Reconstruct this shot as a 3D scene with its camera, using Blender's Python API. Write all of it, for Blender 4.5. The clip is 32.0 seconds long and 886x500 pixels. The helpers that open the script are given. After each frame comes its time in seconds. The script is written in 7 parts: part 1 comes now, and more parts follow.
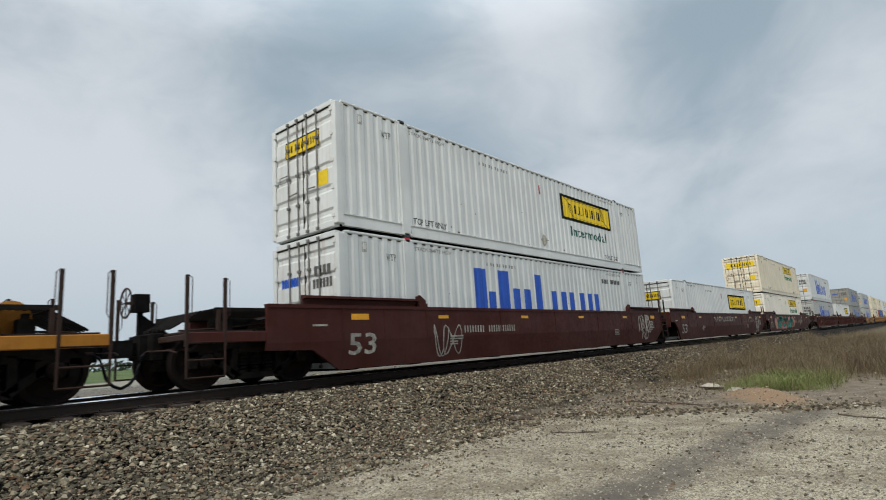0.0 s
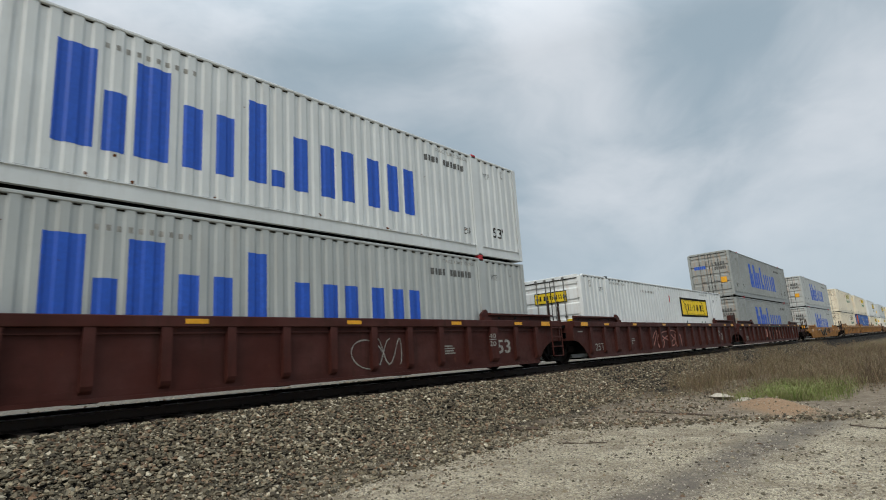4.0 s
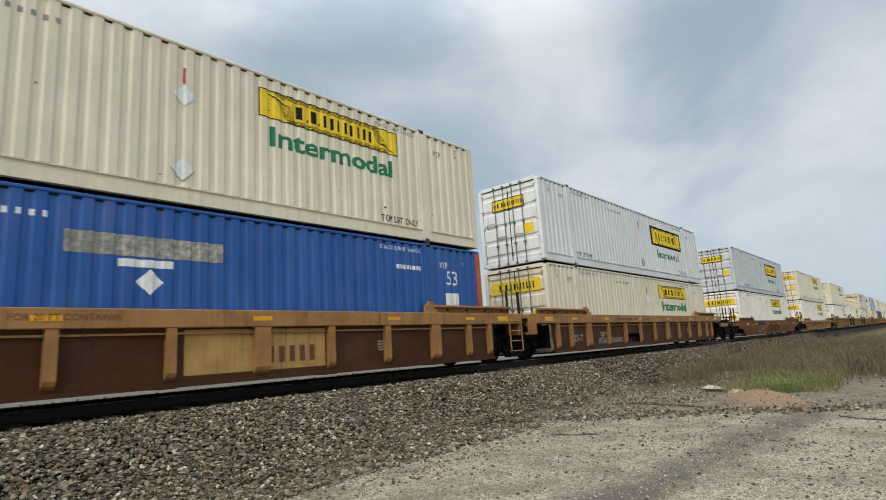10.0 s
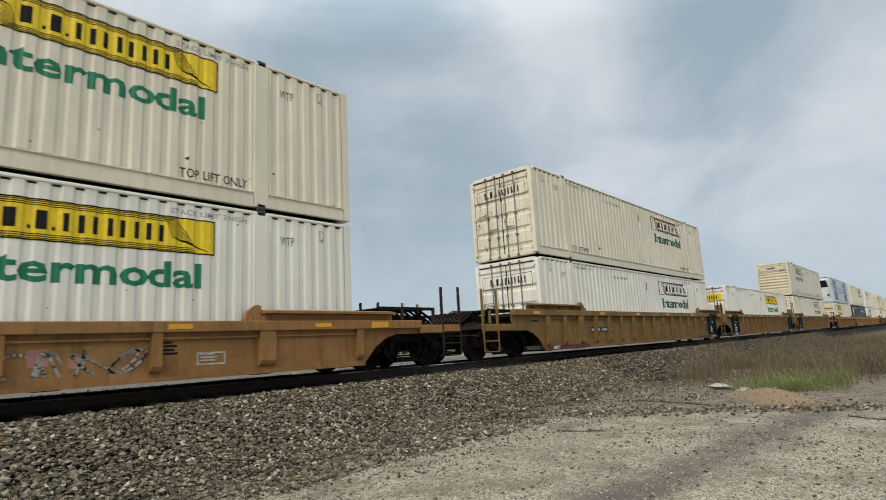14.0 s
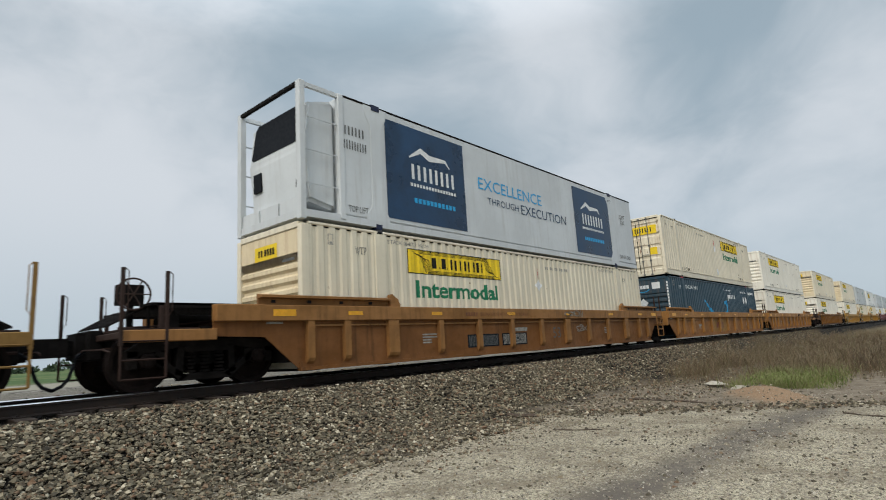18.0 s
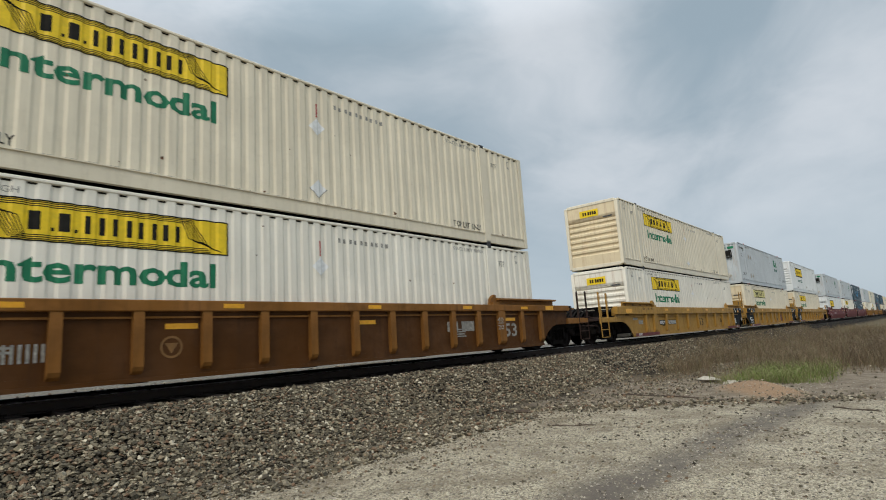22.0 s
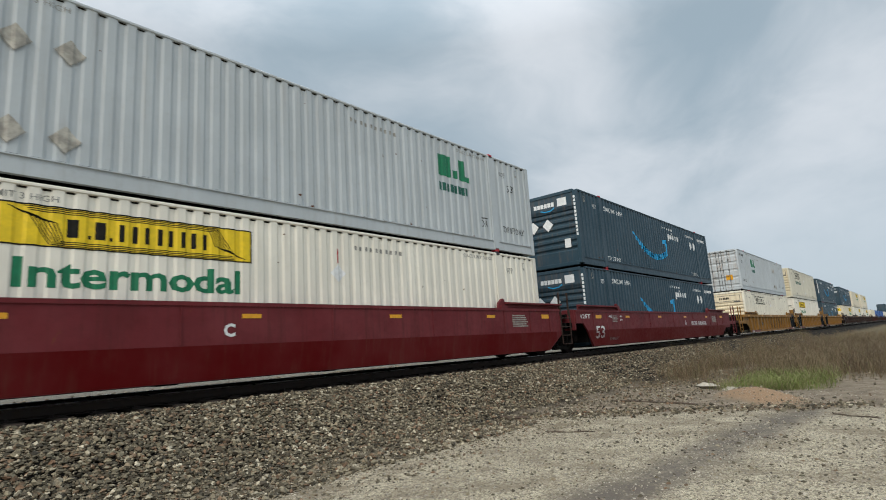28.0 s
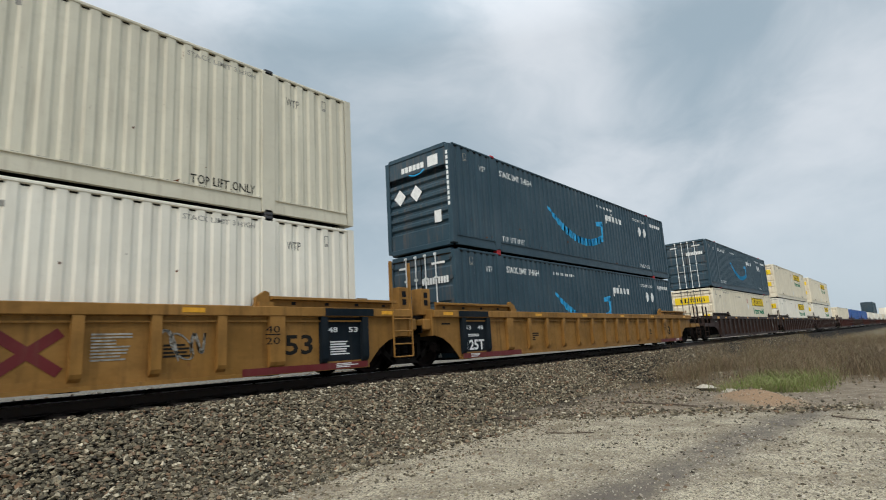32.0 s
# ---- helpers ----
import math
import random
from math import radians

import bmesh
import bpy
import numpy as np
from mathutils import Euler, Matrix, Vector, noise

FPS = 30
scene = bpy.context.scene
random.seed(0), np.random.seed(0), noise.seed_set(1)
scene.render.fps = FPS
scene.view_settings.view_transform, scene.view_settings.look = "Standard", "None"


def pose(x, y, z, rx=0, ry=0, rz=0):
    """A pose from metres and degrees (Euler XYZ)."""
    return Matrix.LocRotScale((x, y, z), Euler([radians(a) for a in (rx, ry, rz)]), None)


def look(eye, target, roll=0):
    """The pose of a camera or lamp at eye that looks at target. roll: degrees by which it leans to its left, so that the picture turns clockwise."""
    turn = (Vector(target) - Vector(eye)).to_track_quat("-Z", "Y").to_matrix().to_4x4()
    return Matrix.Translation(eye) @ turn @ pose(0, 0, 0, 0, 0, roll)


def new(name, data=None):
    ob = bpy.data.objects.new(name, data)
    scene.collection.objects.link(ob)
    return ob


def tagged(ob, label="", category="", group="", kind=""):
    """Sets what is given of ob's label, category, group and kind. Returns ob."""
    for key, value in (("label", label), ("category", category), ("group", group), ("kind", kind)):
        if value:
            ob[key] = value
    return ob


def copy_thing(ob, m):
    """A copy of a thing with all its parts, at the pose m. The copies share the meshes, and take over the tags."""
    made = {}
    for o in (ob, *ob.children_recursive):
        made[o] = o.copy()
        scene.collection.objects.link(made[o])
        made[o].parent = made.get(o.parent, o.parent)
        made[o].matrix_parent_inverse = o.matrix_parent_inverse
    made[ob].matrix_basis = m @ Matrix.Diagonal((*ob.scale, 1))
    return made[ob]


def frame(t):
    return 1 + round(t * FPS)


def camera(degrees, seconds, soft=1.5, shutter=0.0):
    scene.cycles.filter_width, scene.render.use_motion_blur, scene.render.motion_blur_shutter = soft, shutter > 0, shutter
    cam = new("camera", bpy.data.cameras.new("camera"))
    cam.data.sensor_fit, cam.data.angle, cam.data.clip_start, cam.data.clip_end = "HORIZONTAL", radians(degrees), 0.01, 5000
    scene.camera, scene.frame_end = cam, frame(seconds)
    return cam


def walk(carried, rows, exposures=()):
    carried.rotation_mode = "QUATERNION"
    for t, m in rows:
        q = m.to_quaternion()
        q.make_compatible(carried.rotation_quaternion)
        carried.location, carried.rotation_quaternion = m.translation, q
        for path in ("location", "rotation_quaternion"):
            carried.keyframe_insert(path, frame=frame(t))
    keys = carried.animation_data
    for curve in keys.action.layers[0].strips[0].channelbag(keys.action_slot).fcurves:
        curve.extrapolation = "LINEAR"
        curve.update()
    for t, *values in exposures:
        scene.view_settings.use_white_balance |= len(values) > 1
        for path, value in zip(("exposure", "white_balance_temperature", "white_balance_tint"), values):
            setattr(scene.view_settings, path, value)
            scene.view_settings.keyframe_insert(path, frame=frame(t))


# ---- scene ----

# The track runs along x; rail tops lie at z = 0. The train rolls towards -x past a hand-held camera beside it.
YC = 10.057                      # centre line of the track
EYE = Vector((0.0, 0.0, 0.43))


def travelled(t):
    """Metres that the train has rolled after t seconds: about 18 m/s, slowing slightly."""
    return 18.0623 * t - 0.012074 * t * t + 0.0000333 * t ** 3


def aim(yaw, pitch, roll):
    yaw, pitch = radians(yaw), radians(pitch)
    ahead = Vector((math.cos(yaw) * math.cos(pitch), math.sin(yaw) * math.cos(pitch), math.sin(pitch)))
    return look(EYE, EYE + ahead, roll)


cam = camera(77.83, 32.0, soft=1.0, shutter=0.05)
walk(cam, [(t, aim(a, b, c)) for t, a, b, c in (
    (0, 40.65, 10.14, -3.65), (0.5, 40.66, 10.18, -3.65), (1, 40.72, 10.29, -3.68), (1.5, 40.82, 10.50, -3.74), (2, 40.94, 10.79,
    -3.78), (2.5, 41.10, 11.08, -3.77), (3, 41.25, 11.27, -3.76), (3.5, 41.24, 11.21, -3.71), (5.5, 41.01, 10.95, -3.65), (6,
    40.78, 10.77, -3.65), (6.5, 40.66, 10.68, -3.70), (7, 40.60, 10.59, -3.74), (7.5, 40.56, 10.47, -3.79), (8, 40.51, 10.36,
    -3.83), (8.5, 40.46, 10.28, -3.82), (9, 40.46, 10.27, -3.81), (9.5, 40.52, 10.32, -3.78), (10, 40.66, 10.37, -3.74), (10.5,
    40.84, 10.37, -3.69), (11, 40.98, 10.31, -3.61), (11.5, 41.03, 10.25, -3.54), (12, 41.08, 10.20, -3.49), (12.5, 41.20, 10.14,
    -3.39), (13, 41.33, 10.06, -3.27), (13.5, 41.43, 9.97, -3.20), (14, 41.47, 9.92, -3.14), (14.5, 41.36, 9.85, -3.16), (16.5,
    41.12, 9.78, -3.33), (17, 41.01, 9.74, -3.45), (17.5, 41.01, 9.78, -3.49), (18, 41.05, 9.87, -3.50), (18.5, 41.10, 9.95,
    -3.52), (19, 41.10, 9.94, -3.60), (19.5, 41.02, 9.81, -3.69), (20, 40.87, 9.64, -3.75), (20.5, 40.70, 9.55, -3.76), (21,
    40.57, 9.52, -3.74), (21.5, 40.49, 9.50, -3.74), (22, 40.41, 9.49, -3.75), (22.5, 40.33, 9.53, -3.73), (23, 40.29, 9.61,
    -3.72), (23.5, 40.34, 9.69, -3.71), (24, 40.45, 9.74, -3.69), (24.5, 40.51, 9.75, -3.69), (25, 40.50, 9.74, -3.69), (25.5,
    40.43, 9.81, -3.68), (27.5, 40.33, 9.97, -3.66), (28, 40.27, 10.07, -3.65), (28.5, 40.27, 10.08, -3.61), (29, 40.30, 10.06,
    -3.56), (29.5, 40.34, 10.02, -3.55), (30, 40.35, 10.02, -3.57), (30.5, 40.36, 10.06, -3.60), (31, 40.36, 10.12, -3.57), (31.5,
    40.34, 10.13, -3.46), (32, 40.29, 10.11, -3.32))],
     exposures=[(0, -0.08), (1, 0.03), (2, -0.06), (3, 0.0), (4, -0.06), (6, 0.03), (7, -0.06), (8, 0.04), (10, 0.06), (12, -0.08), (14, -0.03), (17, -0.01), (18, -0.06), (19, 0.03), (20, 0.05), (21, 0.0), (23, -0.13), (25, -0.04), (28, 0.02), (29, 0.09), (30, 0.05), (32, 0.04)])

# ---- light: an overcast afternoon ----
SUN_TURN, SUN_HIGH = radians(-164), radians(43)
world = bpy.data.worlds.new("overcast_sky")
scene.world = world
world.use_nodes = True


class Nodes:
    """Short hand for building a node tree."""

    def __init__(self, tree):
        self.tree = tree
        tree.nodes.clear()

    def add(self, kind, out=0, **inputs):
        n = self.tree.nodes.new(kind)
        for k, v in inputs.items():
            if k.startswith("p_"):
                k = k[2:]
                if k == "operation": n.operation = v
                elif k == "blend_type": n.blend_type = v
                elif k == "data_type": n.data_type = v
                elif k == "feature": n.feature = v
                elif k == "sky_type": n.sky_type = v
            else:
                s = n.inputs[int(k[1:])] if k[0] == "i" and k[1:].isdigit() else n.inputs[k.replace("_", " ")]
                if isinstance(v, bpy.types.NodeSocket):
                    self.tree.links.new(v, s)
                else:
                    s.default_value = v
        return n.outputs[out] if len(n.outputs) else None

    def math(self, op, a, b=0.0, c=0.0):
        return self.add("ShaderNodeMath", p_operation=op, i0=a, i1=b, i2=c)

    def mix(self, fac, a, b, blend="MIX"):
        n = self.tree.nodes.new("ShaderNodeMix")
        n.data_type, n.blend_type = "RGBA", blend
        for s, v in ((n.inputs[0], fac), (n.inputs[6], a), (n.inputs[7], b)):
            if isinstance(v, bpy.types.NodeSocket):
                self.tree.links.new(v, s)
            else:
                s.default_value = v if isinstance(v, (int, float)) else (*v[:3], 1)
        return n.outputs[2]

    def ramp(self, value, lo, hi, a=0.0, b=1.0, smooth=True):
        n = self.tree.nodes.new("ShaderNodeMapRange")
        n.interpolation_type = "SMOOTHSTEP" if smooth else "LINEAR"
        for i, v in enumerate((value, lo, hi, a, b)):
            if isinstance(v, bpy.types.NodeSocket):
                self.tree.links.new(v, n.inputs[i])
            else:
                n.inputs[i].default_value = v
        return n.outputs[0]

    def noise(self, vector, scale, detail=3.0, rough=0.5, out=0):
        return self.add("ShaderNodeTexNoise", out=out, Vector=vector, Scale=scale, Detail=detail, Roughness=rough)

    def stretch(self, vector, x, y, z):
        return self.add("ShaderNodeMapping", Vector=vector, Scale=(x, y, z))


def sky():
    t = Nodes(world.node_tree)
    way = t.add("ShaderNodeTexCoord")
    xyz = world.node_tree.nodes.new("ShaderNodeSeparateXYZ")
    world.node_tree.links.new(way, xyz.inputs[0])
    high = t.math("MAXIMUM", xyz.outputs[2], 0.0)
    flat = t.stretch(way, 2.0, 2.0, 3.4)
    warp = t.add("ShaderNodeVectorMath", p_operation="ADD", i0=flat,
                 i1=t.add("ShaderNodeVectorMath", p_operation="SCALE", i0=t.noise(flat, 0.8, 3.0, 0.5, out=1), Scale=0.9))
    wide = t.noise(warp, 0.8, 6.0, 0.55)
    fine = t.noise(warp, 2.1, 5.0, 0.6)
    cover = t.math("ADD", t.math("MULTIPLY", wide, 0.75), t.math("MULTIPLY", fine, 0.25))

    def bank(yaw, pitch, size, amount):
        """A soft thickening or thinning of the cloud in one direction."""
        v = aim(yaw, pitch, 0).to_3x3() @ Vector((0, 0, -1))
        d = t.add("ShaderNodeVectorMath", out=1, p_operation="DISTANCE", i0=t.add("ShaderNodeVectorMath", p_operation="ADD", i0=way,
                  i1=t.add("ShaderNodeVectorMath", p_operation="SCALE", i0=t.noise(warp, 1.3, 3.0, 0.5, out=1), Scale=0.25)),
                  i1=tuple(v + Vector((0.125, 0.125, 0.125))))
        return t.ramp(d, 0.0, size, amount, 0.0)

    for b in CLOUD_BANKS:
        cover = t.math("ADD", cover, bank(*b))
    cloud = t.mix(t.ramp(cover, 0.34, 0.70), (0.352, 0.448, 0.522), (0.71, 0.757, 0.808))
    haze = t.mix(t.ramp(high, -0.05, 0.30), (0.48, 0.575, 0.65), cloud)
    zenith = t.ramp(high, 0.5, 1.0, 1.0, 3.0, smooth=False)
    clear = world.node_tree.nodes.new("ShaderNodeTexSky")
    clear.sky_type, clear.sun_disc, clear.sun_elevation, clear.sun_rotation = "NISHITA", False, SUN_HIGH, radians(90) - SUN_TURN
    over = t.mix(1.0, haze, t.add("ShaderNodeCombineXYZ", i0=zenith, i1=zenith, i2=zenith), "MULTIPLY")
    thin = t.add("ShaderNodeVectorMath", p_operation="SCALE", i0=clear.outputs[0], Scale=0.08)
    colour = t.mix(0.93, thin, over)
    t.add("ShaderNodeOutputWorld")
    out = [n for n in world.node_tree.nodes if n.type == "OUTPUT_WORLD"][0]
    world.node_tree.links.new(t.add("ShaderNodeBackground", Color=colour, Strength=1.0), out.inputs[0])


CLOUD_BANKS = [(30, 33, 0.26, 0.17), (26, 22, 0.24, 0.12), (21, 15, 0.24, 0.07), (13.5, 27, 0.27, -0.09), (4, 21, 0.22, 0.08), (52, 30, 0.40, 0.05), (57, 21, 0.22, -0.05),
               (78, 14, 0.42, 0.17), (68, 9, 0.32, 0.10), (72, 27, 0.28, 0.11), (60, 15, 0.28, 0.07)]
sky()
sun = new("sun", bpy.data.lights.new("sun", "SUN"))
sun.data.energy, sun.data.angle, sun.data.color = 2.3, radians(42), (1.0, 0.93, 0.82)
sun.matrix_world = look((0, 0, 60), Vector((0, 0, 60)) - Vector((math.cos(SUN_TURN) * math.cos(SUN_HIGH),
                                                               math.sin(SUN_TURN) * math.cos(SUN_HIGH), math.sin(SUN_HIGH))))

# ---- materials ----
MATERIALS = {}


def material(name):
    m = bpy.data.materials.new(name)
    m.use_nodes = True
    return m, Nodes(m.node_tree)


def finish(t, colour, rough, bump=None, metal=0.0, strength=0.3, distance=0.01, gloss=0.5):
    kw = dict(Base_Color=colour, Roughness=rough, Metallic=metal, Specular_IOR_Level=gloss)
    if bump is not None:
        kw["Normal"] = t.add("ShaderNodeBump", Height=bump, Strength=strength, Distance=distance)
    shader = t.add("ShaderNodeBsdfPrincipled", **kw)
    t.add("ShaderNodeOutputMaterial", Surface=shader)


def paint(name, colour, rough=0.5, dirt=0.35, grime=(0.13, 0.09, 0.06), rust=0.1, metal=0.0, gloss=0.3, blotch=0.0, spread=0.0):
    """Weathered paint: broad fading, streaks that run down, rust specks and fine grain."""
    if name in MATERIALS:
        return MATERIALS[name]
    m, t = material(name)
    at = t.add("ShaderNodeTexCoord", out=3)
    tint = t.add("ShaderNodeObjectInfo", out=5)
    broad = t.noise(at, 0.7, 4.0, 0.6)
    streak = t.noise(t.stretch(at, 5.0, 5.0, 0.35), 1.6, 4.0, 0.6)
    speck = t.noise(at, 9.0, 5.0, 0.7)
    faded = t.mix(t.ramp(broad, 0.35, 0.7), colour, tuple(min(1, c * 1.12 + 0.012) for c in colour))
    faded = t.mix(t.math("MULTIPLY", tint, 0.16), faded, tuple(c * 0.72 for c in colour))
    soil = t.math("MULTIPLY", t.math("MULTIPLY", t.ramp(streak, 0.46, 0.78), t.ramp(broad, 0.25, 0.75, 0.35, 1.0)), dirt)
    soil = t.math("ADD", soil, t.math("MULTIPLY", t.ramp(speck, 0.5, 0.8), dirt * 0.35))
    if blotch:
        patchy = t.noise(t.stretch(at, 0.9, 1.0, 1.6), 1.3, 7.0, 0.66)
        faded = t.mix(t.ramp(patchy, 0.40, 0.66, 0.0, blotch), faded, tuple(c * 0.35 for c in colour))
        faded = t.mix(t.ramp(t.noise(t.stretch(at, 1.2, 1.0, 2.5), 2.3, 6.0, 0.7), 0.60, 0.72, 0.0, blotch * 0.5), faded, tuple(c * 1.25 + 0.02 for c in colour))
    dirty = t.mix(soil, faded, grime)
    spots = t.math("MULTIPLY", t.ramp(t.noise(t.stretch(at, 2.0, 2.0, 0.9), 3.1, 6.0, 0.72), 0.66 - spread, 0.74 - spread), rust * 4)
    worn = t.mix(t.math("MINIMUM", spots, 1.0), dirty, (0.16, 0.055, 0.02))
    finish(t, worn, t.ramp(speck, 0.3, 0.8, rough - 0.08, rough + 0.18), t.math("ADD", speck, broad), metal, 0.12, 0.006, gloss)
    MATERIALS[name] = m
    return m


def plain(name, colour, rough=0.6, vary=0.25, scale=12.0, metal=0.0, gloss=0.4):
    if name in MATERIALS:
        return MATERIALS[name]
    m, t = material(name)
    at = t.add("ShaderNodeTexCoord", out=3)
    a, b = t.noise(at, scale, 5.0, 0.65), t.noise(at, scale * 0.12, 3.0, 0.5)
    c = t.mix(t.ramp(a, 0.3, 0.75), tuple(v * (1 - vary) for v in colour), tuple(min(1, v * (1 + vary)) for v in colour))
    c = t.mix(t.ramp(b, 0.35, 0.7, 0.0, 0.5), c, tuple(v * (1 - vary) for v in colour))
    finish(t, c, t.ramp(a, 0.2, 0.8, rough - 0.1, min(1, rough + 0.15)), a, metal, 0.25, 0.006, gloss)
    MATERIALS[name] = m
    return m


BODY = {"cream": ((0.69, 0.625, 0.485), 0.32, 0.12), "pale": ((0.75, 0.715, 0.62), 0.22, 0.03), "white": ((0.64, 0.66, 0.65), 0.14, 0.015),
        "frost": ((0.49, 0.52, 0.52), 0.22, 0.01), "rusty": ((0.74, 0.70, 0.58), 0.45, 0.5), "bright": ((0.58, 0.605, 0.60), 0.22, 0.01), "grey": ((0.38, 0.40, 0.39), 0.3, 0.01),
        "silver": ((0.45, 0.485, 0.50), 0.3, 0.02), "navy": ((0.020, 0.050, 0.072), 0.12, 0.01), "blue": ((0.016, 0.085, 0.30), 0.25, 0.02),
        "ash": ((0.25, 0.265, 0.252), 0.35, 0.03), "dusty": ((0.60, 0.565, 0.455), 0.40, 0.16),
        "reefer": ((0.55, 0.575, 0.585), 0.22, 0.01)}


def body(key):
    c, d, r = BODY[key]
    return paint("container_paint_" + key, c, 0.45, d, (0.20, 0.15, 0.10), r, spread=0.06 if key == "rusty" else 0.0)


def door_paint(key):
    c, d, r = BODY[key]
    return paint("door_paint_" + key, c, 0.5, min(0.85, d * 2.4), (0.34, 0.18, 0.08), min(0.22, r * 2.0 + 0.02), spread=0.08 if r > 0.03 else 0.03)


def nose_paint(key):
    c, d, r = BODY[key]
    return paint("nose_paint_" + key, (c[0] * 0.95, c[1] * 0.88, c[2] * 0.76), 0.55, 0.6, (0.40, 0.24, 0.12), 0.10, spread=0.03) if key in ("cream", "dusty", "rusty") else door_paint(key)


RUST = paint("rusted_steel", (0.036, 0.022, 0.018), 0.8, 0.6, (0.024, 0.017, 0.014), 0.25, 0.0, 0.08)
GRIME = plain("greasy_black_steel", (0.010, 0.009, 0.0085), 0.85, 0.5, 6.0, 0.0, 0.06)
FRAME = plain("dusty_truck_iron", (0.015, 0.013, 0.012), 0.9, 0.5, 5.0, 0.0, 0.06)
TREAD = plain("worn_wheel_steel", (0.013, 0.009, 0.008), 0.8, 0.5, 8.0, 0.0, 0.1)
BAR = plain("galvanised_bar", (0.18, 0.175, 0.165), 0.5, 0.3, 14.0, 0.3)
BLACK = plain("black_marking", (0.018, 0.017, 0.015), 0.7, 0.3, gloss=0.1)
FAINT = plain("worn_grey_stencil", (0.30, 0.29, 0.26), 0.6, 0.4)
INK = plain("faded_black_marking", (0.10, 0.10, 0.095), 0.6, 0.4)
GREEN = plain("green_marking", (0.006, 0.17, 0.075), 0.5, 0.2)
TEAL = plain("dark_green_marking", (0.008, 0.10, 0.07), 0.5, 0.3)
CHIP = plain("flaked_rust", (0.13, 0.05, 0.022), 0.85, 0.4, 30.0, gloss=0.1)
SIGN = plain("yellow_sign_paint", (0.80, 0.56, 0.012), 0.5, 0.12)
PALE_SIGN = plain("faded_yellow_sign_paint", (0.66, 0.60, 0.26), 0.55, 0.15)
WHITE = plain("white_marking", (0.72, 0.73, 0.72), 0.5, 0.12)
# near-black for the painted rib shade, the rail joint and the door rubber
SHADY = plain("seam_shade_and_rubber", (0.022, 0.018, 0.014), 0.9, 0.4, gloss=0.05)
CHALK = plain("weathered_white_marking", (0.33, 0.315, 0.28), 0.65, 0.5)
SPRAY = plain("faded_white_spray_paint", (0.44, 0.415, 0.36), 0.7, 0.45, 5.0)
BRONZE = plain("dull_bronze_marking", (0.155, 0.062, 0.026), 0.65, 0.4, 5.0)
OCHRE = plain("ochre_marking", (0.20, 0.098, 0.028), 0.65, 0.3, 5.0)
BUFF = plain("buff_marking", (0.30, 0.19, 0.115), 0.65, 0.4, 5.0)
ROYAL = plain("royal_blue_marking", (0.015, 0.085, 0.46), 0.45, 0.15)
SKYBLUE = plain("bright_blue_marking", (0.02, 0.34, 0.66), 0.45, 0.1)
REDMARK = plain("red_marking", (0.42, 0.03, 0.03), 0.5, 0.3)
ORANGE = plain("amber_reflector", (0.72, 0.34, 0.015), 0.35, 0.15)
DEEP = plain("deep_navy_print", (0.010, 0.040, 0.095), 0.3, 0.4, 0.9)
GLASS = plain("dark_vent_mesh", (0.006, 0.007, 0.010), 0.5, 0.3, gloss=0.12)
INDIGO = plain("dark_blue_casting", (0.010, 0.016, 0.05), 0.55, 0.3)
PINK = plain("pink_spray_paint", (0.50, 0.22, 0.17), 0.6, 0.35, 4.0)
MINT = plain("mint_spray_paint", (0.08, 0.42, 0.34), 0.6, 0.3, 4.0)
UMBER_SPRAY = plain("brown_spray_paint", (0.16, 0.06, 0.04), 0.65, 0.3, 4.0)
MINT_DULL = plain("dark_green_spray_paint", (0.03, 0.06, 0.05), 0.65, 0.4, 4.0)
DARKRED = paint("dark_red_stripe", (0.115, 0.007, 0.009), 0.5, 0.35)
SLATE = paint("black_stencil_panel", (0.005, 0.010, 0.015), 0.65, 0.1, gloss=0.08)
CASTING = {"navy": plain("red_casting", (0.45, 0.03, 0.04), 0.6, 0.3), "steel": plain("dark_casting", (0.05, 0.05, 0.055), 0.6, 0.4)}
LIVERY = {"brown": (0.052, 0.013, 0.010), "oxide": (0.060, 0.017, 0.013), "orange": (0.36, 0.150, 0.022), "amber": (0.34, 0.172, 0.062), "copper": (0.165, 0.058, 0.008),
          "mustard": (0.22, 0.128, 0.042), "tan": (0.275, 0.140, 0.036), "yellow": (0.37, 0.205, 0.045), "dun": (0.215, 0.092, 0.020),
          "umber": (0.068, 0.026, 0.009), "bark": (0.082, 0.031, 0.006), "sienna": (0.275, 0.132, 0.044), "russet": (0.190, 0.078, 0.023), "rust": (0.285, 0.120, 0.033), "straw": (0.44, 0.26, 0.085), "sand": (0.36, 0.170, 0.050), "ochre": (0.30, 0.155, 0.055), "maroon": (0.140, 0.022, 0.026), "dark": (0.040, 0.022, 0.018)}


def livery(key):
    return paint("wagon_paint_" + key, LIVERY[key], 0.55, 0.5, (0.022, 0.013, 0.008), 0.14, 0.0, 0.12, 0.22 if key in ("maroon", "yellow", "brown") else 0.36)

# ---- building blocks ----
MESHES = {}
# marks of many strokes that are too small to pick apart
FINE_MARKS = ("spring_nest", "blue_stencil", "spray_ground", "rust_chips", "spray_stroke", "crossover_deck", "walkway", "spray_tag", "lift_note", "stack_note", "length_mark", "slogan", "rib_seam", "weld_seam", "door_sign_stencil", "nose_sign_stencil", "name_stencil", "door_stencil", "length_row", "serial_stencil", "small_print", "spray_lines", "scrollwork", "data_stencil", "sill_print", "post_stencil", "lift_code")


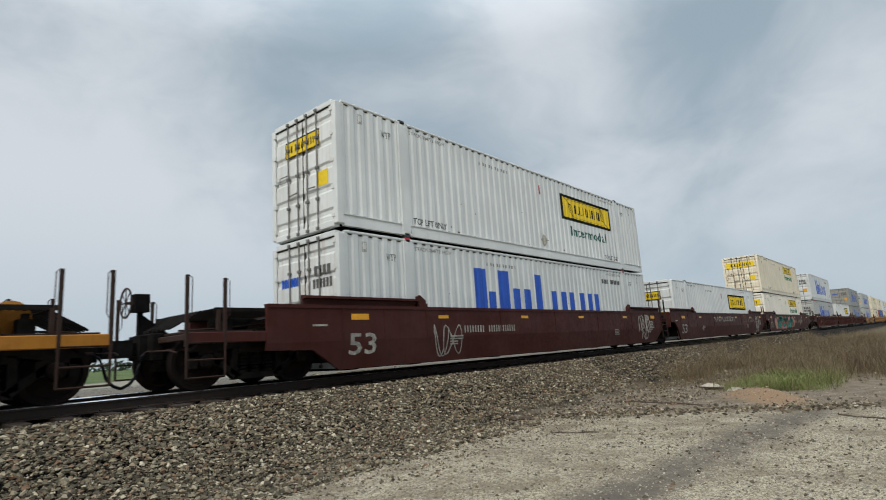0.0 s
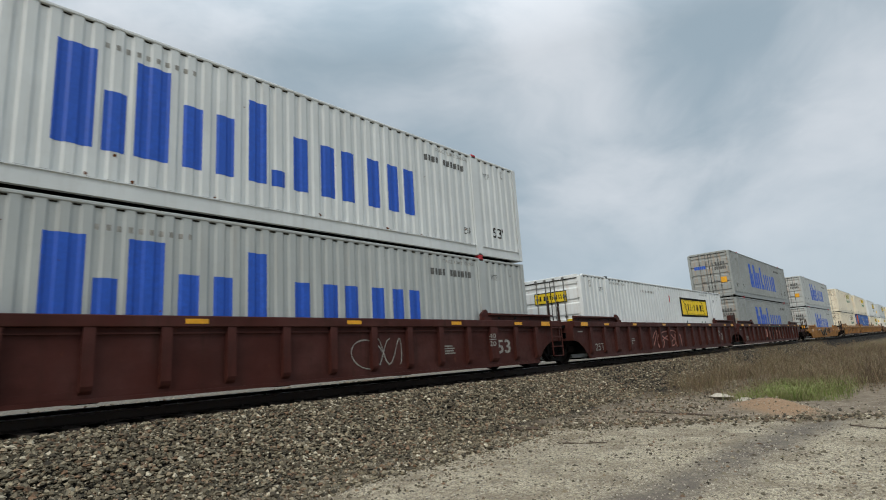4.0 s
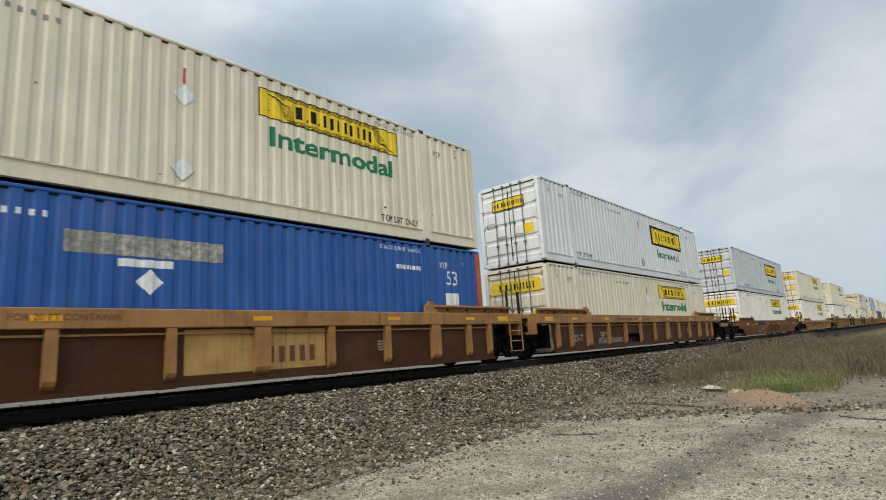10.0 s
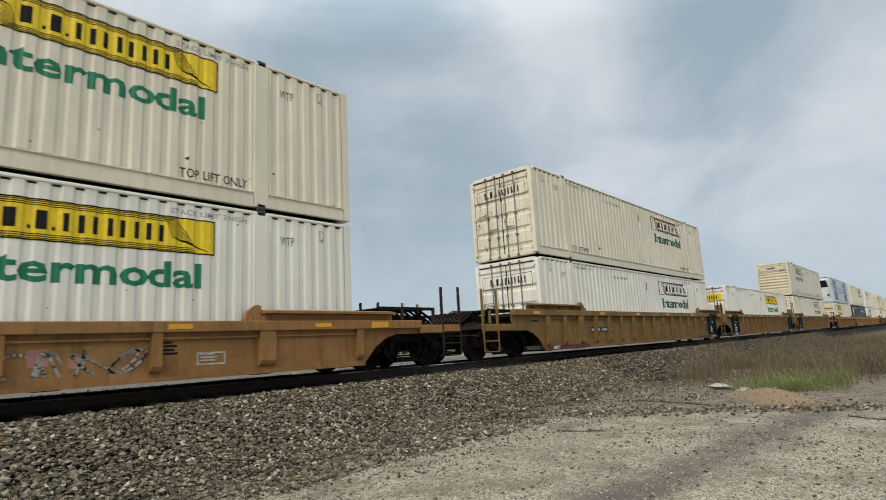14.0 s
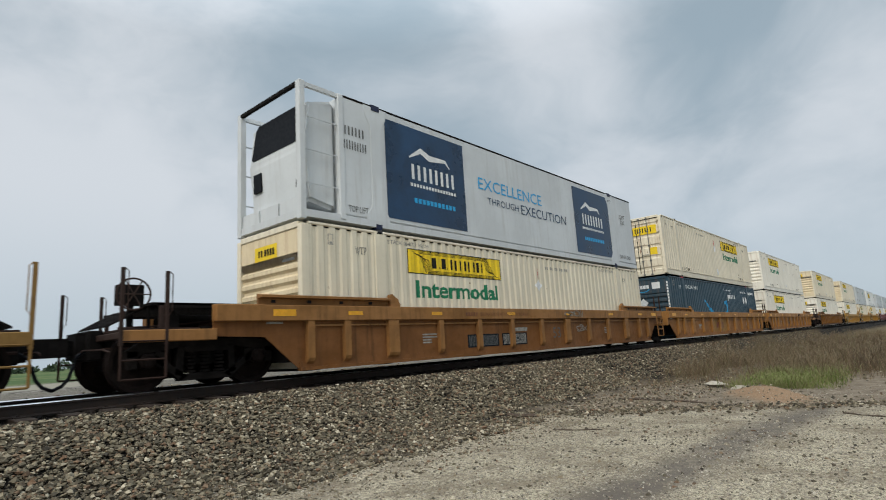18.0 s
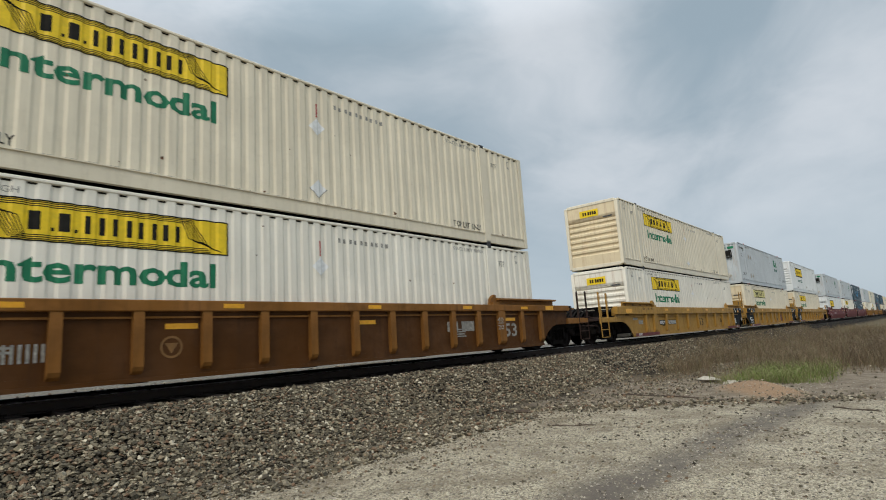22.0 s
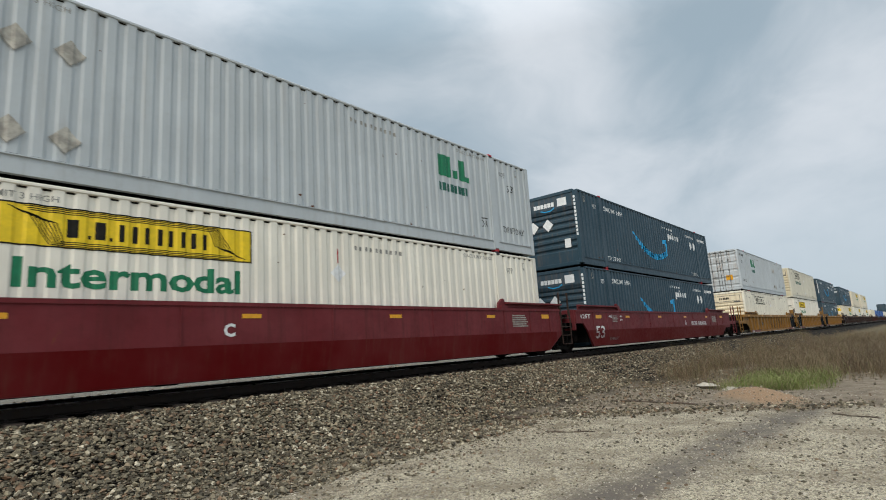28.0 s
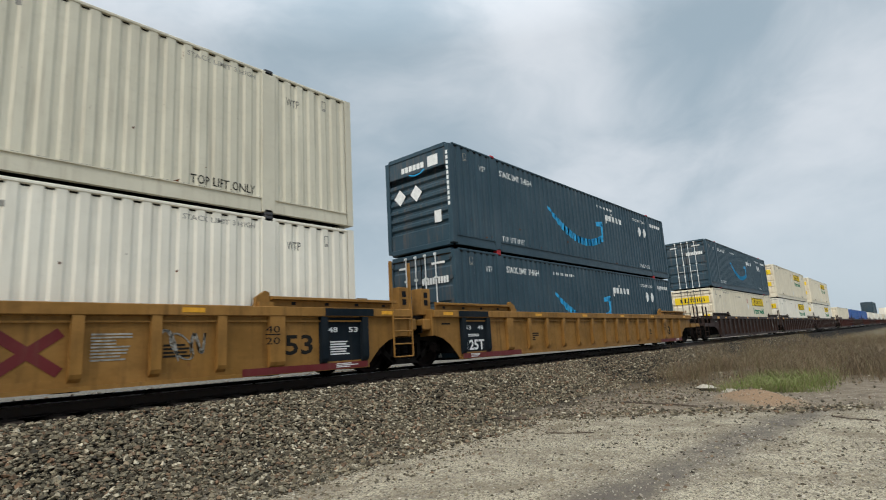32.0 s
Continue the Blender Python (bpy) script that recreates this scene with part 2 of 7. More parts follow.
def part(name, bm, mat, parent, label=""):
    """Links a bmesh, or the mesh kept under a key, as one mesh object under a thing or a part."""
    if isinstance(bm, bmesh.types.BMesh):
        me = bpy.data.meshes.new(name)
        bmesh.ops.recalc_face_normals(bm, faces=bm.faces)
        bm.to_mesh(me)
        bm.free()
        me.materials.append(mat)
    else:
        me = bm
    ob = new(name, me)
    ob.parent = parent
    if label:
        ob["label"] = label
    if name in FINE_MARKS:
        ob["kind"] = "stuff"
    return ob


def kept(key, mat, make):
    """One mesh for all alike pieces of one material."""
    k = (key, mat.name)
    if k not in MESHES:
        me = bpy.data.meshes.new(str(key if isinstance(key, str) else key[0]))
        made = make()
        if isinstance(made, bmesh.types.BMesh):
            bmesh.ops.recalc_face_normals(made, faces=made.faces)
            made.to_mesh(me)
            made.free()
        else:
            me.from_pydata(*made)
        me.materials.append(mat)
        MESHES[k] = me
    return MESHES[k]


def box(bm, x0, x1, y0, y1, z0, z1):
    v = [bm.verts.new(p) for p in ((x0, y0, z0), (x1, y0, z0), (x1, y1, z0), (x0, y1, z0), (x0, y0, z1), (x1, y0, z1), (x1, y1, z1), (x0, y1, z1))]
    for f in ((3, 2, 1, 0), (4, 5, 6, 7), (0, 1, 5, 4), (1, 2, 6, 5), (2, 3, 7, 6), (3, 0, 4, 7)):
        bm.faces.new([v[i] for i in f])


def boxes(*all):
    bm = bmesh.new()
    for b in all:
        box(bm, *b)
    return bm


def soft_box(x0, x1, y0, y1, z0, z1, r=0.012):
    bm = boxes((x0, x1, y0, y1, z0, z1))
    bmesh.ops.bevel(bm, geom=bm.edges[:], offset=r, segments=1, affect="EDGES")
    return bm


def slab(bm, outline, y0, y1):
    """An outline in x, z extruded from y0 to y1."""
    a = [bm.verts.new((x, y0, z)) for x, z in outline]
    b = [bm.verts.new((x, y1, z)) for x, z in outline]
    bm.faces.new(a), bm.faces.new(b[::-1])
    for i in range(len(a)):
        j = (i + 1) % len(a)
        bm.faces.new((a[j], a[i], b[i], b[j]))


def sweep(bm, outline, x0, x1):
    """An outline in y, z extruded from x0 to x1."""
    a = [bm.verts.new((x0, y, z)) for y, z in outline]
    b = [bm.verts.new((x1, y, z)) for y, z in outline]
    bm.faces.new(a), bm.faces.new(b[::-1])
    for i in range(len(a)):
        j = (i + 1) % len(a)
        bm.faces.new((a[j], a[i], b[i], b[j]))


def tube(bm, points, r, n=6):
    """A round bar along points."""
    points = [Vector(p) for p in points]
    rings = []
    for i, p in enumerate(points):
        d = (points[min(i + 1, len(points) - 1)] - points[max(i - 1, 0)]).normalized()
        side = d.cross(Vector((0, 0, 1)) if abs(d.z) < 0.9 else Vector((0, 1, 0))).normalized()
        up = side.cross(d)
        rings.append([bm.verts.new(p + (side * math.cos(a) + up * math.sin(a)) * r) for a in (2 * math.pi * k / n for k in range(n))])
    for a, b in zip(rings, rings[1:]):
        for k in range(n):
            bm.faces.new((a[k], a[(k + 1) % n], b[(k + 1) % n], b[k]))
    bm.faces.new(rings[0][::-1]), bm.faces.new(rings[-1])


def rod(*points, r=0.02, n=6):
    bm = bmesh.new()
    tube(bm, points, r, n)
    return bm


def lathe(bm, profile, n=28, y=0.0):
    """A profile of (radius, y) turned round the y axis."""
    rings = [[bm.verts.new((r * math.cos(2 * math.pi * k / n), y + h, r * math.sin(2 * math.pi * k / n))) for k in range(n)] for r, h in profile]
    for a, b in zip(rings, rings[1:]):
        for k in range(n):
            bm.faces.new((a[k], a[(k + 1) % n], b[(k + 1) % n], b[k]))
    bm.faces.new(rings[0]), bm.faces.new(rings[-1][::-1])


# ---- painted marks that follow the surface that they are on ----
LETTERS = {}


def letters(text, bold=0.0):
    """The triangles of a text, its box scaled to 0..1 both ways."""
    key, text = (text, bold), text
    if key not in LETTERS:
        cu = bpy.data.curves.new("text", "FONT")
        cu.body, cu.resolution_u, cu.offset = text, 2, bold
        ob = bpy.data.objects.new("text", cu)
        me = bpy.data.meshes.new_from_object(ob)
        me.calc_loop_triangles()
        co = np.array([v.co[:2] for v in me.vertices])
        co = (co - co.min(0)) / (co.max(0) - co.min(0))
        LETTERS[key] = [[tuple(co[i]) for i in tri.vertices] for tri in me.loop_triangles]
        bpy.data.objects.remove(ob), bpy.data.meshes.remove(me), bpy.data.curves.remove(cu)
    return LETTERS[key]


def rect(x0, x1, z0, z1):
    return [[(x0, z0), (x1, z0), (x1, z1), (x0, z1)]]


def write(text, x0, x1, z0, z1, bold=0.0, lean=0.0):
    return [[(x0 + u * (x1 - x0) + lean * v, z0 + v * (z1 - z0)) for u, v in tri] for tri in letters(text, bold)]


def outline(x0, x1, z0, z1, w):
    return rect(x0, x1, z0, z0 + w) + rect(x0, x1, z1 - w, z1) + rect(x0, x0 + w, z0 + w, z1 - w) + rect(x1 - w, x1, z0 + w, z1 - w)


def bars(x0, x1, z0, z1, n, gap=0.3):
    """A word that is not spelt out: n plain bars in a row."""
    w = (x1 - x0) / (n + (n - 1) * gap)
    return [p for i in range(n) for p in rect(x0 + i * w * (1 + gap), x0 + i * w * (1 + gap) + w, z0, z1)]


def lines(x0, x1, z0, z1, n, seed=1):
    """Small print: n thin bars below one another."""
    rnd = random.Random(seed)
    h = (z1 - z0) / (n * 1.8)
    return [p for i in range(n) for p in rect(x0, x0 + (x1 - x0) * rnd.uniform(0.55, 1), z1 - i * 1.8 * h - h, z1 - i * 1.8 * h)]


def diamond(x, z, r):
    return [[(x - r, z), (x, z - r), (x + r, z), (x, z + r)]]


def stroke(points, w):
    """A band of width w along points; w may be a list."""
    out = []
    for i, (a, b) in enumerate(zip(points, points[1:])):
        wa, wb = (w, w) if isinstance(w, (int, float)) else (w[i], w[i + 1])
        d = Vector((b[0] - a[0], b[1] - a[1]))
        if d.length < 1e-6:
            continue
        n = Vector((-d.y, d.x)).normalized()
        e = d.normalized() * min(wa, wb) * 0.3
        out.append([(a[0] - e.x + n.x * wa / 2, a[1] - e.y + n.y * wa / 2), (a[0] - e.x - n.x * wa / 2, a[1] - e.y - n.y * wa / 2),
                    (b[0] + e.x - n.x * wb / 2, b[1] + e.y - n.y * wb / 2), (b[0] + e.x + n.x * wb / 2, b[1] + e.y + n.y * wb / 2)])
    return out


def cut(poly, x, keep_low):
    out = []
    for (ax, az), (bx, bz) in zip(poly, poly[1:] + poly[:1]):
        ina, inb = (ax <= x) == keep_low, (bx <= x) == keep_low
        if ina:
            out.append((ax, az))
        if ina != inb:
            k = (x - ax) / (bx - ax)
            out.append((x, az + k * (bz - az)))
    return out


def mark_mesh(polys, breaks, depth, lift):
    """Flat shapes laid on the surface y = depth(x), bent at the breaks; they face -y."""
    verts, faces = [], []
    for p in polys:
        lo, hi = min(q[0] for q in p), max(q[0] for q in p)
        pieces, rest = [], list(p)
        for b in breaks:
            if lo + 1e-5 < b < hi - 1e-5:
                pieces.append(cut(rest, b, True))
                rest = cut(rest, b, False)
        pieces.append(rest)
        for q in pieces:
            if len(q) < 3:
                continue
            area = sum(a[0] * b[1] - b[0] * a[1] for a, b in zip(q, q[1:] + q[:1]))
            if abs(area) < 1e-7:
                continue
            if area < 0:
                q = q[::-1]
            faces.append(tuple(range(len(verts), len(verts) + len(q))))
            verts += [(x, depth(x) - lift, z) for x, z in q]
    return verts, [], faces


# ---- intermodal containers, 16.15 m long ----
HALF, HIGH, SIDE = 8.077, 2.896, 1.295
SECTIONS = ((-7.90, -6.20), (-5.92, 5.92), (6.20, 7.90))
RIBS = []
for lo, hi in SECTIONS:
    n = round((hi - lo) / 0.282)
    step = (hi - lo) / n
    for i in range(n):
        RIBS += [(lo + (i + a) * step, d) for a, d in ((0.0, 0.0), (0.24, 0.0), (0.40, 0.030), (0.66, 0.030), (0.82, 0.0))]
    RIBS.append((hi, 0.0))
RIB_X, RIB_D = [a for a, _ in RIBS], [b for _, b in RIBS]
PANEL = -1.276


def ribbed(x):
    return PANEL + float(np.interp(x, RIB_X, RIB_D))


def smooth_side(x):
    return -1.288


def side_mesh(flip):
    def make():
        verts, faces = [], []
        for x, d in RIBS:
            y = PANEL + d
            verts += [(x, y, 0.30), (x, y, 2.81)] if not flip else [(-x, -y, 0.30), (-x, -y, 2.81)]
        for i in range(len(RIBS) - 1):
            faces.append((2 * i, 2 * i + 2, 2 * i + 3, 2 * i + 1))
        return verts, [], faces
    return make


def mark(name, key, polys, mat, parent, corrugated=True, lift=0.004, label="", end=None):
    """A painted mark as a part. end: (x, sign) puts it on an end wall instead, x there counts along the wall."""
    def make():
        v, e, f = mark_mesh(polys(), RIB_X if corrugated and end is None else [], ribbed if corrugated and end is None else smooth_side, lift)
        if end is not None:
            v = [(end - lift, -x, z) for x, _, z in v]
        return v, e, f
    return part(name, kept((name, key, corrugated, end), mat, make), mat, parent, label)


def end_wall(kind):
    """The wall between the corner posts of an end, facing -x, at x = 0 outwards to negative."""
    bm = bmesh.new()
    y = 1.14
    if kind == "nose":
        prof = [(0.0, 0.16), (0.0, 0.60)]
        z = 0.60
        while z < 2.05:
            prof += [(0.0, z), (0.055, z + 0.05), (0.055, z + 0.10), (0.0, z + 0.16), (0.0, z + 0.22)]
            z += 0.24
        prof += [(0.0, 2.12), (0.0, 2.76)]
    elif kind == "door":
        prof = [(0.0, 0.14)]
        for z in (0.30, 0.82, 1.34, 1.86, 2.38):
            prof += [(0.0, z), (0.035, z + 0.05), (0.035, z + 0.13), (0.0, z + 0.18)]
        prof += [(0.0, 2.78)]
    if kind == "plain":
        n = 9
        pts = []
        for i in range(n):
            s = 2 * y / n
            pts += [(-y + (i + a) * s, d) for a, d in ((0.0, 0.0), (0.3, 0.0), (0.42, 0.045), (0.7, 0.045), (0.85, 0.0))]
        pts.append((y, 0.0))
        vs = [(bm.verts.new((d, yy, 0.16)), bm.verts.new((d, yy, 2.76))) for yy, d in pts]
        for a, b in zip(vs, vs[1:]):
            bm.faces.new((a[0], b[0], b[1], a[1]))
    else:
        lo, hi = (-y, y) if kind == "nose" else (-1.13, -0.015)
        vs = [(bm.verts.new((d, lo, z)), bm.verts.new((d, hi, z))) for d, z in prof]
        for a, b in zip(vs, vs[1:]):
            bm.faces.new((a[0], a[1], b[1], b[0]))
    return bm


def shift(make, x, mirror=False):
    """A mesh maker moved along x, or turned half round to the other end."""
    def made():
        bm = make()
        for v in bm.verts:
            v.co.x = v.co.x + x
            if mirror:
                v.co.x, v.co.y = -v.co.x, -v.co.y
        return bm
    return made


def add_end(thing, mat, kind, back, near, colour):
    """One end: wall or doors, posts, header and sill. near: the camera comes close enough to see the ironwork."""
    x = -HALF + 0.03

    door_mat = door_paint(colour)

    def p(name, key, make, m=mat, label="", under=None):
        return part(name, kept((name, key, back), m, shift(make, 0.0, back)), m, under or thing, label)
    for s in (-1, 1):
        p("corner_post", ("post", s), lambda s=s: soft_box(-HALF, -HALF + 0.18, s * 1.295 - (0.15 if s > 0 else 0), s * 1.295 + (0.15 if s < 0 else 0), 0.1, 2.80))
    p("header", "header", lambda: soft_box(-HALF + 0.005, -HALF + 0.16, -1.15, 1.15, 2.74, 2.865))
    p("end_sill", "sill", lambda: soft_box(-HALF + 0.005, -HALF + 0.16, -1.15, 1.15, 0.05, 0.19))
    if kind == "door":
        for s in (-1, 1):
            def leaf(s=s):
                bm = shift(lambda: end_wall("door"), x)()
                if s > 0:
                    for v in bm.verts:
                        v.co.y = -v.co.y
                for z in (0.25, 0.85, 1.45, 2.05, 2.6):
                    box(bm, x - 0.045, x + 0.02, s * 1.15 - 0.05, s * 1.15 + 0.05, z, z + 0.10)
                return bm
            d = p("door", ("door", s), leaf, door_mat)
            if near:
                for k, yb in enumerate((0.19, 0.58)):
                    def bar(s=s, yb=yb):
                        bm = rod((x - 0.03, s * yb, 0.08), (x - 0.03, s * yb, 2.82), r=0.019)
                        for z in (0.10, 0.75, 1.45, 2.15, 2.78):
                            box(bm, x - 0.06, x, s * yb - 0.045, s * yb + 0.045, z - 0.03, z + 0.03)
                        if yb < 0.5:
                            tube(bm, [(x - 0.05, s * yb, 1.05), (x - 0.05, s * (yb + 0.34), 1.03)], 0.016, 5)
                        return bm
                    p("locking_bar", ("bar", s, k), bar, BAR if mat is not body("navy") else WHITE, "", d)
        if near:
            p("door_gasket", "gasket", lambda: boxes((x - 0.006, x + 0.01, -0.014, 0.014, 0.16, 2.76)), SHADY, "black rubber gasket")
            p("door_drip", "drip", lambda: boxes((x - 0.02, x + 0.01, -1.14, 1.14, 2.715, 2.742)), SHADY)
    else:
        p("end_wall", kind, shift(lambda: end_wall(kind), x), nose_paint(colour))


def rear_wall(kind):
    """The trailing end: a framed plate with a sunk face."""
    bm = boxes((HALF - 0.16, HALF - 0.005, -1.29, 1.29, 0.06, 2.86))
    face = [f for f in bm.faces if f.normal.x > 0.9 or all(v.co.x > HALF - 0.01 for v in f.verts)]
    bmesh.ops.inset_region(bm, faces=face, thickness=0.14, depth=-0.06 if kind == "nose" else -0.04)
    return bm


def name_strokes(mid, zc, h):
    """The name on a sign as plain upright bars, two to a letter."""
    out = bars(mid - 1.00, mid - 0.52, zc - h, zc + h, 2, 1.6)
    for i in range(4):
        x = mid - 0.34 + 0.36 * i
        out += rect(x, x + 0.07, zc - h, zc + h) + rect(x + 0.19, x + 0.26, zc - h, zc + h)
    return out + rect(mid - 0.74, mid - 0.70, zc - h, zc - h + 0.05) + rect(mid - 0.46, mid - 0.42, zc - h, zc - h + 0.05)


def container(spec, near=True):
    """spec: body colour, sign ('yellow', 'framed', 'outline', 'blue', 'smile', 'green', ''), the end that leads ('door' or 'nose')."""
    colour, sign, lead = spec
    mat = body(colour)
    thing = new("container")
    far = "nose" if lead == "door" else "door"
    part("side_panel", kept(("side_panel", False), mat, side_mesh(False)), mat, thing)

    def far_side():
        bm = boxes((-7.9, 7.9, 1.19, 1.29, 2.78, 2.862), (-7.9, 7.9, 1.19, 1.29, 0.05, 0.30), (-6.2, -5.92, 1.18, 1.295, 0.05, 2.85), (5.92, 6.2, 1.18, 1.295, 0.05, 2.85),
                   *[(e * 6.06 - 0.09, e * 6.06 + 0.09, 1.13, 1.298, z, z + 0.115) for e in (-1, 1) for z in (0.0, 2.781)])
        v, _, f = side_mesh(True)()
        vs = [bm.verts.new(q) for q in v]
        for q in f:
            bm.faces.new([vs[i] for i in q])
        return bm
    part("side_panel", kept(("side_panel", True), mat, far_side), mat, thing)
    for s in (-1,):
        part("top_rail", kept(("top_rail", s), mat, lambda: soft_box(-7.9, 7.9, s * 1.24 - 0.05, s * 1.24 + 0.05, 2.805, 2.862)), mat, thing)
        part("bottom_rail", kept(("bottom_rail", s), mat, lambda: boxes((-7.9, -6.2, s * 1.24 - 0.05, s * 1.24 + 0.05, 0.06, 0.215), (-5.9, 5.9, s * 1.24 - 0.05, s * 1.24 + 0.05, 0.045, 0.215),
                                                                  (6.2, 7.9, s * 1.24 - 0.05, s * 1.24 + 0.05, 0.06, 0.215), (-7.9, 7.9, s * 1.262 - 0.012, s * 1.262 + 0.012, 0.215, 0.30), (-7.9, -6.21, s * 1.28 - 0.022, s * 1.28 + 0.022, 0.300, 0.318), (-5.91, 5.91, s * 1.28 - 0.022, s * 1.28 + 0.022, 0.300, 0.318), (6.21, 7.9, s * 1.28 - 0.022, s * 1.28 + 0.022, 0.300, 0.318))), mat, thing)
        for e in (-1, 1):
            part("lifting_post", kept(("lifting_post", s, e), mat, lambda: soft_box(e * 6.06 - 0.145, e * 6.06 + 0.145, s * 1.235 - 0.063, s * 1.235 + 0.063, 0.05, 2.85)), mat, thing)
            cm = CASTING["navy"] if colour in ("navy", "silver", "bright", "grey", "ash") else CASTING["steel"]
            for z in (0.0, 2.781):
                part("casting", kept(("casting", e, z), cm, lambda: soft_box(e * 6.06 - 0.09, e * 6.06 + 0.09, -1.298, -1.132, z, z + 0.115, 0.014)), cm, thing)
    part("roof", kept("roof", mat, lambda: boxes((-7.95, 7.95, -1.2, 1.2, 2.80, 2.835))), mat, thing)
    part("floor_frame", kept("floor_frame", GRIME, lambda: boxes((-7.9, 7.9, -1.19, 1.19, 0.10, 0.16), *[(x, x + 0.06, -1.19, 1.19, 0.06, 0.10) for x in range(-7, 8)])), GRIME, thing)
    add_end(thing, mat, "plain" if sign == "green" and lead == "nose" else lead, False, near, colour)
    part("rear_wall", kept(("rear_wall", far), mat, lambda: rear_wall(far)), mat, thing)
    if near:
        decorate(thing, colour, sign, lead)
    return thing


def decorate(thing, colour, sign, lead):
    x0 = 1.59 if lead == "door" else -5.20
    x1 = x0 + 3.64
    tone = WHITE if colour in ("navy", "blue") else INK
    end = -HALF + 0.03
    if sign not in ("green", "blue"):
        mark("lift_note", 0, lambda: write("TOP LIFT ONLY", -5.78, -4.58, 0.36, 0.52, 0.006) + write("TOP LIFT ONLY", 4.62, 5.80, 0.36, 0.52, 0.006), WHITE if tone is WHITE else BLACK, thing)
    if sign == "smile":
        mark("stack_note", "large", lambda: write("STACK LIMIT 3 HIGH", -5.72, -3.95, 2.34, 2.53, 0.022) + write("STACK LIMIT 3 HIGH", 4.35, 5.75, 2.40, 2.52, 0.012), WHITE, thing)
    else:
        mark("stack_note", lead, lambda: write("STACK LIMIT 3 HIGH", -5.80, -4.5, 2.62, 2.71, 0.004) + write("STACK LIMIT 3 HIGH", 4.5, 5.80, 2.62, 2.71, 0.004), WHITE if tone is WHITE else FAINT, thing)
    # rib shade painted under the top rail, and the joint over the bottom rail
    mark("rib_seam", 0, lambda: [q for i in range(len(RIBS) - 1) if RIBS[i][1] > 0.02 and RIBS[i + 1][1] > 0.02 for q in rect(RIBS[i][0] - 0.02, RIBS[i + 1][0] + 0.02, 2.772, 2.80)]
         + rect(-7.9, -6.22, 0.319, 0.328) + rect(-5.9, 5.9, 0.319, 0.328) + rect(6.22, 7.9, 0.319, 0.328), SHADY, thing)
    mark("lift_code", 0, lambda: write("WTP", -6.75, -6.45, 2.30, 2.46) + write("WTP", 6.45, 6.75, 2.30, 2.46), tone, thing)
    mark("serial_stencil", lead, lambda: bars(-3.0, -1.6, 2.45, 2.54, 10, 1.4) if lead != "nose" else bars(0.8, 2.2, 2.45, 2.54, 10, 1.4), WHITE if tone is WHITE else FAINT, thing)
    rnd = random.Random(colour + sign + lead)
    spots = [(rnd.uniform(-7.7, 7.7), 0.34 + 0.5 * rnd.random() ** 3, rnd.uniform(0.012, 0.045)) for _ in range(9)] + [(rnd.uniform(-5.8, 5.8), rnd.uniform(0.4, 2.6), rnd.uniform(0.008, 0.022)) for _ in range(7)]
    mark("rust_chips", (colour, sign, lead), lambda: [[(x + r * (1.0 + 0.6 * math.sin(3 * k + x)) * math.cos(k * 1.05), z + r * (0.8 + 0.5 * math.cos(2 * k + x)) * math.sin(k * 1.05)) for k in range(6)] for x, z, r in spots], CHIP, thing, lift=0.005)
    for e in (-1, 1):
        mark("vent", e, lambda: outline(e * 7.37 - 0.055, e * 7.37 + 0.055, 2.44, 2.66, 0.014) + rect(e * 7.37 - 0.03, e * 7.37 + 0.03, 2.46, 2.50), FAINT, thing)
    if sign in ("yellow", "framed", "outline", "faded"):
        z0, z1 = (1.99, 2.57) if sign != "framed" else (1.52, 2.42)
        if sign == "framed":
            x0, x1 = (1.56, 5.40) if lead == "door" else (-5.25, -1.45)
        board = PALE_SIGN if sign == "faded" else SIGN
        mid = (x0 + x1) / 2
        k = (z1 - z0) / 0.58
        if sign != "outline":
            mark("sign_board", (sign, x0), lambda: rect(x0, x1, z0, z1), board, thing, label="yellow sign panel")
        w = 0.10 if sign == "framed" else 0.022
        mark("sign_frame", (sign, x0), lambda: outline(x0, x1, z0, z1, w), BLACK, thing, lift=0.006)
        zc = (z0 + z1) / 2
        h = 0.13 if sign != "framed" else 0.16
        mark("name_stencil", (sign, x0), lambda: name_strokes(mid, zc, h), BLACK, thing, lift=0.006)
        def ribbon():
            """Ruled lines that sweep down beside the name, the same turned half round on its other side."""
            runs = [[(mid - 1.68 + 0.05 * i, zc + (0.235 - 0.022 * i) * k), (mid - 1.46 + 0.055 * i, zc + (0.16 - 0.018 * i) * k), (mid - 1.20 + 0.03 * i, zc - 0.25 * k)] for i in range(7)]
            runs += [[(mid - 1.50 + 0.03 * i, zc + (0.255 - 0.028 * i) * k), (mid + 1.18 - 0.05 * i, zc + (0.255 - 0.028 * i) * k)] for i in range(3)]
            runs += [[(2 * mid - x, 2 * zc - z) for x, z in run] for run in runs]
            return [q for run in runs for q in stroke(run, 0.013)]
        mark("scrollwork", (sign, x0), ribbon, BLACK, thing, lift=0.006)
        if colour != "rusty":
            a, b, c, d = (x0 + 0.23, x1 - 0.22, 1.43, 1.84) if sign != "framed" else (x0 + 0.55, x1 - 0.55, 0.98, 1.34)
            mark("service_word", (sign, x0), lambda: [q for word, u, v in (("Intermo", a, a + 0.748 * (b - a)), ("dal", a + 0.742 * (b - a), b)) for q in write(word, u, v, c, d, 0.026 if sign != "framed" else 0.014)], GREEN if sign in ("yellow", "faded") else TEAL, thing)
        px = 0.2 if lead == "door" else 0.35
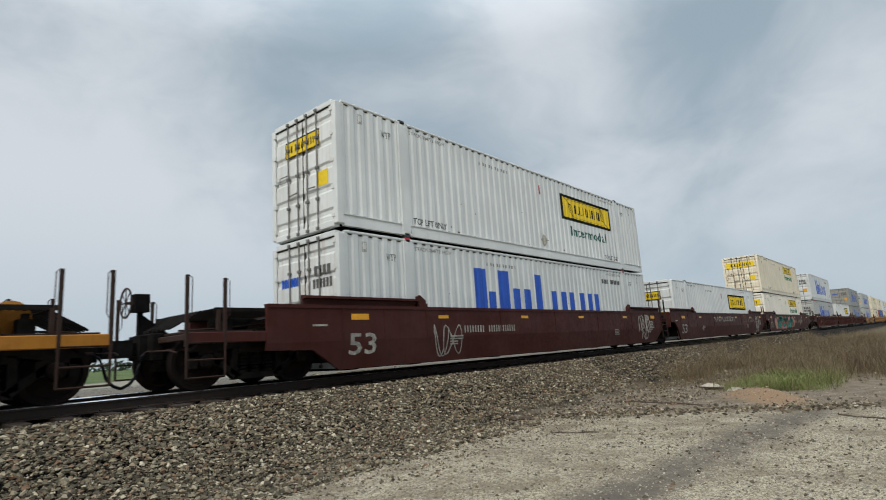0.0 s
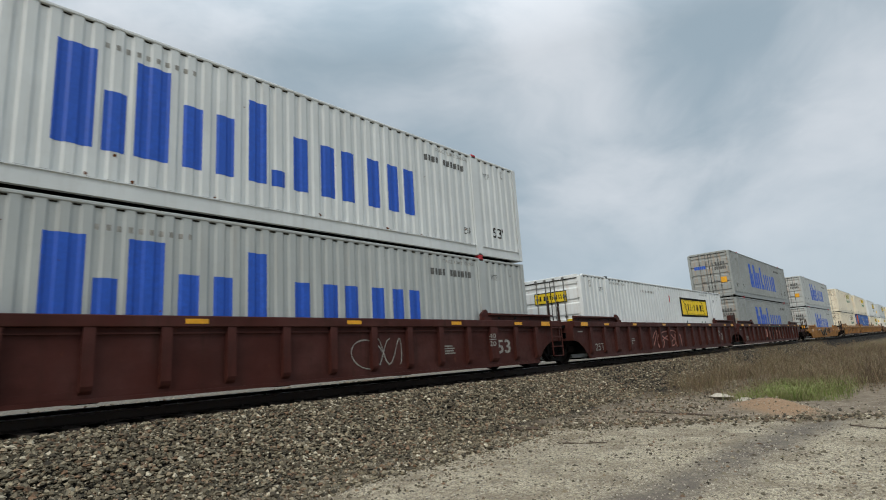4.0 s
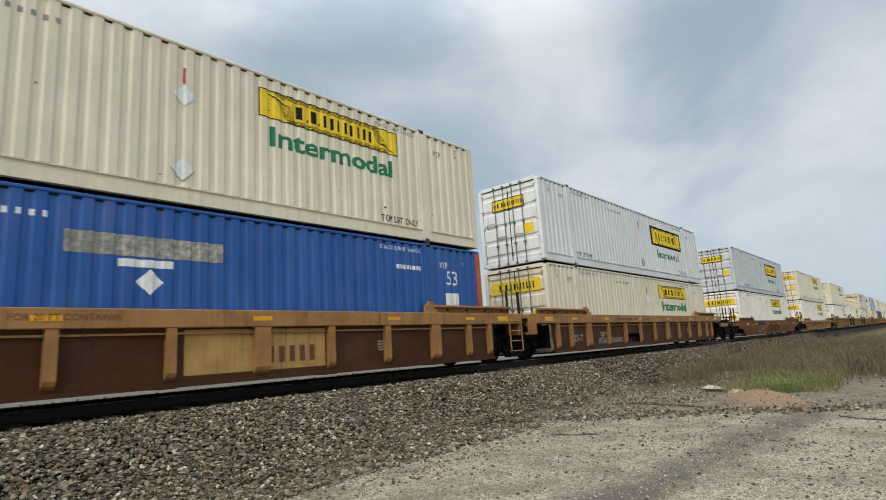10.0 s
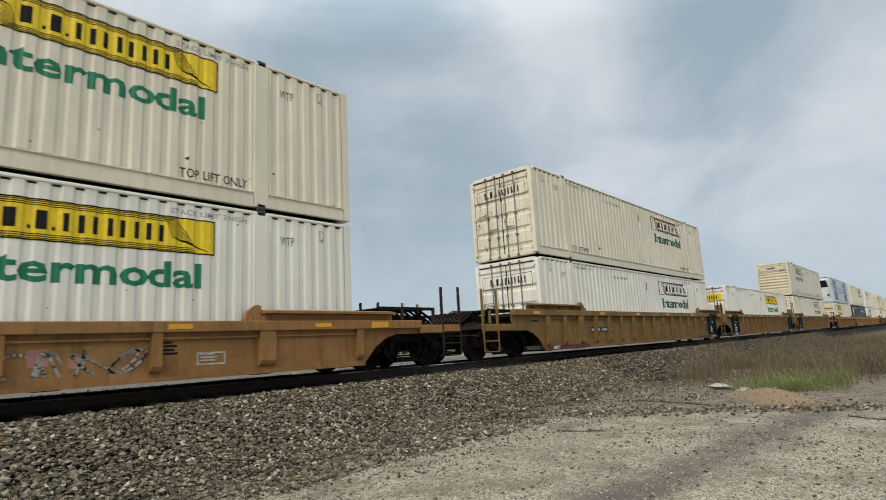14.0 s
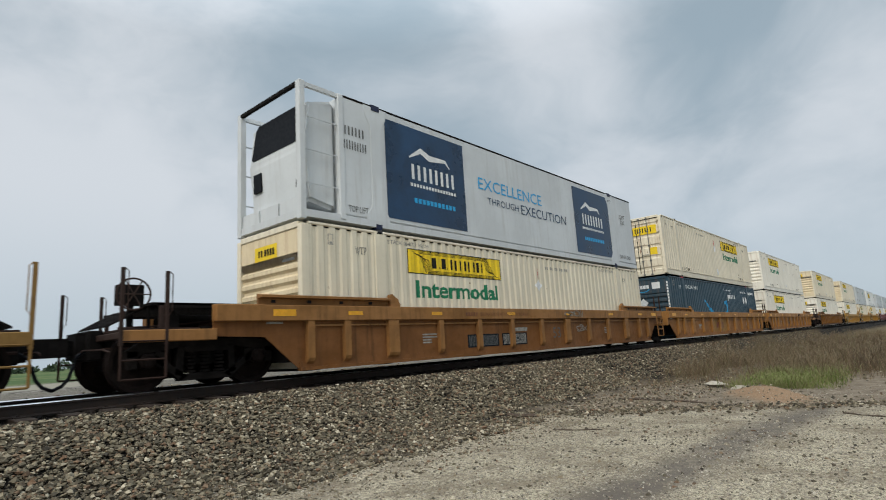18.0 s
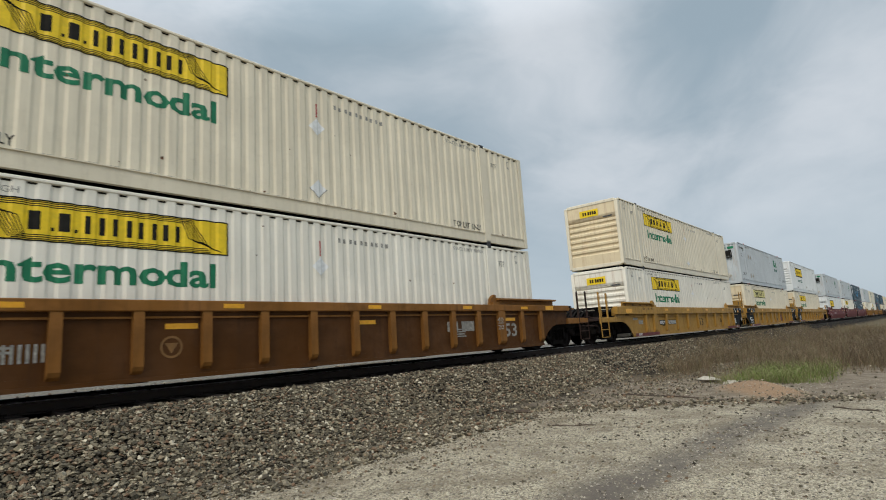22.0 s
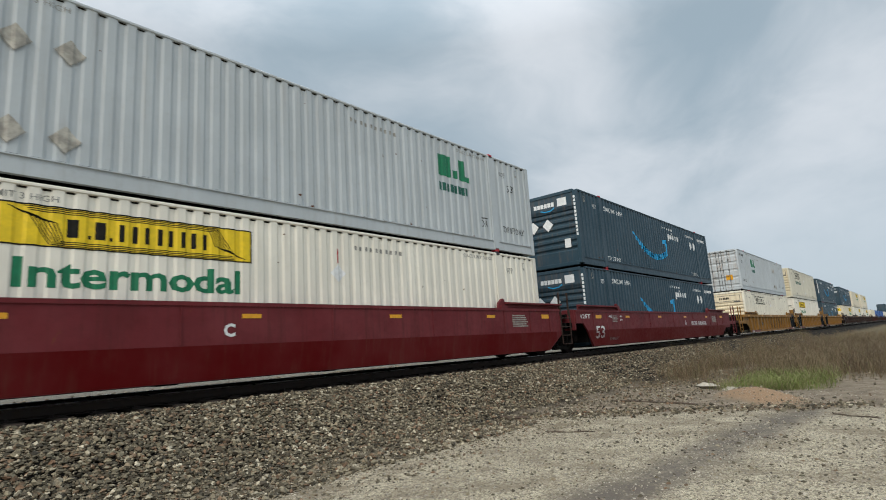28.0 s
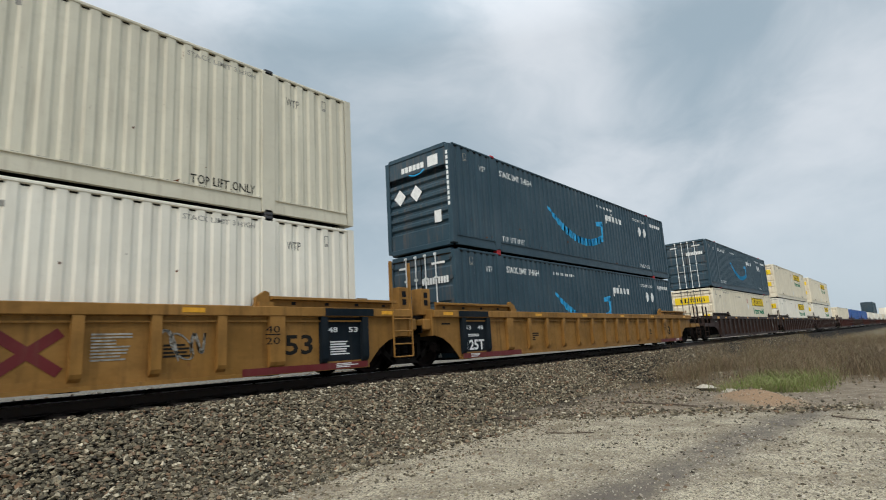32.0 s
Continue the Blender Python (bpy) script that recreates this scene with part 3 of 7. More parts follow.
        for i, pz in enumerate((0.62, 1.93) if sign != "framed" else (0.62,)):
            mark("placard", (px, sign, i), lambda: diamond(px, pz, 0.19), WHITE if colour != "white" else SPRAY, thing, lift=0.012)
        mark("placard_edge", (px, sign), lambda: stroke([(px - 0.2, 0.62), (px, 0.42), (px + 0.2, 0.62)], 0.014), FAINT, thing, lift=0.013)
        mark("red_tally", px, lambda: rect(px - 0.02, px + 0.02, 2.14, 2.44), REDMARK, thing)
        if lead == "door":
            if sign in ("outline", "faded"):
                mark("door_sign", sign, lambda: outline(-1.02, 1.02, 2.02, 2.42, 0.018), INK, thing, end=end)
            elif sign == "framed":
                mark("door_sign", sign, lambda: rect(-0.72, 0.66, 1.96, 2.36), SIGN, thing, end=end)
                mark("door_sign_frame", sign, lambda: outline(-0.72, 0.66, 1.96, 2.36, 0.03), BLACK, thing, end=end, lift=0.007)
                mark("door_label", sign, lambda: rect(0.55, 0.95, 1.02, 1.36), SIGN, thing, end=end)
            else:
                mark("door_sign", sign, lambda: rect(-1.02, 1.02, 2.02, 2.42), SIGN, thing, end=end)
                mark("door_label", sign, lambda: rect(0.55, 0.95, 1.02, 1.36), SIGN, thing, end=end)
            mark("door_sign_stencil", sign, lambda: [[(x * k, 2.22 + dz + (z - 2.22) * k) for x, z in q] for k, dz in (((0.52, -0.06),) if sign == "framed" else ((0.72, 0.0),)) for q in name_strokes(0.05, 2.22, 0.15)], BLACK, thing, end=end, lift=0.008)
            mark("door_tag", sign, lambda: outline(-1.0, -0.6, 1.42, 1.58, 0.02), INK, thing, end=end)
        else:
            mark("nose_sign", sign, (lambda: rect(-0.55, 0.35, 2.26, 2.56)) if sign != "outline" else (lambda: outline(-1.0, 1.0, 2.2, 2.6, 0.025)),
                 SIGN if sign != "outline" else INK, thing, end=end)
            mark("nose_sign_stencil", sign, lambda: bars(-0.40, -0.22, 2.34, 2.48, 2, 0.5) + bars(-0.15, 0.25, 2.34, 2.48, 4, 0.3), BLACK, thing, end=end, lift=0.008)
            mark("nose_tag", sign, lambda: rect(0.55, 1.0, 2.12, 2.18), INK, thing, end=end)
    elif sign == "blue":
        for i, (a, b, top) in enumerate(((-3.62, -3.10, 2.36), (-2.98, -2.66, 1.75), (-2.54, -2.02, 2.36), (-1.79, -1.47, 1.88), (-1.22, -0.90, 1.88),
             (-0.62, -0.26, 2.35), (-0.14, 0.14, 1.10), (0.32, 0.66, 1.88), (0.98, 1.32, 1.88), (1.50, 1.84, 1.88), (2.20, 2.54, 1.88), (2.80, 3.12, 1.88), (3.32, 3.64, 1.88))):
            mark("name_bar", i, lambda: rect(a, b, 0.78, top), ROYAL, thing, label="large royal blue bar" if i == 0 else "")
        mark("length_mark", 0, lambda: write("53'", -7.2, -6.85, 0.62, 0.86, 0.015) + write("53'", 6.72, 7.24, 0.62, 0.92, 0.01), BLACK, thing)
        mark("serial_stencil", "b", lambda: bars(4.1, 4.6, 2.30, 2.46, 4, 0.5) + bars(4.78, 5.6, 2.30, 2.46, 6, 0.5), INK, thing)
        mark("length_mark", 1, lambda: write("DA", -5.75, -5.52, 0.58, 0.76) + rect(-5.78, -5.49, 0.80, 0.83) + write("DA", 5.5, 5.75, 0.58, 0.76), BLACK, thing)
        mark("door_stencil", 0, lambda: bars(0.35, 0.95, 2.0, 2.2, 4, 0.3) + bars(0.30, 1.0, 1.72, 1.92, 6, 0.3), INK, thing, end=end)
        mark("door_stencil", 1, lambda: bars(-0.95, -0.25, 1.85, 2.05, 6, 0.2), ROYAL, thing, end=end)
        mark("door_label", 9, lambda: rect(0.55, 0.95, 0.9, 1.25), ORANGE, thing, end=end)
    elif sign == "smile":
        arc = [(-2.98 + 0.21 * i, 0.93 + 0.92 * ((i - 12.0) / 12.0) ** 2 if i < 12 else 0.93 + 0.28 * ((i - 12.0) / 7.0) ** 2) for i in range(20)]
        mark("smile", 0, lambda: stroke(arc, [0.02 + 0.25 * math.sin(math.pi * min(1, (i + 1) / 15)) if i < 8 else 0.26 for i in range(20)])
             + stroke([(0.62, 1.74), (1.12, 1.80), (1.08, 1.24)], [0.16, 0.20, 0.05]), SKYBLUE, thing, label="bright blue curved arrow")
        mark("brand_block", 1, lambda: bars(1.56, 3.04, 2.02, 2.24, 5, 0.3) + rect(1.56, 1.62, 1.9, 2.03) + rect(2.12, 2.18, 2.28, 2.36), WHITE, thing)
        mark("placard", 7, lambda: diamond(4.98, 1.98, 0.22) + diamond(5.55, 1.98, 0.22), WHITE, thing, lift=0.012)
        mark("serial_stencil", 2, lambda: bars(6.4, 7.6, 2.38, 2.52, 9, 0.4), WHITE, thing)
        if lead == "nose":
            mark("nose_stencil", 0, lambda: bars(-0.62, 0.30, 2.36, 2.52, 6, 0.2), WHITE, thing, end=end)
            mark("nose_smile", 0, lambda: stroke([(-0.3, 2.26), (-0.1, 2.20), (0.15, 2.22), (0.3, 2.30)], 0.04), SKYBLUE, thing, end=end)
            mark("nose_label", 0, lambda: rect(0.45, 0.85, 2.32, 2.62) + rect(0.62, 0.88, 0.72, 1.05), WHITE, thing, end=end)
            mark("nose_placard", 0, lambda: diamond(-0.72, 1.68, 0.24) + diamond(-0.05, 1.68, 0.24), WHITE, thing, end=end)
            mark("post_stencil", 0, lambda: [q for i in range(11) for q in rect(1.17, 1.25, 2.5 - 0.14 * i, 2.6 - 0.14 * i)], WHITE, thing, end=-HALF)
        else:
            mark("door_stencil", 5, lambda: bars(0.0, 1.0, 1.98, 2.16, 10, 0.25) + rect(-0.9, -0.5, 2.5, 2.56) + rect(0.4, 0.9, 2.5, 2.56), WHITE, thing, end=end)
    elif sign == "green":
        gx = 3.7 if lead == "nose" else -4.45
        mark("brand_block", ("g", gx), lambda: rect(gx, gx + 0.50, 1.82, 2.40) + rect(gx + 0.58, gx + 0.78, 1.84, 2.06) + rect(gx + 0.84, gx + 1.10, 1.82, 2.40) + rect(gx + 1.10, gx + 1.3, 1.82, 1.97), GREEN, thing)
        mark("name_stencil", ("g", gx), lambda: bars(gx, gx + 1.2, 1.42, 1.64, 8, 0.3), TEAL, thing)
        mark("length_mark", 2, lambda: write("53'", -7.2, -6.84, 1.90, 2.12) + write("53'", 6.84, 7.2, 1.90, 2.12), BLACK, thing)
        mark("lift_note", 9, lambda: write("TOP LIFT ONLY", -7.58, -6.46, 0.62, 0.80, 0.006) + write("TOP LIFT ONLY", 6.46, 7.58, 0.62, 0.80, 0.006) + write("DA", 5.45, 5.7, 0.66, 0.86) + rect(5.42, 5.73, 0.90, 0.93), BLACK, thing)
        mark("serial_stencil", 4, lambda: bars(-7.6, -6.4, 2.44, 2.58, 10, 0.4), INK, thing)
        dx = -4.8 if lead == "nose" else 3.6
        mark("placard", ("g", dx), lambda: [q for a in (-0.33, 0.33) for b in (0.66, 2.0) for q in diamond(dx + a, b, 0.2)], SPRAY, thing, lift=0.02)
        mark("placard_edge", ("g", dx), lambda: [q for a in (-0.33, 0.33) for b in (0.66, 2.0) for q in stroke([(dx + a - 0.2, b), (dx + a, b - 0.21), (dx + a + 0.2, b)], 0.014)], FAINT, thing, lift=0.021)
        if lead == "nose":
            mark("nose_stencil", 3, lambda: rect(-1.0, -0.6, 2.44, 2.60) + rect(0.6, 1.0, 2.44, 2.60), GREEN, thing, end=end)
            mark("nose_stencil", 4, lambda: bars(-0.5, 0.5, 2.46, 2.58, 7, 0.3) + bars(-1.0, 0.2, 2.22, 2.32, 9, 0.3), TEAL, thing, end=end)
            mark("nose_placard", 5, lambda: [q for a, b in ((-0.8, 1.7), (-0.1, 1.75), (-0.1, 0.55), (0.5, 0.6)) for q in diamond(a, b, 0.19)], SPRAY, thing, end=end, lift=0.03)
            part("bracket", kept("bracket", BLACK, lambda: boxes((end - 0.14, end - 0.02, -0.86, -0.83, 1.86, 2.36), (end - 0.14, end - 0.02, -0.33, -0.30, 1.86, 2.36),
                 (end - 0.14, end - 0.02, -0.86, -0.30, 1.83, 1.87), (end - 0.08, end - 0.02, -0.78, -0.38, 1.95, 2.34))), BLACK, thing, "black bracket")
        else:
            mark("door_label", 4, lambda: rect(0.30, 0.75, 0.75, 1.10), ORANGE, thing, end=end)
    else:
        if colour == "blue":
            mark("length_mark", 3, lambda: write("53", 6.7, 7.1, 1.9, 2.25) + rect(6.65, 7.12, 1.35, 1.7), WHITE, thing)
            mark("patch", 0, lambda: rect(-1.4, 0.9, 2.0, 2.32), CHALK, thing)
            mark("patch", 1, lambda: rect(-0.7, 0.1, 1.84, 1.96) + diamond(-0.25, 1.62, 0.2) + bars(5.0, 5.8, 2.2, 2.3, 8, 0.3), WHITE, thing)
            post = plain("orange_post_paint", (0.45, 0.10, 0.03), 0.55, 0.3)
            for back in (False, True):
                part("corner_trim", kept(("corner_trim", back), post, shift(lambda: boxes((-HALF - 0.004, -HALF + 0.184, -1.299, -1.14, 0.12, 2.78)), 0, False) if not back else
                                         (lambda: boxes((HALF - 0.184, HALF + 0.004, -1.299, -1.14, 0.12, 2.78)))), post, thing, "orange corner post")


def grille_mesh():
    """The dark slanting mouth of the cooling unit, wider at its foot."""
    bm = bmesh.new()
    ring = [(-0.86, 1.80), (-0.80, 1.74), (0.80, 1.74), (0.86, 1.80), (0.76, 2.46), (0.66, 2.54), (-0.66, 2.54), (-0.76, 2.46)]
    front = [bm.verts.new((-7.875 + (z - 1.6) * 0.063, y * 1.2, z)) for y, z in ring]
    back = [bm.verts.new((-7.60, y * 1.2, z)) for y, z in ring]
    bm.faces.new(front), bm.faces.new(back[::-1])
    for i in range(8):
        bm.faces.new((front[i - 1], front[i], back[i], back[i - 1]))
    return bm


def flared_post(x, s):
    """A flat upright that widens at its head and foot."""
    bm = bmesh.new()
    half = [(0.34, 0.20), (0.33, 0.30), (0.20, 0.46), (0.16, 0.60), (0.16, 2.30), (0.20, 2.44), (0.31, 2.62), (0.34, 2.84)]
    slab(bm, [(x + a, z) for a, z in half] + [(x - a, z) for a, z in half[::-1]], s * 1.295, s * 1.235)
    return bm


def reefer():
    """A smooth refrigerated container with an open frame and a cooling unit at the leading end."""
    mat = body("reefer")
    thing = new("container")
    part("body", kept("reefer_body", mat, lambda: soft_box(-7.05, 8.05, -1.284, 1.284, 0.22, 2.84, 0.02)), mat, thing)
    part("bottom_rail", kept("reefer_rail", mat, lambda: boxes((-8.05, 8.05, -1.295, 1.295, 0.05, 0.20))), mat, thing)
    part("top_rail", kept("reefer_top", FRAME, lambda: boxes((-7.05, 8.06, -1.29, -1.22, 2.845, 2.875), (-7.05, 8.06, 1.22, 1.29, 2.845, 2.875))), FRAME, thing)
    for s in (-1, 1):
        part("corner_post", kept(("reefer_post", s), mat, lambda: soft_box(-HALF, -HALF + 0.14, s * 1.22 - 0.075, s * 1.22 + 0.075, 0.0, 2.89)), mat, thing)
        part("frame_rail", kept(("reefer_frame", s), mat, lambda: boxes((-7.95, -7.05, s * 1.24 - 0.04, s * 1.24 + 0.04, 2.78, 2.87), *[(-7.95, -7.05, s * 1.24 - 0.012, s * 1.24 + 0.012, z, z + 0.024) for z in (0.75, 1.45, 2.15)])), mat, thing)
        part("side_post", kept(("reefer_inner", s), mat, lambda: soft_box(-7.12, -6.98, s * 1.25 - 0.06, s * 1.25 + 0.06, 0.1, 2.87)), mat, thing)
        for e in (-1, 1):
            part("lifting_post", kept(("reefer_lift", s, e), mat, lambda: flared_post(e * 6.06, s)), mat, thing)
            part("casting", kept(("reefer_casting", s, e), INDIGO, lambda: boxes((e * 6.06 - 0.12, e * 6.06 + 0.12, s * 1.22 - 0.085, s * 1.22 + 0.085, 2.76, 2.896),
                 (e * 6.06 - 0.09, e * 6.06 + 0.09, s * 1.215 - 0.083, s * 1.215 + 0.083, 0.0, 0.115))), INDIGO, thing, "dark blue casting")
    part("header", kept("reefer_header", FRAME, lambda: boxes((-HALF, -HALF + 0.08, -1.15, 1.15, 2.80, 2.87))), FRAME, thing)

    def unit():
        bm = bmesh.new()
        slab(bm, [(-7.08, 0.3), (-7.80, 0.45), (-7.86, 1.6), (-7.80, 2.55), (-7.08, 2.76)], -1.12, 1.12)
        bmesh.ops.bevel(bm, geom=bm.edges[:], offset=0.08, segments=2, affect="EDGES")
        return bm
    cooler = part("cooling_unit", kept("cooling_unit", mat, unit), mat, thing, "white cooling unit")
    part("grille", kept("grille", GLASS, grille_mesh), GLASS, cooler, "black grille")
    part("control_panel", kept("control_panel", GLASS, lambda: boxes((-7.88, -7.7, 0.60, 0.92, 0.98, 1.40), (-7.88, -7.7, -1.0, -0.82, 0.74, 0.92))), GLASS, cooler)
    part("sill_guard", kept("sill_guard", mat, lambda: boxes((-8.02, -7.83, -1.12, -0.42, 0.2, 0.48), (-8.02, -7.83, -0.36, 0.36, 0.2, 0.48), (-8.02, -7.83, 0.42, 1.12, 0.2, 0.48))), mat, thing)
    kw = dict(corrugated=False)
    mark("print_panel", 0, lambda: rect(-5.78, -2.95, 0.32, 2.68), DEEP, thing, lift=0.005, label="dark navy printed panel", **kw)
    mark("print_panel", 1, lambda: rect(3.08, 5.88, 0.32, 2.68), DEEP, thing, lift=0.005, label="dark navy printed panel", **kw)
    for i, x in enumerate((-4.9, 3.72)):
        mark("crest", i, lambda: stroke([(x - 0.1, 1.92), (x + 0.3, 2.15), (x + 0.6, 2.02), (x + 1.2, 2.06), (x + 1.35, 1.9)], [0.04, 0.13, 0.16, 0.08, 0.03]), WHITE, thing, lift=0.008, **kw)
        mark("name_stencil", ("k", i), lambda: bars(x - 0.05, x + 1.5, 1.38, 1.76, 8, 1.3), WHITE, thing, lift=0.008, **kw)
        mark("small_print", ("k", i), lambda: bars(x - 0.1, x + 1.55, 1.20, 1.28, 16, 0.4), WHITE, thing, lift=0.008, **kw)
        mark("blue_stencil", ("k", i), lambda: bars(x, x + 1.5, 0.80, 0.92, 11, 0.35), SKYBLUE, thing, lift=0.008, **kw)
    mark("slogan", 0, lambda: write("EXCELLENCE", -2.34, 0.94, 1.60, 1.94), SKYBLUE, thing, lift=0.005, **kw)
    mark("slogan", 1, lambda: write("THROUGH", -1.95, -0.42, 1.22, 1.42) + write("EXECUTION", -0.28, 2.44, 1.16, 1.46), DEEP, thing, lift=0.005, **kw)
    mark("serial_stencil", 6, lambda: bars(-6.95, -6.42, 2.0, 2.20, 6, 1.5) + bars(-6.98, -6.36, 1.68, 1.88, 9, 1.5), INK, thing, lift=0.005, **kw)
    mark("lift_note", 6, lambda: write("TOP LIFT ONLY", -6.9, -5.95, 0.30, 0.44) + write("TOP LIFT ONLY", 6.5, 7.6, 0.36, 0.50), INK, thing, lift=0.005, **kw)
    mark("length_mark", 7, lambda: write("53FT", 6.8, 7.3, 1.98, 2.14) + write("XHC", 6.85, 7.25, 1.76, 1.92) + write("WTP", 5.85, 6.15, 2.5, 2.62), INK, thing, lift=0.034, **kw)
    return thing

# ---- well wagons ----
# Local axes: x = 0 at the middle of the well, the camera's side at -y, z = 0 at the rail top.
TRUCK_AT, AXLE, WHEEL_R = 9.775, 0.915, 0.46
WHEELS = []                      # wheelsets, with the wagon's place and their own


def side_frame(y):
    def make():
        bm = bmesh.new()
        for pts in ([(-1.22, 0.62), (-1.05, 0.74), (-0.55, 0.78), (0.55, 0.78), (1.05, 0.74), (1.22, 0.62), (1.20, 0.52), (0.80, 0.60), (0.45, 0.66), (-0.45, 0.66), (-0.80, 0.60), (-1.20, 0.52)],
                    [(-0.98, 0.60), (-0.82, 0.58), (-0.30, 0.20), (-0.42, 0.14)], [(0.98, 0.60), (0.82, 0.58), (0.30, 0.20), (0.42, 0.14)],
                    [(-0.45, 0.13), (0.45, 0.13), (0.38, 0.24), (-0.38, 0.24)], [(-0.50, 0.24), (-0.38, 0.20), (-0.36, 0.68), (-0.46, 0.68)], [(0.50, 0.24), (0.38, 0.20), (0.36, 0.68), (0.46, 0.68)],
                    [(-1.20, 0.62), (-1.18, 0.36), (-1.06, 0.36), (-1.05, 0.62)], [(1.20, 0.62), (1.18, 0.36), (1.06, 0.36), (1.05, 0.62)],
                    [(-0.80, 0.62), (-0.78, 0.38), (-0.68, 0.38), (-0.66, 0.58)], [(0.80, 0.62), (0.78, 0.38), (0.68, 0.38), (0.66, 0.58)]):
            slab(bm, pts, y - 0.07, y + 0.07)
        return bm
    return make


def springs(y):
    def make():
        bm = bmesh.new()
        for x in (-0.24, 0.0, 0.24):
            for i in range(6):
                z = 0.25 + i * 0.058
                lathe_up(bm, x, y, z, 0.085 if i % 2 == 0 else 0.07, 0.034)
        box(bm, -0.36, 0.36, y - 0.1, y + 0.1, 0.58, 0.66)
        return bm
    return make


def lathe_up(bm, x, y, z, r, h, n=8):
    a = [bm.verts.new((x + r * math.cos(2 * math.pi * k / n), y + r * math.sin(2 * math.pi * k / n), z)) for k in range(n)]
    b = [bm.verts.new((v.co.x, v.co.y, z + h)) for v in a]
    bm.faces.new(a[::-1]), bm.faces.new(b)
    for k in range(n):
        bm.faces.new((a[k], a[(k + 1) % n], b[(k + 1) % n], b[k]))


def wheel_mesh(s):
    def make():
        bm = bmesh.new()
        prof = [(0.10, -0.05), (0.13, -0.06), (0.15, -0.02), (0.36, 0.0), (0.39, -0.05), (WHEEL_R, -0.05), (WHEEL_R + 0.006, 0.06), (WHEEL_R + 0.028, 0.07), (WHEEL_R + 0.02, 0.09), (0.39, 0.09), (0.36, 0.04), (0.15, 0.05), (0.10, 0.08)]
        lathe(bm, [(r, h * -s) for r, h in prof], 32, s * 0.76)
        return bm
    return make


def cap_mesh(s):
    def make():
        bm = bmesh.new()
        lathe(bm, [(0.10, s * 0.95), (0.12, s * 1.0), (0.12, s * 1.10), (0.085, s * 1.13), (0.05, s * 1.14)], 14)
        for k in range(3):
            a = 2 * math.pi * k / 3
            box(bm, 0.06 * math.cos(a) - 0.016, 0.06 * math.cos(a) + 0.016, s * 1.13 - 0.02, s * 1.13 + 0.02, 0.06 * math.sin(a) - 0.016, 0.06 * math.sin(a) + 0.016)
        return bm
    return make


def add_truck(wagon, at, x_wagon):
    t = part("truck", kept("truck", GRIME, lambda: boxes((-0.22, 0.22, -0.95, 0.95, 0.38, 0.70), (-0.3, 0.3, -0.3, 0.3, 0.68, 0.80), (-1.1, -0.98, -0.85, 0.85, 0.34, 0.44), (0.98, 1.1, -0.85, 0.85, 0.34, 0.44))), GRIME, wagon)
    t.location = (at, 0, 0)
    for s in (-1, 1):
        part("side_frame", kept(("side_frame", s), FRAME, side_frame(s * 1.0)), FRAME, t)
        part("spring_nest", kept(("spring_nest", s), FRAME, springs(s * 1.0)), FRAME, t)
        for a in (-AXLE, AXLE):
            c = part("bearing_cap", kept(("bearing_cap", s), TREAD, cap_mesh(s)), TREAD, t)
            c.location = (a, 0, WHEEL_R)
    for a in (-AXLE, AXLE):
        w = part("wheelset", kept("axle", GRIME, lambda: axle_mesh()), GRIME, wagon)
        w.location = (at + a, 0, WHEEL_R)
        for s in (-1, 1):
            part("wheel", kept(("wheel", s), TREAD, wheel_mesh(s)), TREAD, w)
        WHEELS.append((w, x_wagon, at + a))


def axle_mesh():
    bm = bmesh.new()
    lathe(bm, [(0.075, -1.05), (0.09, -0.8), (0.085, 0.0), (0.09, 0.8), (0.075, 1.05)], 10)
    return bm


def side_ends(front, rear, style):
    """How far a side reaches at both ends: shorter over a shared truck."""
    if style == "smooth":
        return 9.84 if front == "coupled" else 9.45, 9.84 if rear == "coupled" else 8.92
    return 9.84 if front == "coupled" else 9.25, 9.84 if rear == "coupled" else 9.50


def side_outline(style, top, f, r):
    """The side's outline in x, z: level top, raised ends over the trucks."""
    def half(end):
        if style == "square":
            return [(end, top), (end, 1.0), (8.30, 1.0), (8.22, 0.15)]
        if style == "posted":
            return [(end, top), (end, 0.80), (8.92, 0.76), (8.22, 0.15)]
        return [(end, top), (end, 0.74), (9.15, 0.74), (8.85, 0.66), (8.58, 0.50), (8.36, 0.28), (8.24, 0.15)]
    return half(r) + [(-x, z) for x, z in half(f)[::-1]]


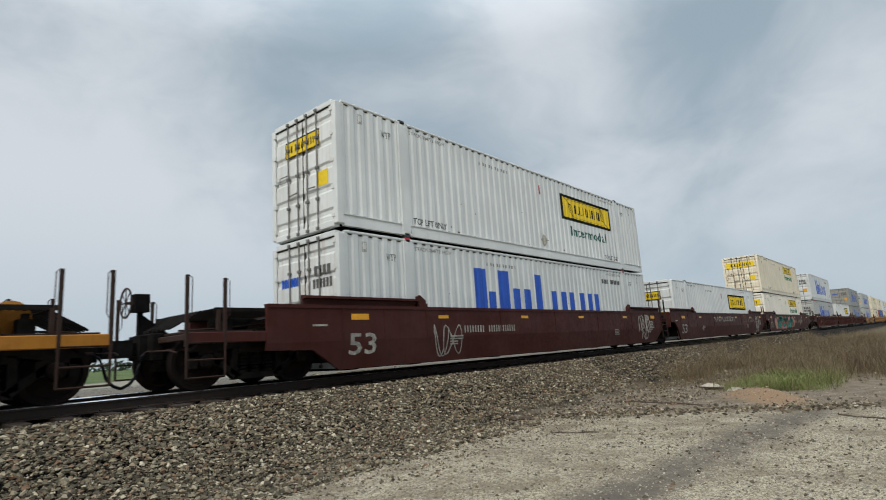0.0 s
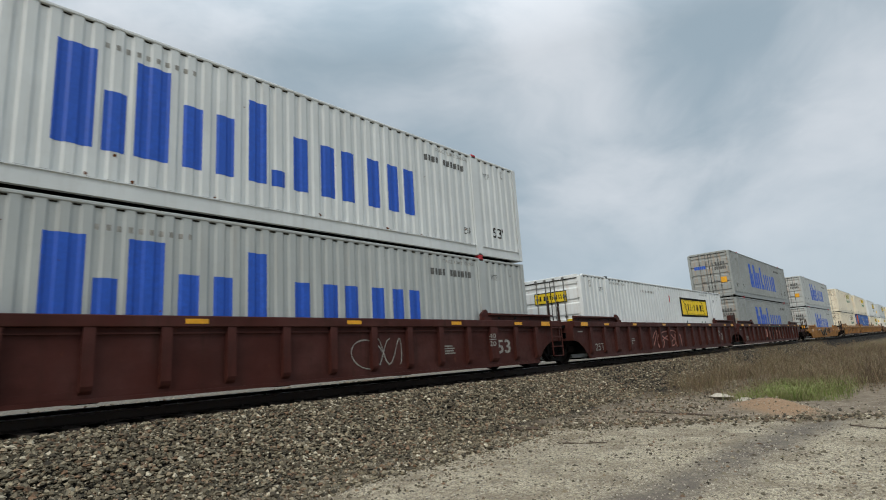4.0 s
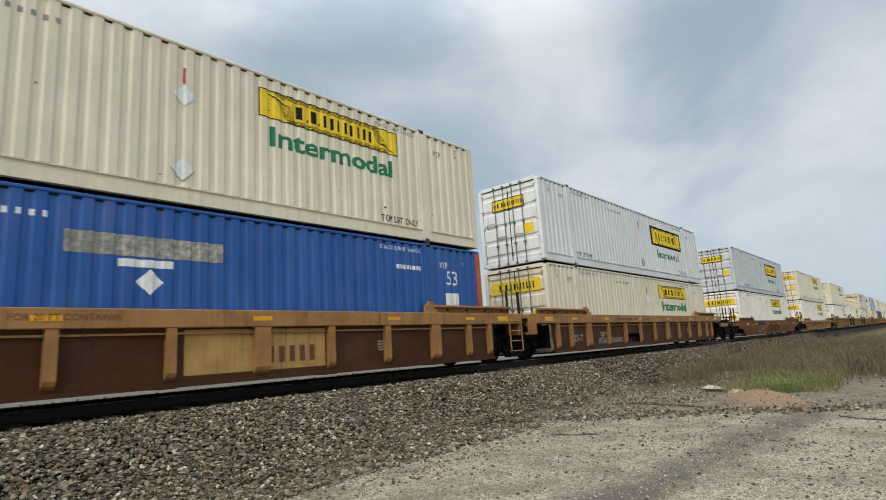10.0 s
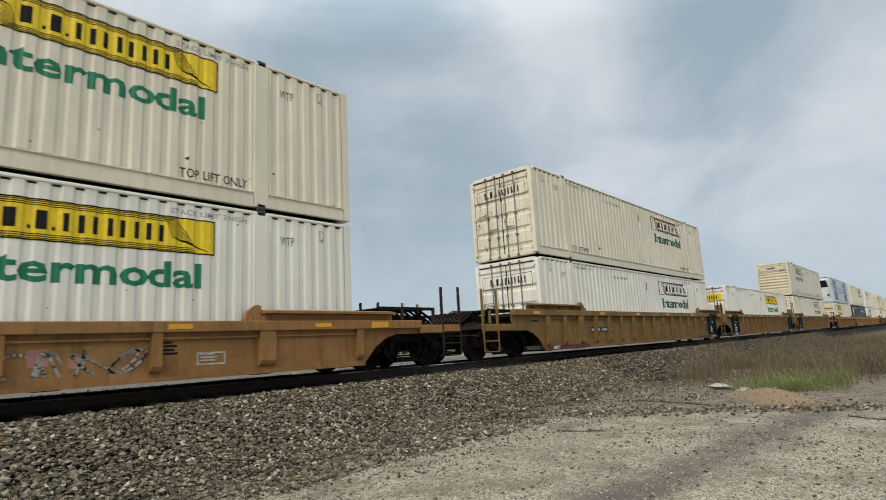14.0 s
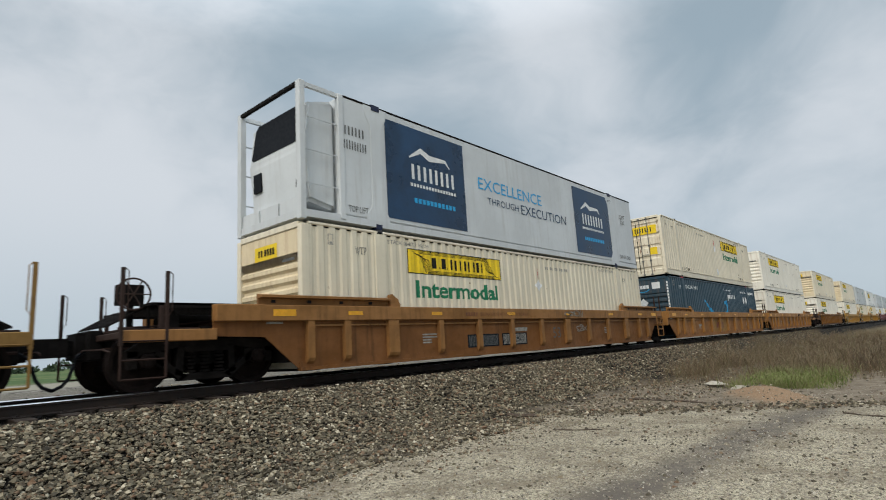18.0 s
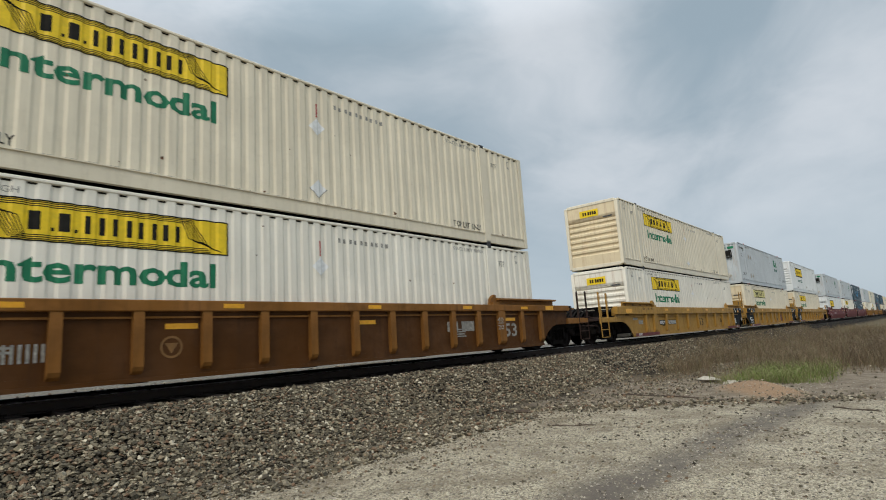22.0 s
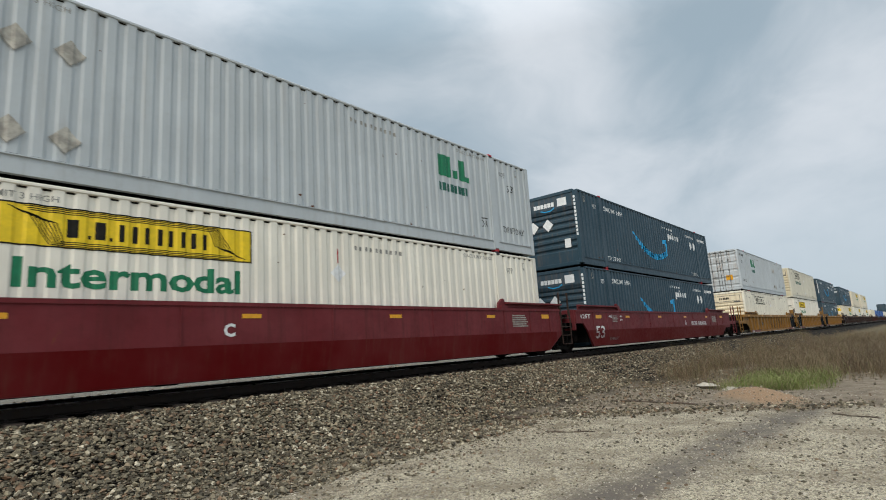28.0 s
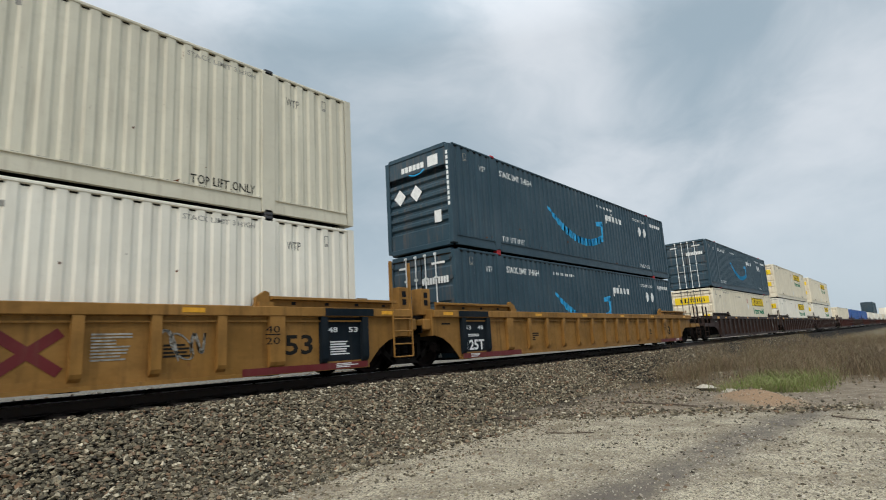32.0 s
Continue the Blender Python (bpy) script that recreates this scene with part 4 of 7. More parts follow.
def add_end_gear(w, e, kind, paint_mat, top, extra):
    """Everything past the well at one end. e: -1 leads, 1 trails; kind: 'coupled' or 'joint'."""
    def p(name, key, make, m=paint_mat, label="", under=None):
        def mirrored():
            bm = make()
            if e > 0:
                for v in bm.verts:
                    v.co.x = -v.co.x
            return bm
        return part(name, kept((name, key, e, kind, top), m, mirrored), m, under or w, label)
    reach = -11.22 if kind == "coupled" else -9.72
    p("centre_sill", "sill", lambda: boxes((reach, -8.2, -0.34, 0.34, 0.56, 0.93)), GRIME)
    p("bolster", "bolster", lambda: boxes((-9.98, -9.56, -1.36, 1.36, 0.80, 0.97)), GRIME)
    p("bulkhead", "bulkhead", lambda: boxes((-8.45, -8.36, -1.36, 1.36, 0.3, top - 0.12)), GRIME)

    def slope():
        bm = bmesh.new()
        far = -9.75 if kind == "joint" else -8.95
        sweep_slope = [(-8.45, top - 0.02), (far, top - 0.14), (far, top - 0.22), (-8.45, top - 0.10)]
        slab(bm, sweep_slope, -1.2, 1.2)
        return bm
    p("end_deck", ("deck", top), slope, GRIME)
    p("gusset", "gusset", lambda: slab_of([(-8.6, top - 0.1), (-10.6, 0.98), (-10.6, 0.92), (-8.6, 0.9)], ((-0.42, -0.36), (0.36, 0.42))), RUST)
    side_end = {"joint": (9.50 if e > 0 else 9.25) if top < 1.38 else (8.92 if e > 0 else 9.45), "coupled": 9.84}[kind]
    if kind == "coupled":
        p("end_sill", "endsill", lambda: soft_box(-11.20, -11.10, -1.46, 1.46, 0.80, 0.90), RUST)
        p("striker", "striker", lambda: soft_box(-11.30, -11.10, -0.42, 0.42, 0.52, 0.98, 0.02), GRIME)

        def grating():
            """A raised crossover deck of flat bars that slopes down to the coupler."""
            bm = boxes((-10.62, -8.92, -1.20, -1.15, 1.27, 1.34), (-10.62, -8.92, 1.15, 1.20, 1.27, 1.34), *[(-10.62 + 0.085 * i, -10.57 + 0.085 * i, -1.15, 1.15, 1.30, 1.325) for i in range(20)])
            for i in range(9):
                slab(bm, [(-10.62, 1.335), (-11.14, 1.04), (-11.14, 1.01), (-10.62, 1.30)], -0.72 + 0.17 * i, -0.65 + 0.17 * i)
            return bm
        deck = p("crossover_deck", "crossover", grating, FRAME, "dark steel grating")
        for s in (-1, 1):
            for k, x in enumerate((-10.56, -9.55)):
                p("deck_leg", ("leg", s, k), lambda s=s, x=x: soft_box(x - 0.03, x + 0.03, s * 1.20 - 0.03, s * 1.20 + 0.03, 0.88, 1.30, 0.006), paint_mat if extra == "yellowrail" else RUST, "", deck)
        p("brake_cylinder", "cylinder", lambda: lying_drum(-10.05, -0.55, 1.08, 0.13, 0.36), FRAME)
        p("air_tank", "tank", lambda: lying_drum(-9.45, 0.35, 1.10, 0.19, 0.5), GRIME)
        p("control_valve", "valve", lambda: boxes((-10.42, -10.22, -1.05, -0.82, 0.93, 1.16), (-10.36, -10.28, -1.0, -0.88, 1.155, 1.24)), FRAME)
        p("brake_rod", "rod", lambda: rod((-11.0, -0.7, 0.99), (-10.3, -0.72, 1.02), (-9.2, -0.74, 1.12), r=0.018), RUST)
        for s in (-1, 1):
            p("platform_sill", ("ps", s), lambda s=s: soft_box(-11.2, -9.8, s * 1.44 - 0.04, s * 1.44 + 0.04, 0.74, 0.92))
            for k, (x, hi) in enumerate(((-11.2, 1.82), (-10.58, 1.80))):
                hi = hi if s < 0 else hi - 0.1
                p("handrail", ("rail", s, k), lambda s=s, x=x, hi=hi: post_loop(x, s * 1.46, 0.9, hi), RUST if extra != "yellowrail" else paint_mat)
            p("ladder", ("ladder", s), lambda s=s: ladder_mesh(-11.2, -10.58, s * 1.47), paint_mat if extra == "yellowrail" else RUST)
        p("walkway", "walkway", lambda: boxes(*[(-11.1 + 0.1 * i, -11.06 + 0.1 * i, -1.3, 1.3, 0.93, 0.955) for i in range(11)], (-11.12, -10.0, -1.3, -1.26, 0.90, 0.955), (-11.12, -10.0, 1.26, 1.3, 0.90, 0.955)), RUST)
        c = p("coupler", "coupler", lambda: boxes((-11.62, -11.15, -0.11, 0.11, 0.62, 0.84), (-11.74, -11.50, -0.17, 0.06, 0.60, 0.88), (-11.80, -11.60, 0.02, 0.20, 0.60, 0.88), (-11.42, -11.28, -0.24, 0.24, 0.55, 0.95)), GRIME)
        p("air_hose", "hose", lambda: rod((-11.30, -0.30, 0.68), (-11.42, -0.34, 0.60), (-11.47, -0.36, 0.44), (-11.52, -0.36, 0.28), (-11.60, -0.36, 0.18), (-11.70, -0.36, 0.13), (-11.74, -0.36, 0.125), r=0.026, n=7), GLASS, "", c)
        p("cut_lever", "lever", lambda: rod((-11.32, -1.40, 0.62), (-11.34, -1.2, 0.66), (-11.36, -0.4, 0.68), (-11.40, -0.15, 0.60), r=0.014), RUST, "", c)
        p("brake_pipe", "pipe", lambda: rod((-11.2, -0.75, 0.68), (-10.4, -0.8, 0.66), (-9.3, -0.8, 0.7), r=0.025), RUST)
        if extra == "wheel" or (extra == "rearwheel" and e > 0):
            def column():
                bm = boxes((-11.20, -11.12, 0.46, 0.54, 0.9, 1.66), (-11.28, -11.04, 0.38, 0.62, 1.40, 1.72))
                slab(bm, [(-11.12, 1.0), (-10.6, 0.93), (-10.6, 0.97), (-11.12, 1.35)], 0.48, 0.52)
                return bm
            b = p("brake_stand", "stand", column, GRIME)
            def ring():
                bm = bmesh.new()
                n = 20
                tube(bm, [(-11.40, 0.50 + 0.26 * math.cos(2 * math.pi * k / n), 1.56 + 0.26 * math.sin(2 * math.pi * k / n)) for k in range(n + 1)], 0.018, 5)
                for k in range(4):
                    a = math.pi * k / 4
                    tube(bm, [(-11.40, 0.50 - 0.26 * math.cos(a), 1.56 - 0.26 * math.sin(a)), (-11.40, 0.50 + 0.26 * math.cos(a), 1.56 + 0.26 * math.sin(a))], 0.010, 4)
                tube(bm, [(-11.41, 0.5, 1.56), (-11.25, 0.5, 1.56)], 0.03, 6)
                return bm
            p("brake_wheel", "ring", ring, RUST, "", b)
        if extra == "sidewheel":
            b = p("brake_stand", "side", lambda: boxes((-10.84, -10.76, -0.64, -0.56, 0.9, 1.62), (-10.98, -10.62, -0.66, -0.44, 1.36, 1.68)), GRIME)

            def hoop():
                bm = bmesh.new()
                tube(bm, [(-10.80 + 0.25 * math.cos(math.pi * k / 10), -0.74, 1.52 + 0.25 * math.sin(math.pi * k / 10)) for k in range(21)], 0.016, 5)
                for k in range(3):
                    a = math.pi * k / 3
                    tube(bm, [(-10.80 - 0.25 * math.cos(a), -0.74, 1.52 - 0.25 * math.sin(a)), (-10.80 + 0.25 * math.cos(a), -0.74, 1.52 + 0.25 * math.sin(a))], 0.010, 4)
                return bm
            p("brake_wheel", "hoop", hoop, RUST, "", b)
            p("running_board", "board", lambda: boxes((-10.7, -8.7, -1.2, -0.7, 1.31, 1.35), (-10.68, -10.64, -1.0, -0.96, 0.9, 1.31), (-9.4, -9.36, -1.0, -0.96, 0.9, 1.31)), GRIME)
        if extra == "drum":
            def drum():
                bm = bmesh.new()
                lathe(bm, [(0.05, -0.30), (0.24, -0.24), (0.24, 0.24), (0.05, 0.30)], 16)
                for v in bm.verts:
                    v.co += Vector((-10.2, -0.5, 1.2))
                return bm
            p("air_reservoir", "drum", drum)
    else:
        # walkway over the shared truck, the ladder and the grab irons beside it
        end = side_end
        p("platform_plate", "plate", lambda: boxes((-end, -8.6, -1.42, 1.42, top - 0.09, top - 0.05)), GRIME)
        p("end_plate", "endplate", lambda: soft_box(-end - 0.03, -end + 0.05, -1.46, -1.0, 0.72, top + 0.02))
        if e > 0:
            hi = {"cage": 2.36, "tall": 2.05}.get(extra, 1.92)
            p("ladder", ("jladder", extra), lambda: ladder_mesh(-9.47, -8.90, -1.53, 0.30, top + 0.02), paint_mat if top < 1.38 else RUST)
            for k, x in enumerate((-9.47, -8.90)):
                p("handrail", ("jrail", k, extra), lambda x=x: post_loop(x, -1.50, top, hi), RUST if extra != "cage" else paint_mat)
        if extra in ("cage", "tall"):
            for s in (-1, 1):
                y0 = s * 1.12
                p("horn", ("horn", s), lambda: soft_box(-end - 0.16, -end + 0.16, y0 - 0.16, y0 + 0.16, top - 0.1, top + 0.52), paint_mat)
                if s < 0:
                    p("horn_slot", "slot", lambda: boxes((-end - 0.07, -end + 0.05, y0 - 0.165, y0 - 0.155, top + 0.12, top + 0.25), (-end - 0.07, -end + 0.05, y0 - 0.165, y0 - 0.155, top + 0.30, top + 0.43)), GLASS)
            p("hinge_block", "hinge", lambda: soft_box(-end - 0.25, -end + 0.1, -1.42, -0.95, 0.86, 1.12, 0.03))
            for k, x in enumerate((-9.4, -8.8)):
                p("handrail", ("jfar", k), lambda x=x: post_loop(x, 1.42, top, 1.80), RUST)


def lying_drum(x, y, z, r, half):
    """A tank that lies along x, with domed ends."""
    bm = bmesh.new()
    lathe(bm, [(r * 0.4, -half), (r * 0.9, -half * 0.9), (r, -half * 0.75), (r, half * 0.75), (r * 0.9, half * 0.9), (r * 0.4, half)], 14)
    for v in bm.verts:
        v.co = Vector((x + v.co.y, y + v.co.x, z + v.co.z))
    return bm


def slab_of(pts, ys):
    bm = bmesh.new()
    for a, b in ys:
        slab(bm, pts, a, b)
    return bm


def post_loop(x, y, z0, z1):
    bm = boxes((x - 0.024, x + 0.024, y - 0.024, y + 0.024, z0 - 0.2, z1))
    tube(bm, [(x + 0.02, y - 0.01, z0 + 0.22), (x + 0.07, y - 0.02, z0 + 0.3), (x + 0.07, y - 0.02, z1 - 0.05), (x + 0.02, y, z1)], 0.008, 4)
    return bm


def ladder_mesh(x0, x1, y, z0=0.22, z1=0.9):
    bm = bmesh.new()
    for x in (x0, x1):
        tube(bm, [(x, y, z0), (x, y, z1)], 0.020, 5)
    z = z0
    while z < z1 - 0.05:
        tube(bm, [(x0, y, z), (x1, y, z)], 0.016, 5)
        z += 0.27
    return bm


def end_paint(e, kind, top, low):
    """Black stencil paint round the end of a side, with its white figures."""
    def m(pts):
        return [[(e * x, z) for x, z in pts]]
    if kind == "full":
        out = [("stencil_panel", (e, "f"), lambda: m([(7.0, 0.29), (7.0, low - 0.01), (9.2, low - 0.01), (9.2, 0.76), (8.85, 0.68), (8.58, 0.52), (8.36, 0.29)]), SLATE, -1.416),
               ("stencil_band", (e, "f"), lambda: m([(6.95, low + 0.012), (6.95, top - 0.012), (9.2, top - 0.012), (9.2, low + 0.012)]), SLATE, -1.528)]
        fig = (("45", 7.10), ("48", 7.72), ("53", 8.42))
        z0, z1, y = top - 0.12, top - 0.02, -1.532
        out.append(("reflector", (e, "f"), lambda: m([(7.78, low + 0.03), (7.78, low + 0.15), (8.12, low + 0.15), (8.12, low + 0.03)]), ORANGE, -1.531))
        out.append(("data_plate", (e, "f"), lambda: m([(7.24, low + 0.03), (7.24, low + 0.15), (7.42, low + 0.15), (7.42, low + 0.03)]) + m([(8.5, 0.55), (8.5, 0.72), (8.66, 0.72), (8.66, 0.55)]), WHITE, -1.533))
    else:
        out = [("stencil_panel", (e, "p"), lambda: m([(7.12, 0.30), (7.12, low - 0.01), (8.10, low - 0.01), (8.10, 0.30)]), SLATE, -1.416),
               ("stencil_band", (e, "p"), lambda: m([(7.12, low + 0.012), (7.12, top - 0.012), (8.35, top - 0.012), (8.35, low + 0.012)]), SLATE, -1.528)]
        fig = (("48", 7.25), ("53", 7.76))
        z0, z1, y = low - 0.30, low - 0.20, -1.420
    out.append(("length_row", (e, kind), lambda: [q for word, x in fig for q in write(word, *sorted((e * x, e * (x + 0.24))), z0, z1, 0.02)], WHITE, y))
    if e > 0:
        out.append(("data_stencil", (e, kind), lambda: lines(7.3, 7.95, 0.40, 0.68, 6, 4), WHITE, -1.420))
    else:
        out.append(("axle_code", (e, kind), lambda: write("125T", -8.0, -7.24, 0.34, 0.60, 0.03), WHITE, -1.420))
        out.append(("data_stencil", (e, kind), lambda: lines(-7.9, -7.4, 0.66, 0.74, 2, 6), WHITE, -1.420))
    return out


def single_marks(marks):
    """Reflectors one by one; all else as it is."""
    for name, key, polys, m, y in marks:
        if name == "reflector":
            for i, q in enumerate(polys()):
                yield name, (key, i), lambda q=q: [q], m, y
        else:
            yield name, key, polys, m, y


def wagon(x, style, paint_key, front, rear, extra=("", ""), marks=(), near=True, low=0.0, posts=(), dark=""):
    mat = livery(paint_key)
    w = new("well_wagon")
    top = {"smooth": 1.38, "ribbed": 1.32, "posted": 1.31}[style] - low
    chord_low = top - {"smooth": 0.12, "ribbed": 0.30 if paint_key == "yellow" else 0.17, "posted": 0.28}[style]
    panel_mat = mat
    shape = style
    f, r = side_ends(front, rear, style)
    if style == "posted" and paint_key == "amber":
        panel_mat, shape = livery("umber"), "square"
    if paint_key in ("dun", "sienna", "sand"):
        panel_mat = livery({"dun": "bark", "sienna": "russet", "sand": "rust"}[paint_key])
    if style == "smooth":
        def skin(s):
            def make():
                bm = bmesh.new()
                nose = [(-f, 0.70)] if f > 9.5 else [(-8.68, 0.70), (-8.95, 0.94), (-f, 0.94)]
                slab(bm, [(r, top), (r, 0.70), *nose, (-f, top)], s * 1.50, s * 1.44)
                a = min(8.88, r - 0.06)
                low = [(r, 0.70), (r, 0.58), (a, 0.55), (a - 0.63, 0.15)] + ([(-8.25, 0.15), (-8.88, 0.55), (-f, 0.58), (-f, 0.70)] if f > 9.5 else [(-8.16, 0.15), (-8.68, 0.70)])
                a = [bm.verts.new((px, s * (1.50 - (0.70 - pz) * 0.14), pz)) for px, pz in low]
                b = [bm.verts.new((px, s * (1.44 - (0.70 - pz) * 0.14), pz)) for px, pz in low]
                bm.faces.new(a), bm.faces.new(b[::-1])
                for i in range(len(a)):
                    j = (i + 1) % len(a)
                    bm.faces.new((a[j], a[i], b[i], b[j]))
                return bm
            return make
        for s in (-1, 1):
            part("side_panel", kept(("smooth_side", s, f, r, top), mat, skin(s)), mat, w)
            part("top_chord", kept(("smooth_chord", s, f, r, top), mat, lambda: boxes((-f + 0.02, r - 0.02, s * 1.43 - 0.09, s * 1.43 + 0.055, top - 0.06, top + 0.006))), mat, w)
            part("weld_seam", kept(("weld_seam", s, top), mat, lambda: boxes(*[(xx, xx + 0.02, s * 1.505 - 0.01, s * 1.505 + 0.01, 0.72, top - 0.02) for xx in (-8.2, -7.1, -5.8, -2.9, 0.0, 2.9, 5.8, 7.1, 8.2)])), mat, w)
    else:
        for s in (-1, 1):
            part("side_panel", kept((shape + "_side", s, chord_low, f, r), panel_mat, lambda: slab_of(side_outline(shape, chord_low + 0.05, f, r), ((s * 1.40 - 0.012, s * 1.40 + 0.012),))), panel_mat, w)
            part("top_chord", kept((style + "_chord", s, chord_low, f, r), mat, lambda: soft_box(-f, r, s * 1.44 - 0.085, s * 1.44 + 0.085, chord_low, top, 0.012)), mat, w)
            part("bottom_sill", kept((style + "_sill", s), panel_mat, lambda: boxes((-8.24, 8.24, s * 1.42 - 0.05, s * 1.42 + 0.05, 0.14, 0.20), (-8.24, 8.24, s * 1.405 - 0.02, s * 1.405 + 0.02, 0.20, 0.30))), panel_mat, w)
            if style in ("ribbed", "posted"):
                part("chord_lip", kept(("chord_lip", s, chord_low), mat, lambda: boxes((-8.1, 8.1, s * 1.43 - 0.03, s * 1.43 + 0.03, chord_low - 0.10, chord_low - 0.07))), mat, w)
            xs = list(posts) if posts else [-8.13 + 1.0165 * i for i in range(17)] if style == "ribbed" else [-8.03, -7.18, -5.95, -4.43, -2.97, -1.52, 0.0, 1.52, 2.97, 4.43, 5.95, 7.18, 8.03]

            def post(x0, wide, s=s):
                def make():
                    bm = bmesh.new()
                    d = 0.10
                    a, b = x0 - wide / 2, x0 + wide / 2
                    sweep(bm, [(s * 1.41, 0.24), (s * (1.41 + d * 0.75), 0.30), (s * (1.41 + d), 0.36), (s * (1.41 + d), chord_low), (s * 1.41, chord_low)], a, b)
                    return bm
                return make
            wide = [(0.30 if abs(abs(x0) - 6.0) < 0.4 or (style == "posted" and abs(x0 - 1.5) < 0.1) else 0.15) for x0 in xs]
            if s < 0 and near:
                for x0, wd in zip(xs, wide):
                    black = dark and ((x0 > 7.0 and rear == "joint") or (x0 < -7.0 and front == "joint"))
                    pm = kept((style, "post", wd, chord_low), SLATE if black else mat, post(0.0, wd))
                    o = part("post", pm, mat, w)
                    o.location.x = x0
            else:
                def row():
                    bm = bmesh.new()
                    for x0, wd in zip(xs, wide):
                        a, b = x0 - wd / 2, x0 + wd / 2
                        sweep(bm, [(s * 1.41, 0.24), (s * 1.51, 0.36), (s * 1.51, chord_low), (s * 1.41, chord_low)], a, b)
                    return bm
                tagged(part("post", kept((style, "posts", s, chord_low, len(xs)), mat, row), mat, w), kind="stuff")
    part("well_floor", kept("well_floor", GRIME, lambda: boxes((-8.2, 8.2, -1.36, -1.1, 0.138, 0.17), (-8.2, 8.2, 1.1, 1.36, 0.138, 0.17), *[(xx - 0.15, xx + 0.15, -1.36, 1.36, 0.125, 0.166) for xx in (-7.9, -6.06, -3, 0, 3, 6.06, 7.9)])), GRIME, w)
    for s in (-1, 1):
        for e in (-1, 1):
            es = (e,)

            def guard():
                bm = bmesh.new()
                for g in es:
                    sweep(bm, [(s * 1.40, top), (s * 1.40, top + 0.12), (s * 1.53, top + 0.13), (s * 1.53, top + 0.17), (s * 1.36, top + 0.20), (s * 1.36, top)], *sorted((g * 9.05, g * 6.0)))
                return bm
            part("container_guide", kept((style, "guard", s, e, top), mat, guard), mat, w)

            def horn():
                bm = bmesh.new()
                for g in es:
                    slab(bm, [(g * 5.98, top), (g * 5.98, top + 0.25), (g * 5.90, top + 0.28), (g * 5.72, top + 0.16), (g * 5.70, top)], s * 1.44, s * 1.36)
                    box(bm, *sorted((g * 6.02, g * 5.74)), s * 1.45 - 0.06, s * 1.45 + 0.06, top, top + 0.08)
                return bm
            if s < 0 and style != "smooth" and paint_key not in ("orange", "ochre", "dun"):
                for i, xx in enumerate((8.75, 8.0, 7.25, 6.5)):
                    o = part("guide_slot", kept((style, "slot", top), GLASS, lambda: boxes((-0.045, 0.045, -1.404, -1.398, top + 0.045, top + 0.10)) if paint_key != "yellow" else boxes((-0.14, 0.14, -1.404, -1.398, top + 0.004, top + 0.112))), GLASS, w)
                    o.location.x = e * xx
            part("guide_horn", kept((style, "horn", s, e, top), mat, horn), mat, w)
    add_end_gear(w, -1, front, mat, top, extra[0])
    add_end_gear(w, 1, rear, mat, top, extra[1])
    add_truck(w, -TRUCK_AT, x)
    if rear == "coupled":
        add_truck(w, TRUCK_AT, x)
    if near:
        if dark:
            for e, kind in ((-1, front), (1, rear)):
                if kind == "joint":
                    marks = tuple(marks) + tuple(end_paint(e, dark, top, chord_low))
        for name, key, polys, m, y in single_marks(marks):
            def make():
                shapes = polys()
                if style == "smooth":
                    shapes = [[(b, a) for a, b in q] for p in shapes for q in (cut([(b, a) for a, b in p], 0.70, True), cut([(b, a) for a, b in p], 0.70, False)) if len(q) > 2]
                v, ee, f = mark_mesh(shapes, [], lambda q: 0.0, 0.0)
                if style == "smooth":
                    up = 1.505 + (0.003 * -y if y in (-1, -2) else 0.0)
                    return [(a, -up if c > 0.70 else -up + (0.70 - c) * 0.14, c) for a, _, c in v], ee, f
                return [(a, y, c) for a, _, c in v], ee, f
            part(name, kept((name, key, style), m, make), m, w)
    return w


def scrawl(seed, x0, x1, z0, z1, n, w=0.05):
    """Sprayed loops with no letters in them."""
    rnd = random.Random(seed)
    out = []
    for i in range(n):
        cx, cz = x0 + (x1 - x0) * (i + 0.5) / n, (z0 + z1) / 2 + rnd.uniform(-0.1, 0.1) * (z1 - z0)
        r, h = (x1 - x0) / n * rnd.uniform(0.45, 0.75), (z1 - z0) / 2 * rnd.uniform(0.6, 1.0)
        fa, fb, pa, pb = rnd.choice((1, 1, 2)), rnd.choice((1, 2, 3)), rnd.uniform(0, 6.28), rnd.uniform(0, 6.28)
        span = rnd.uniform(0.7, 1.15) * 2 * math.pi
        pts = [(cx + r * math.sin(fa * a + pa) + 0.12 * (z1 - z0) * math.cos(a), cz + h * math.sin(fb * a + pb)) for a in (span * k / 22 for k in range(23))]
        out += stroke([(x, min(z1, max(z0, z))) for x, z in pts], [w * (0.6 + 0.4 * abs(math.sin(0.7 * k + i))) for k in range(23)])
    return out


def ring(x, z, r, w, n=28):
    """A painted ring."""
    return stroke([(x + r * math.cos(2 * math.pi * k / n), z + r * math.sin(2 * math.pi * k / n)) for k in range(n + 1)], w)


def blobs(seed, x0, x1, z0, z1, n, w):
    """Fat sprayed shapes side by side."""
    rnd = random.Random(seed)
    out = []
    for i in range(n):
        cx, r, zc, h = x0 + (x1 - x0) * (i + 0.5) / n, (x1 - x0) / n * 0.5 * w, (z0 + z1) / 2, (z1 - z0) / 2
        out.append([(cx + r * (1 + 0.25 * rnd.random()) * math.cos(a), zc + h * (0.75 + 0.25 * rnd.random()) * math.sin(a)) for a in (2 * math.pi * k / 9 for k in range(9))])
    return out

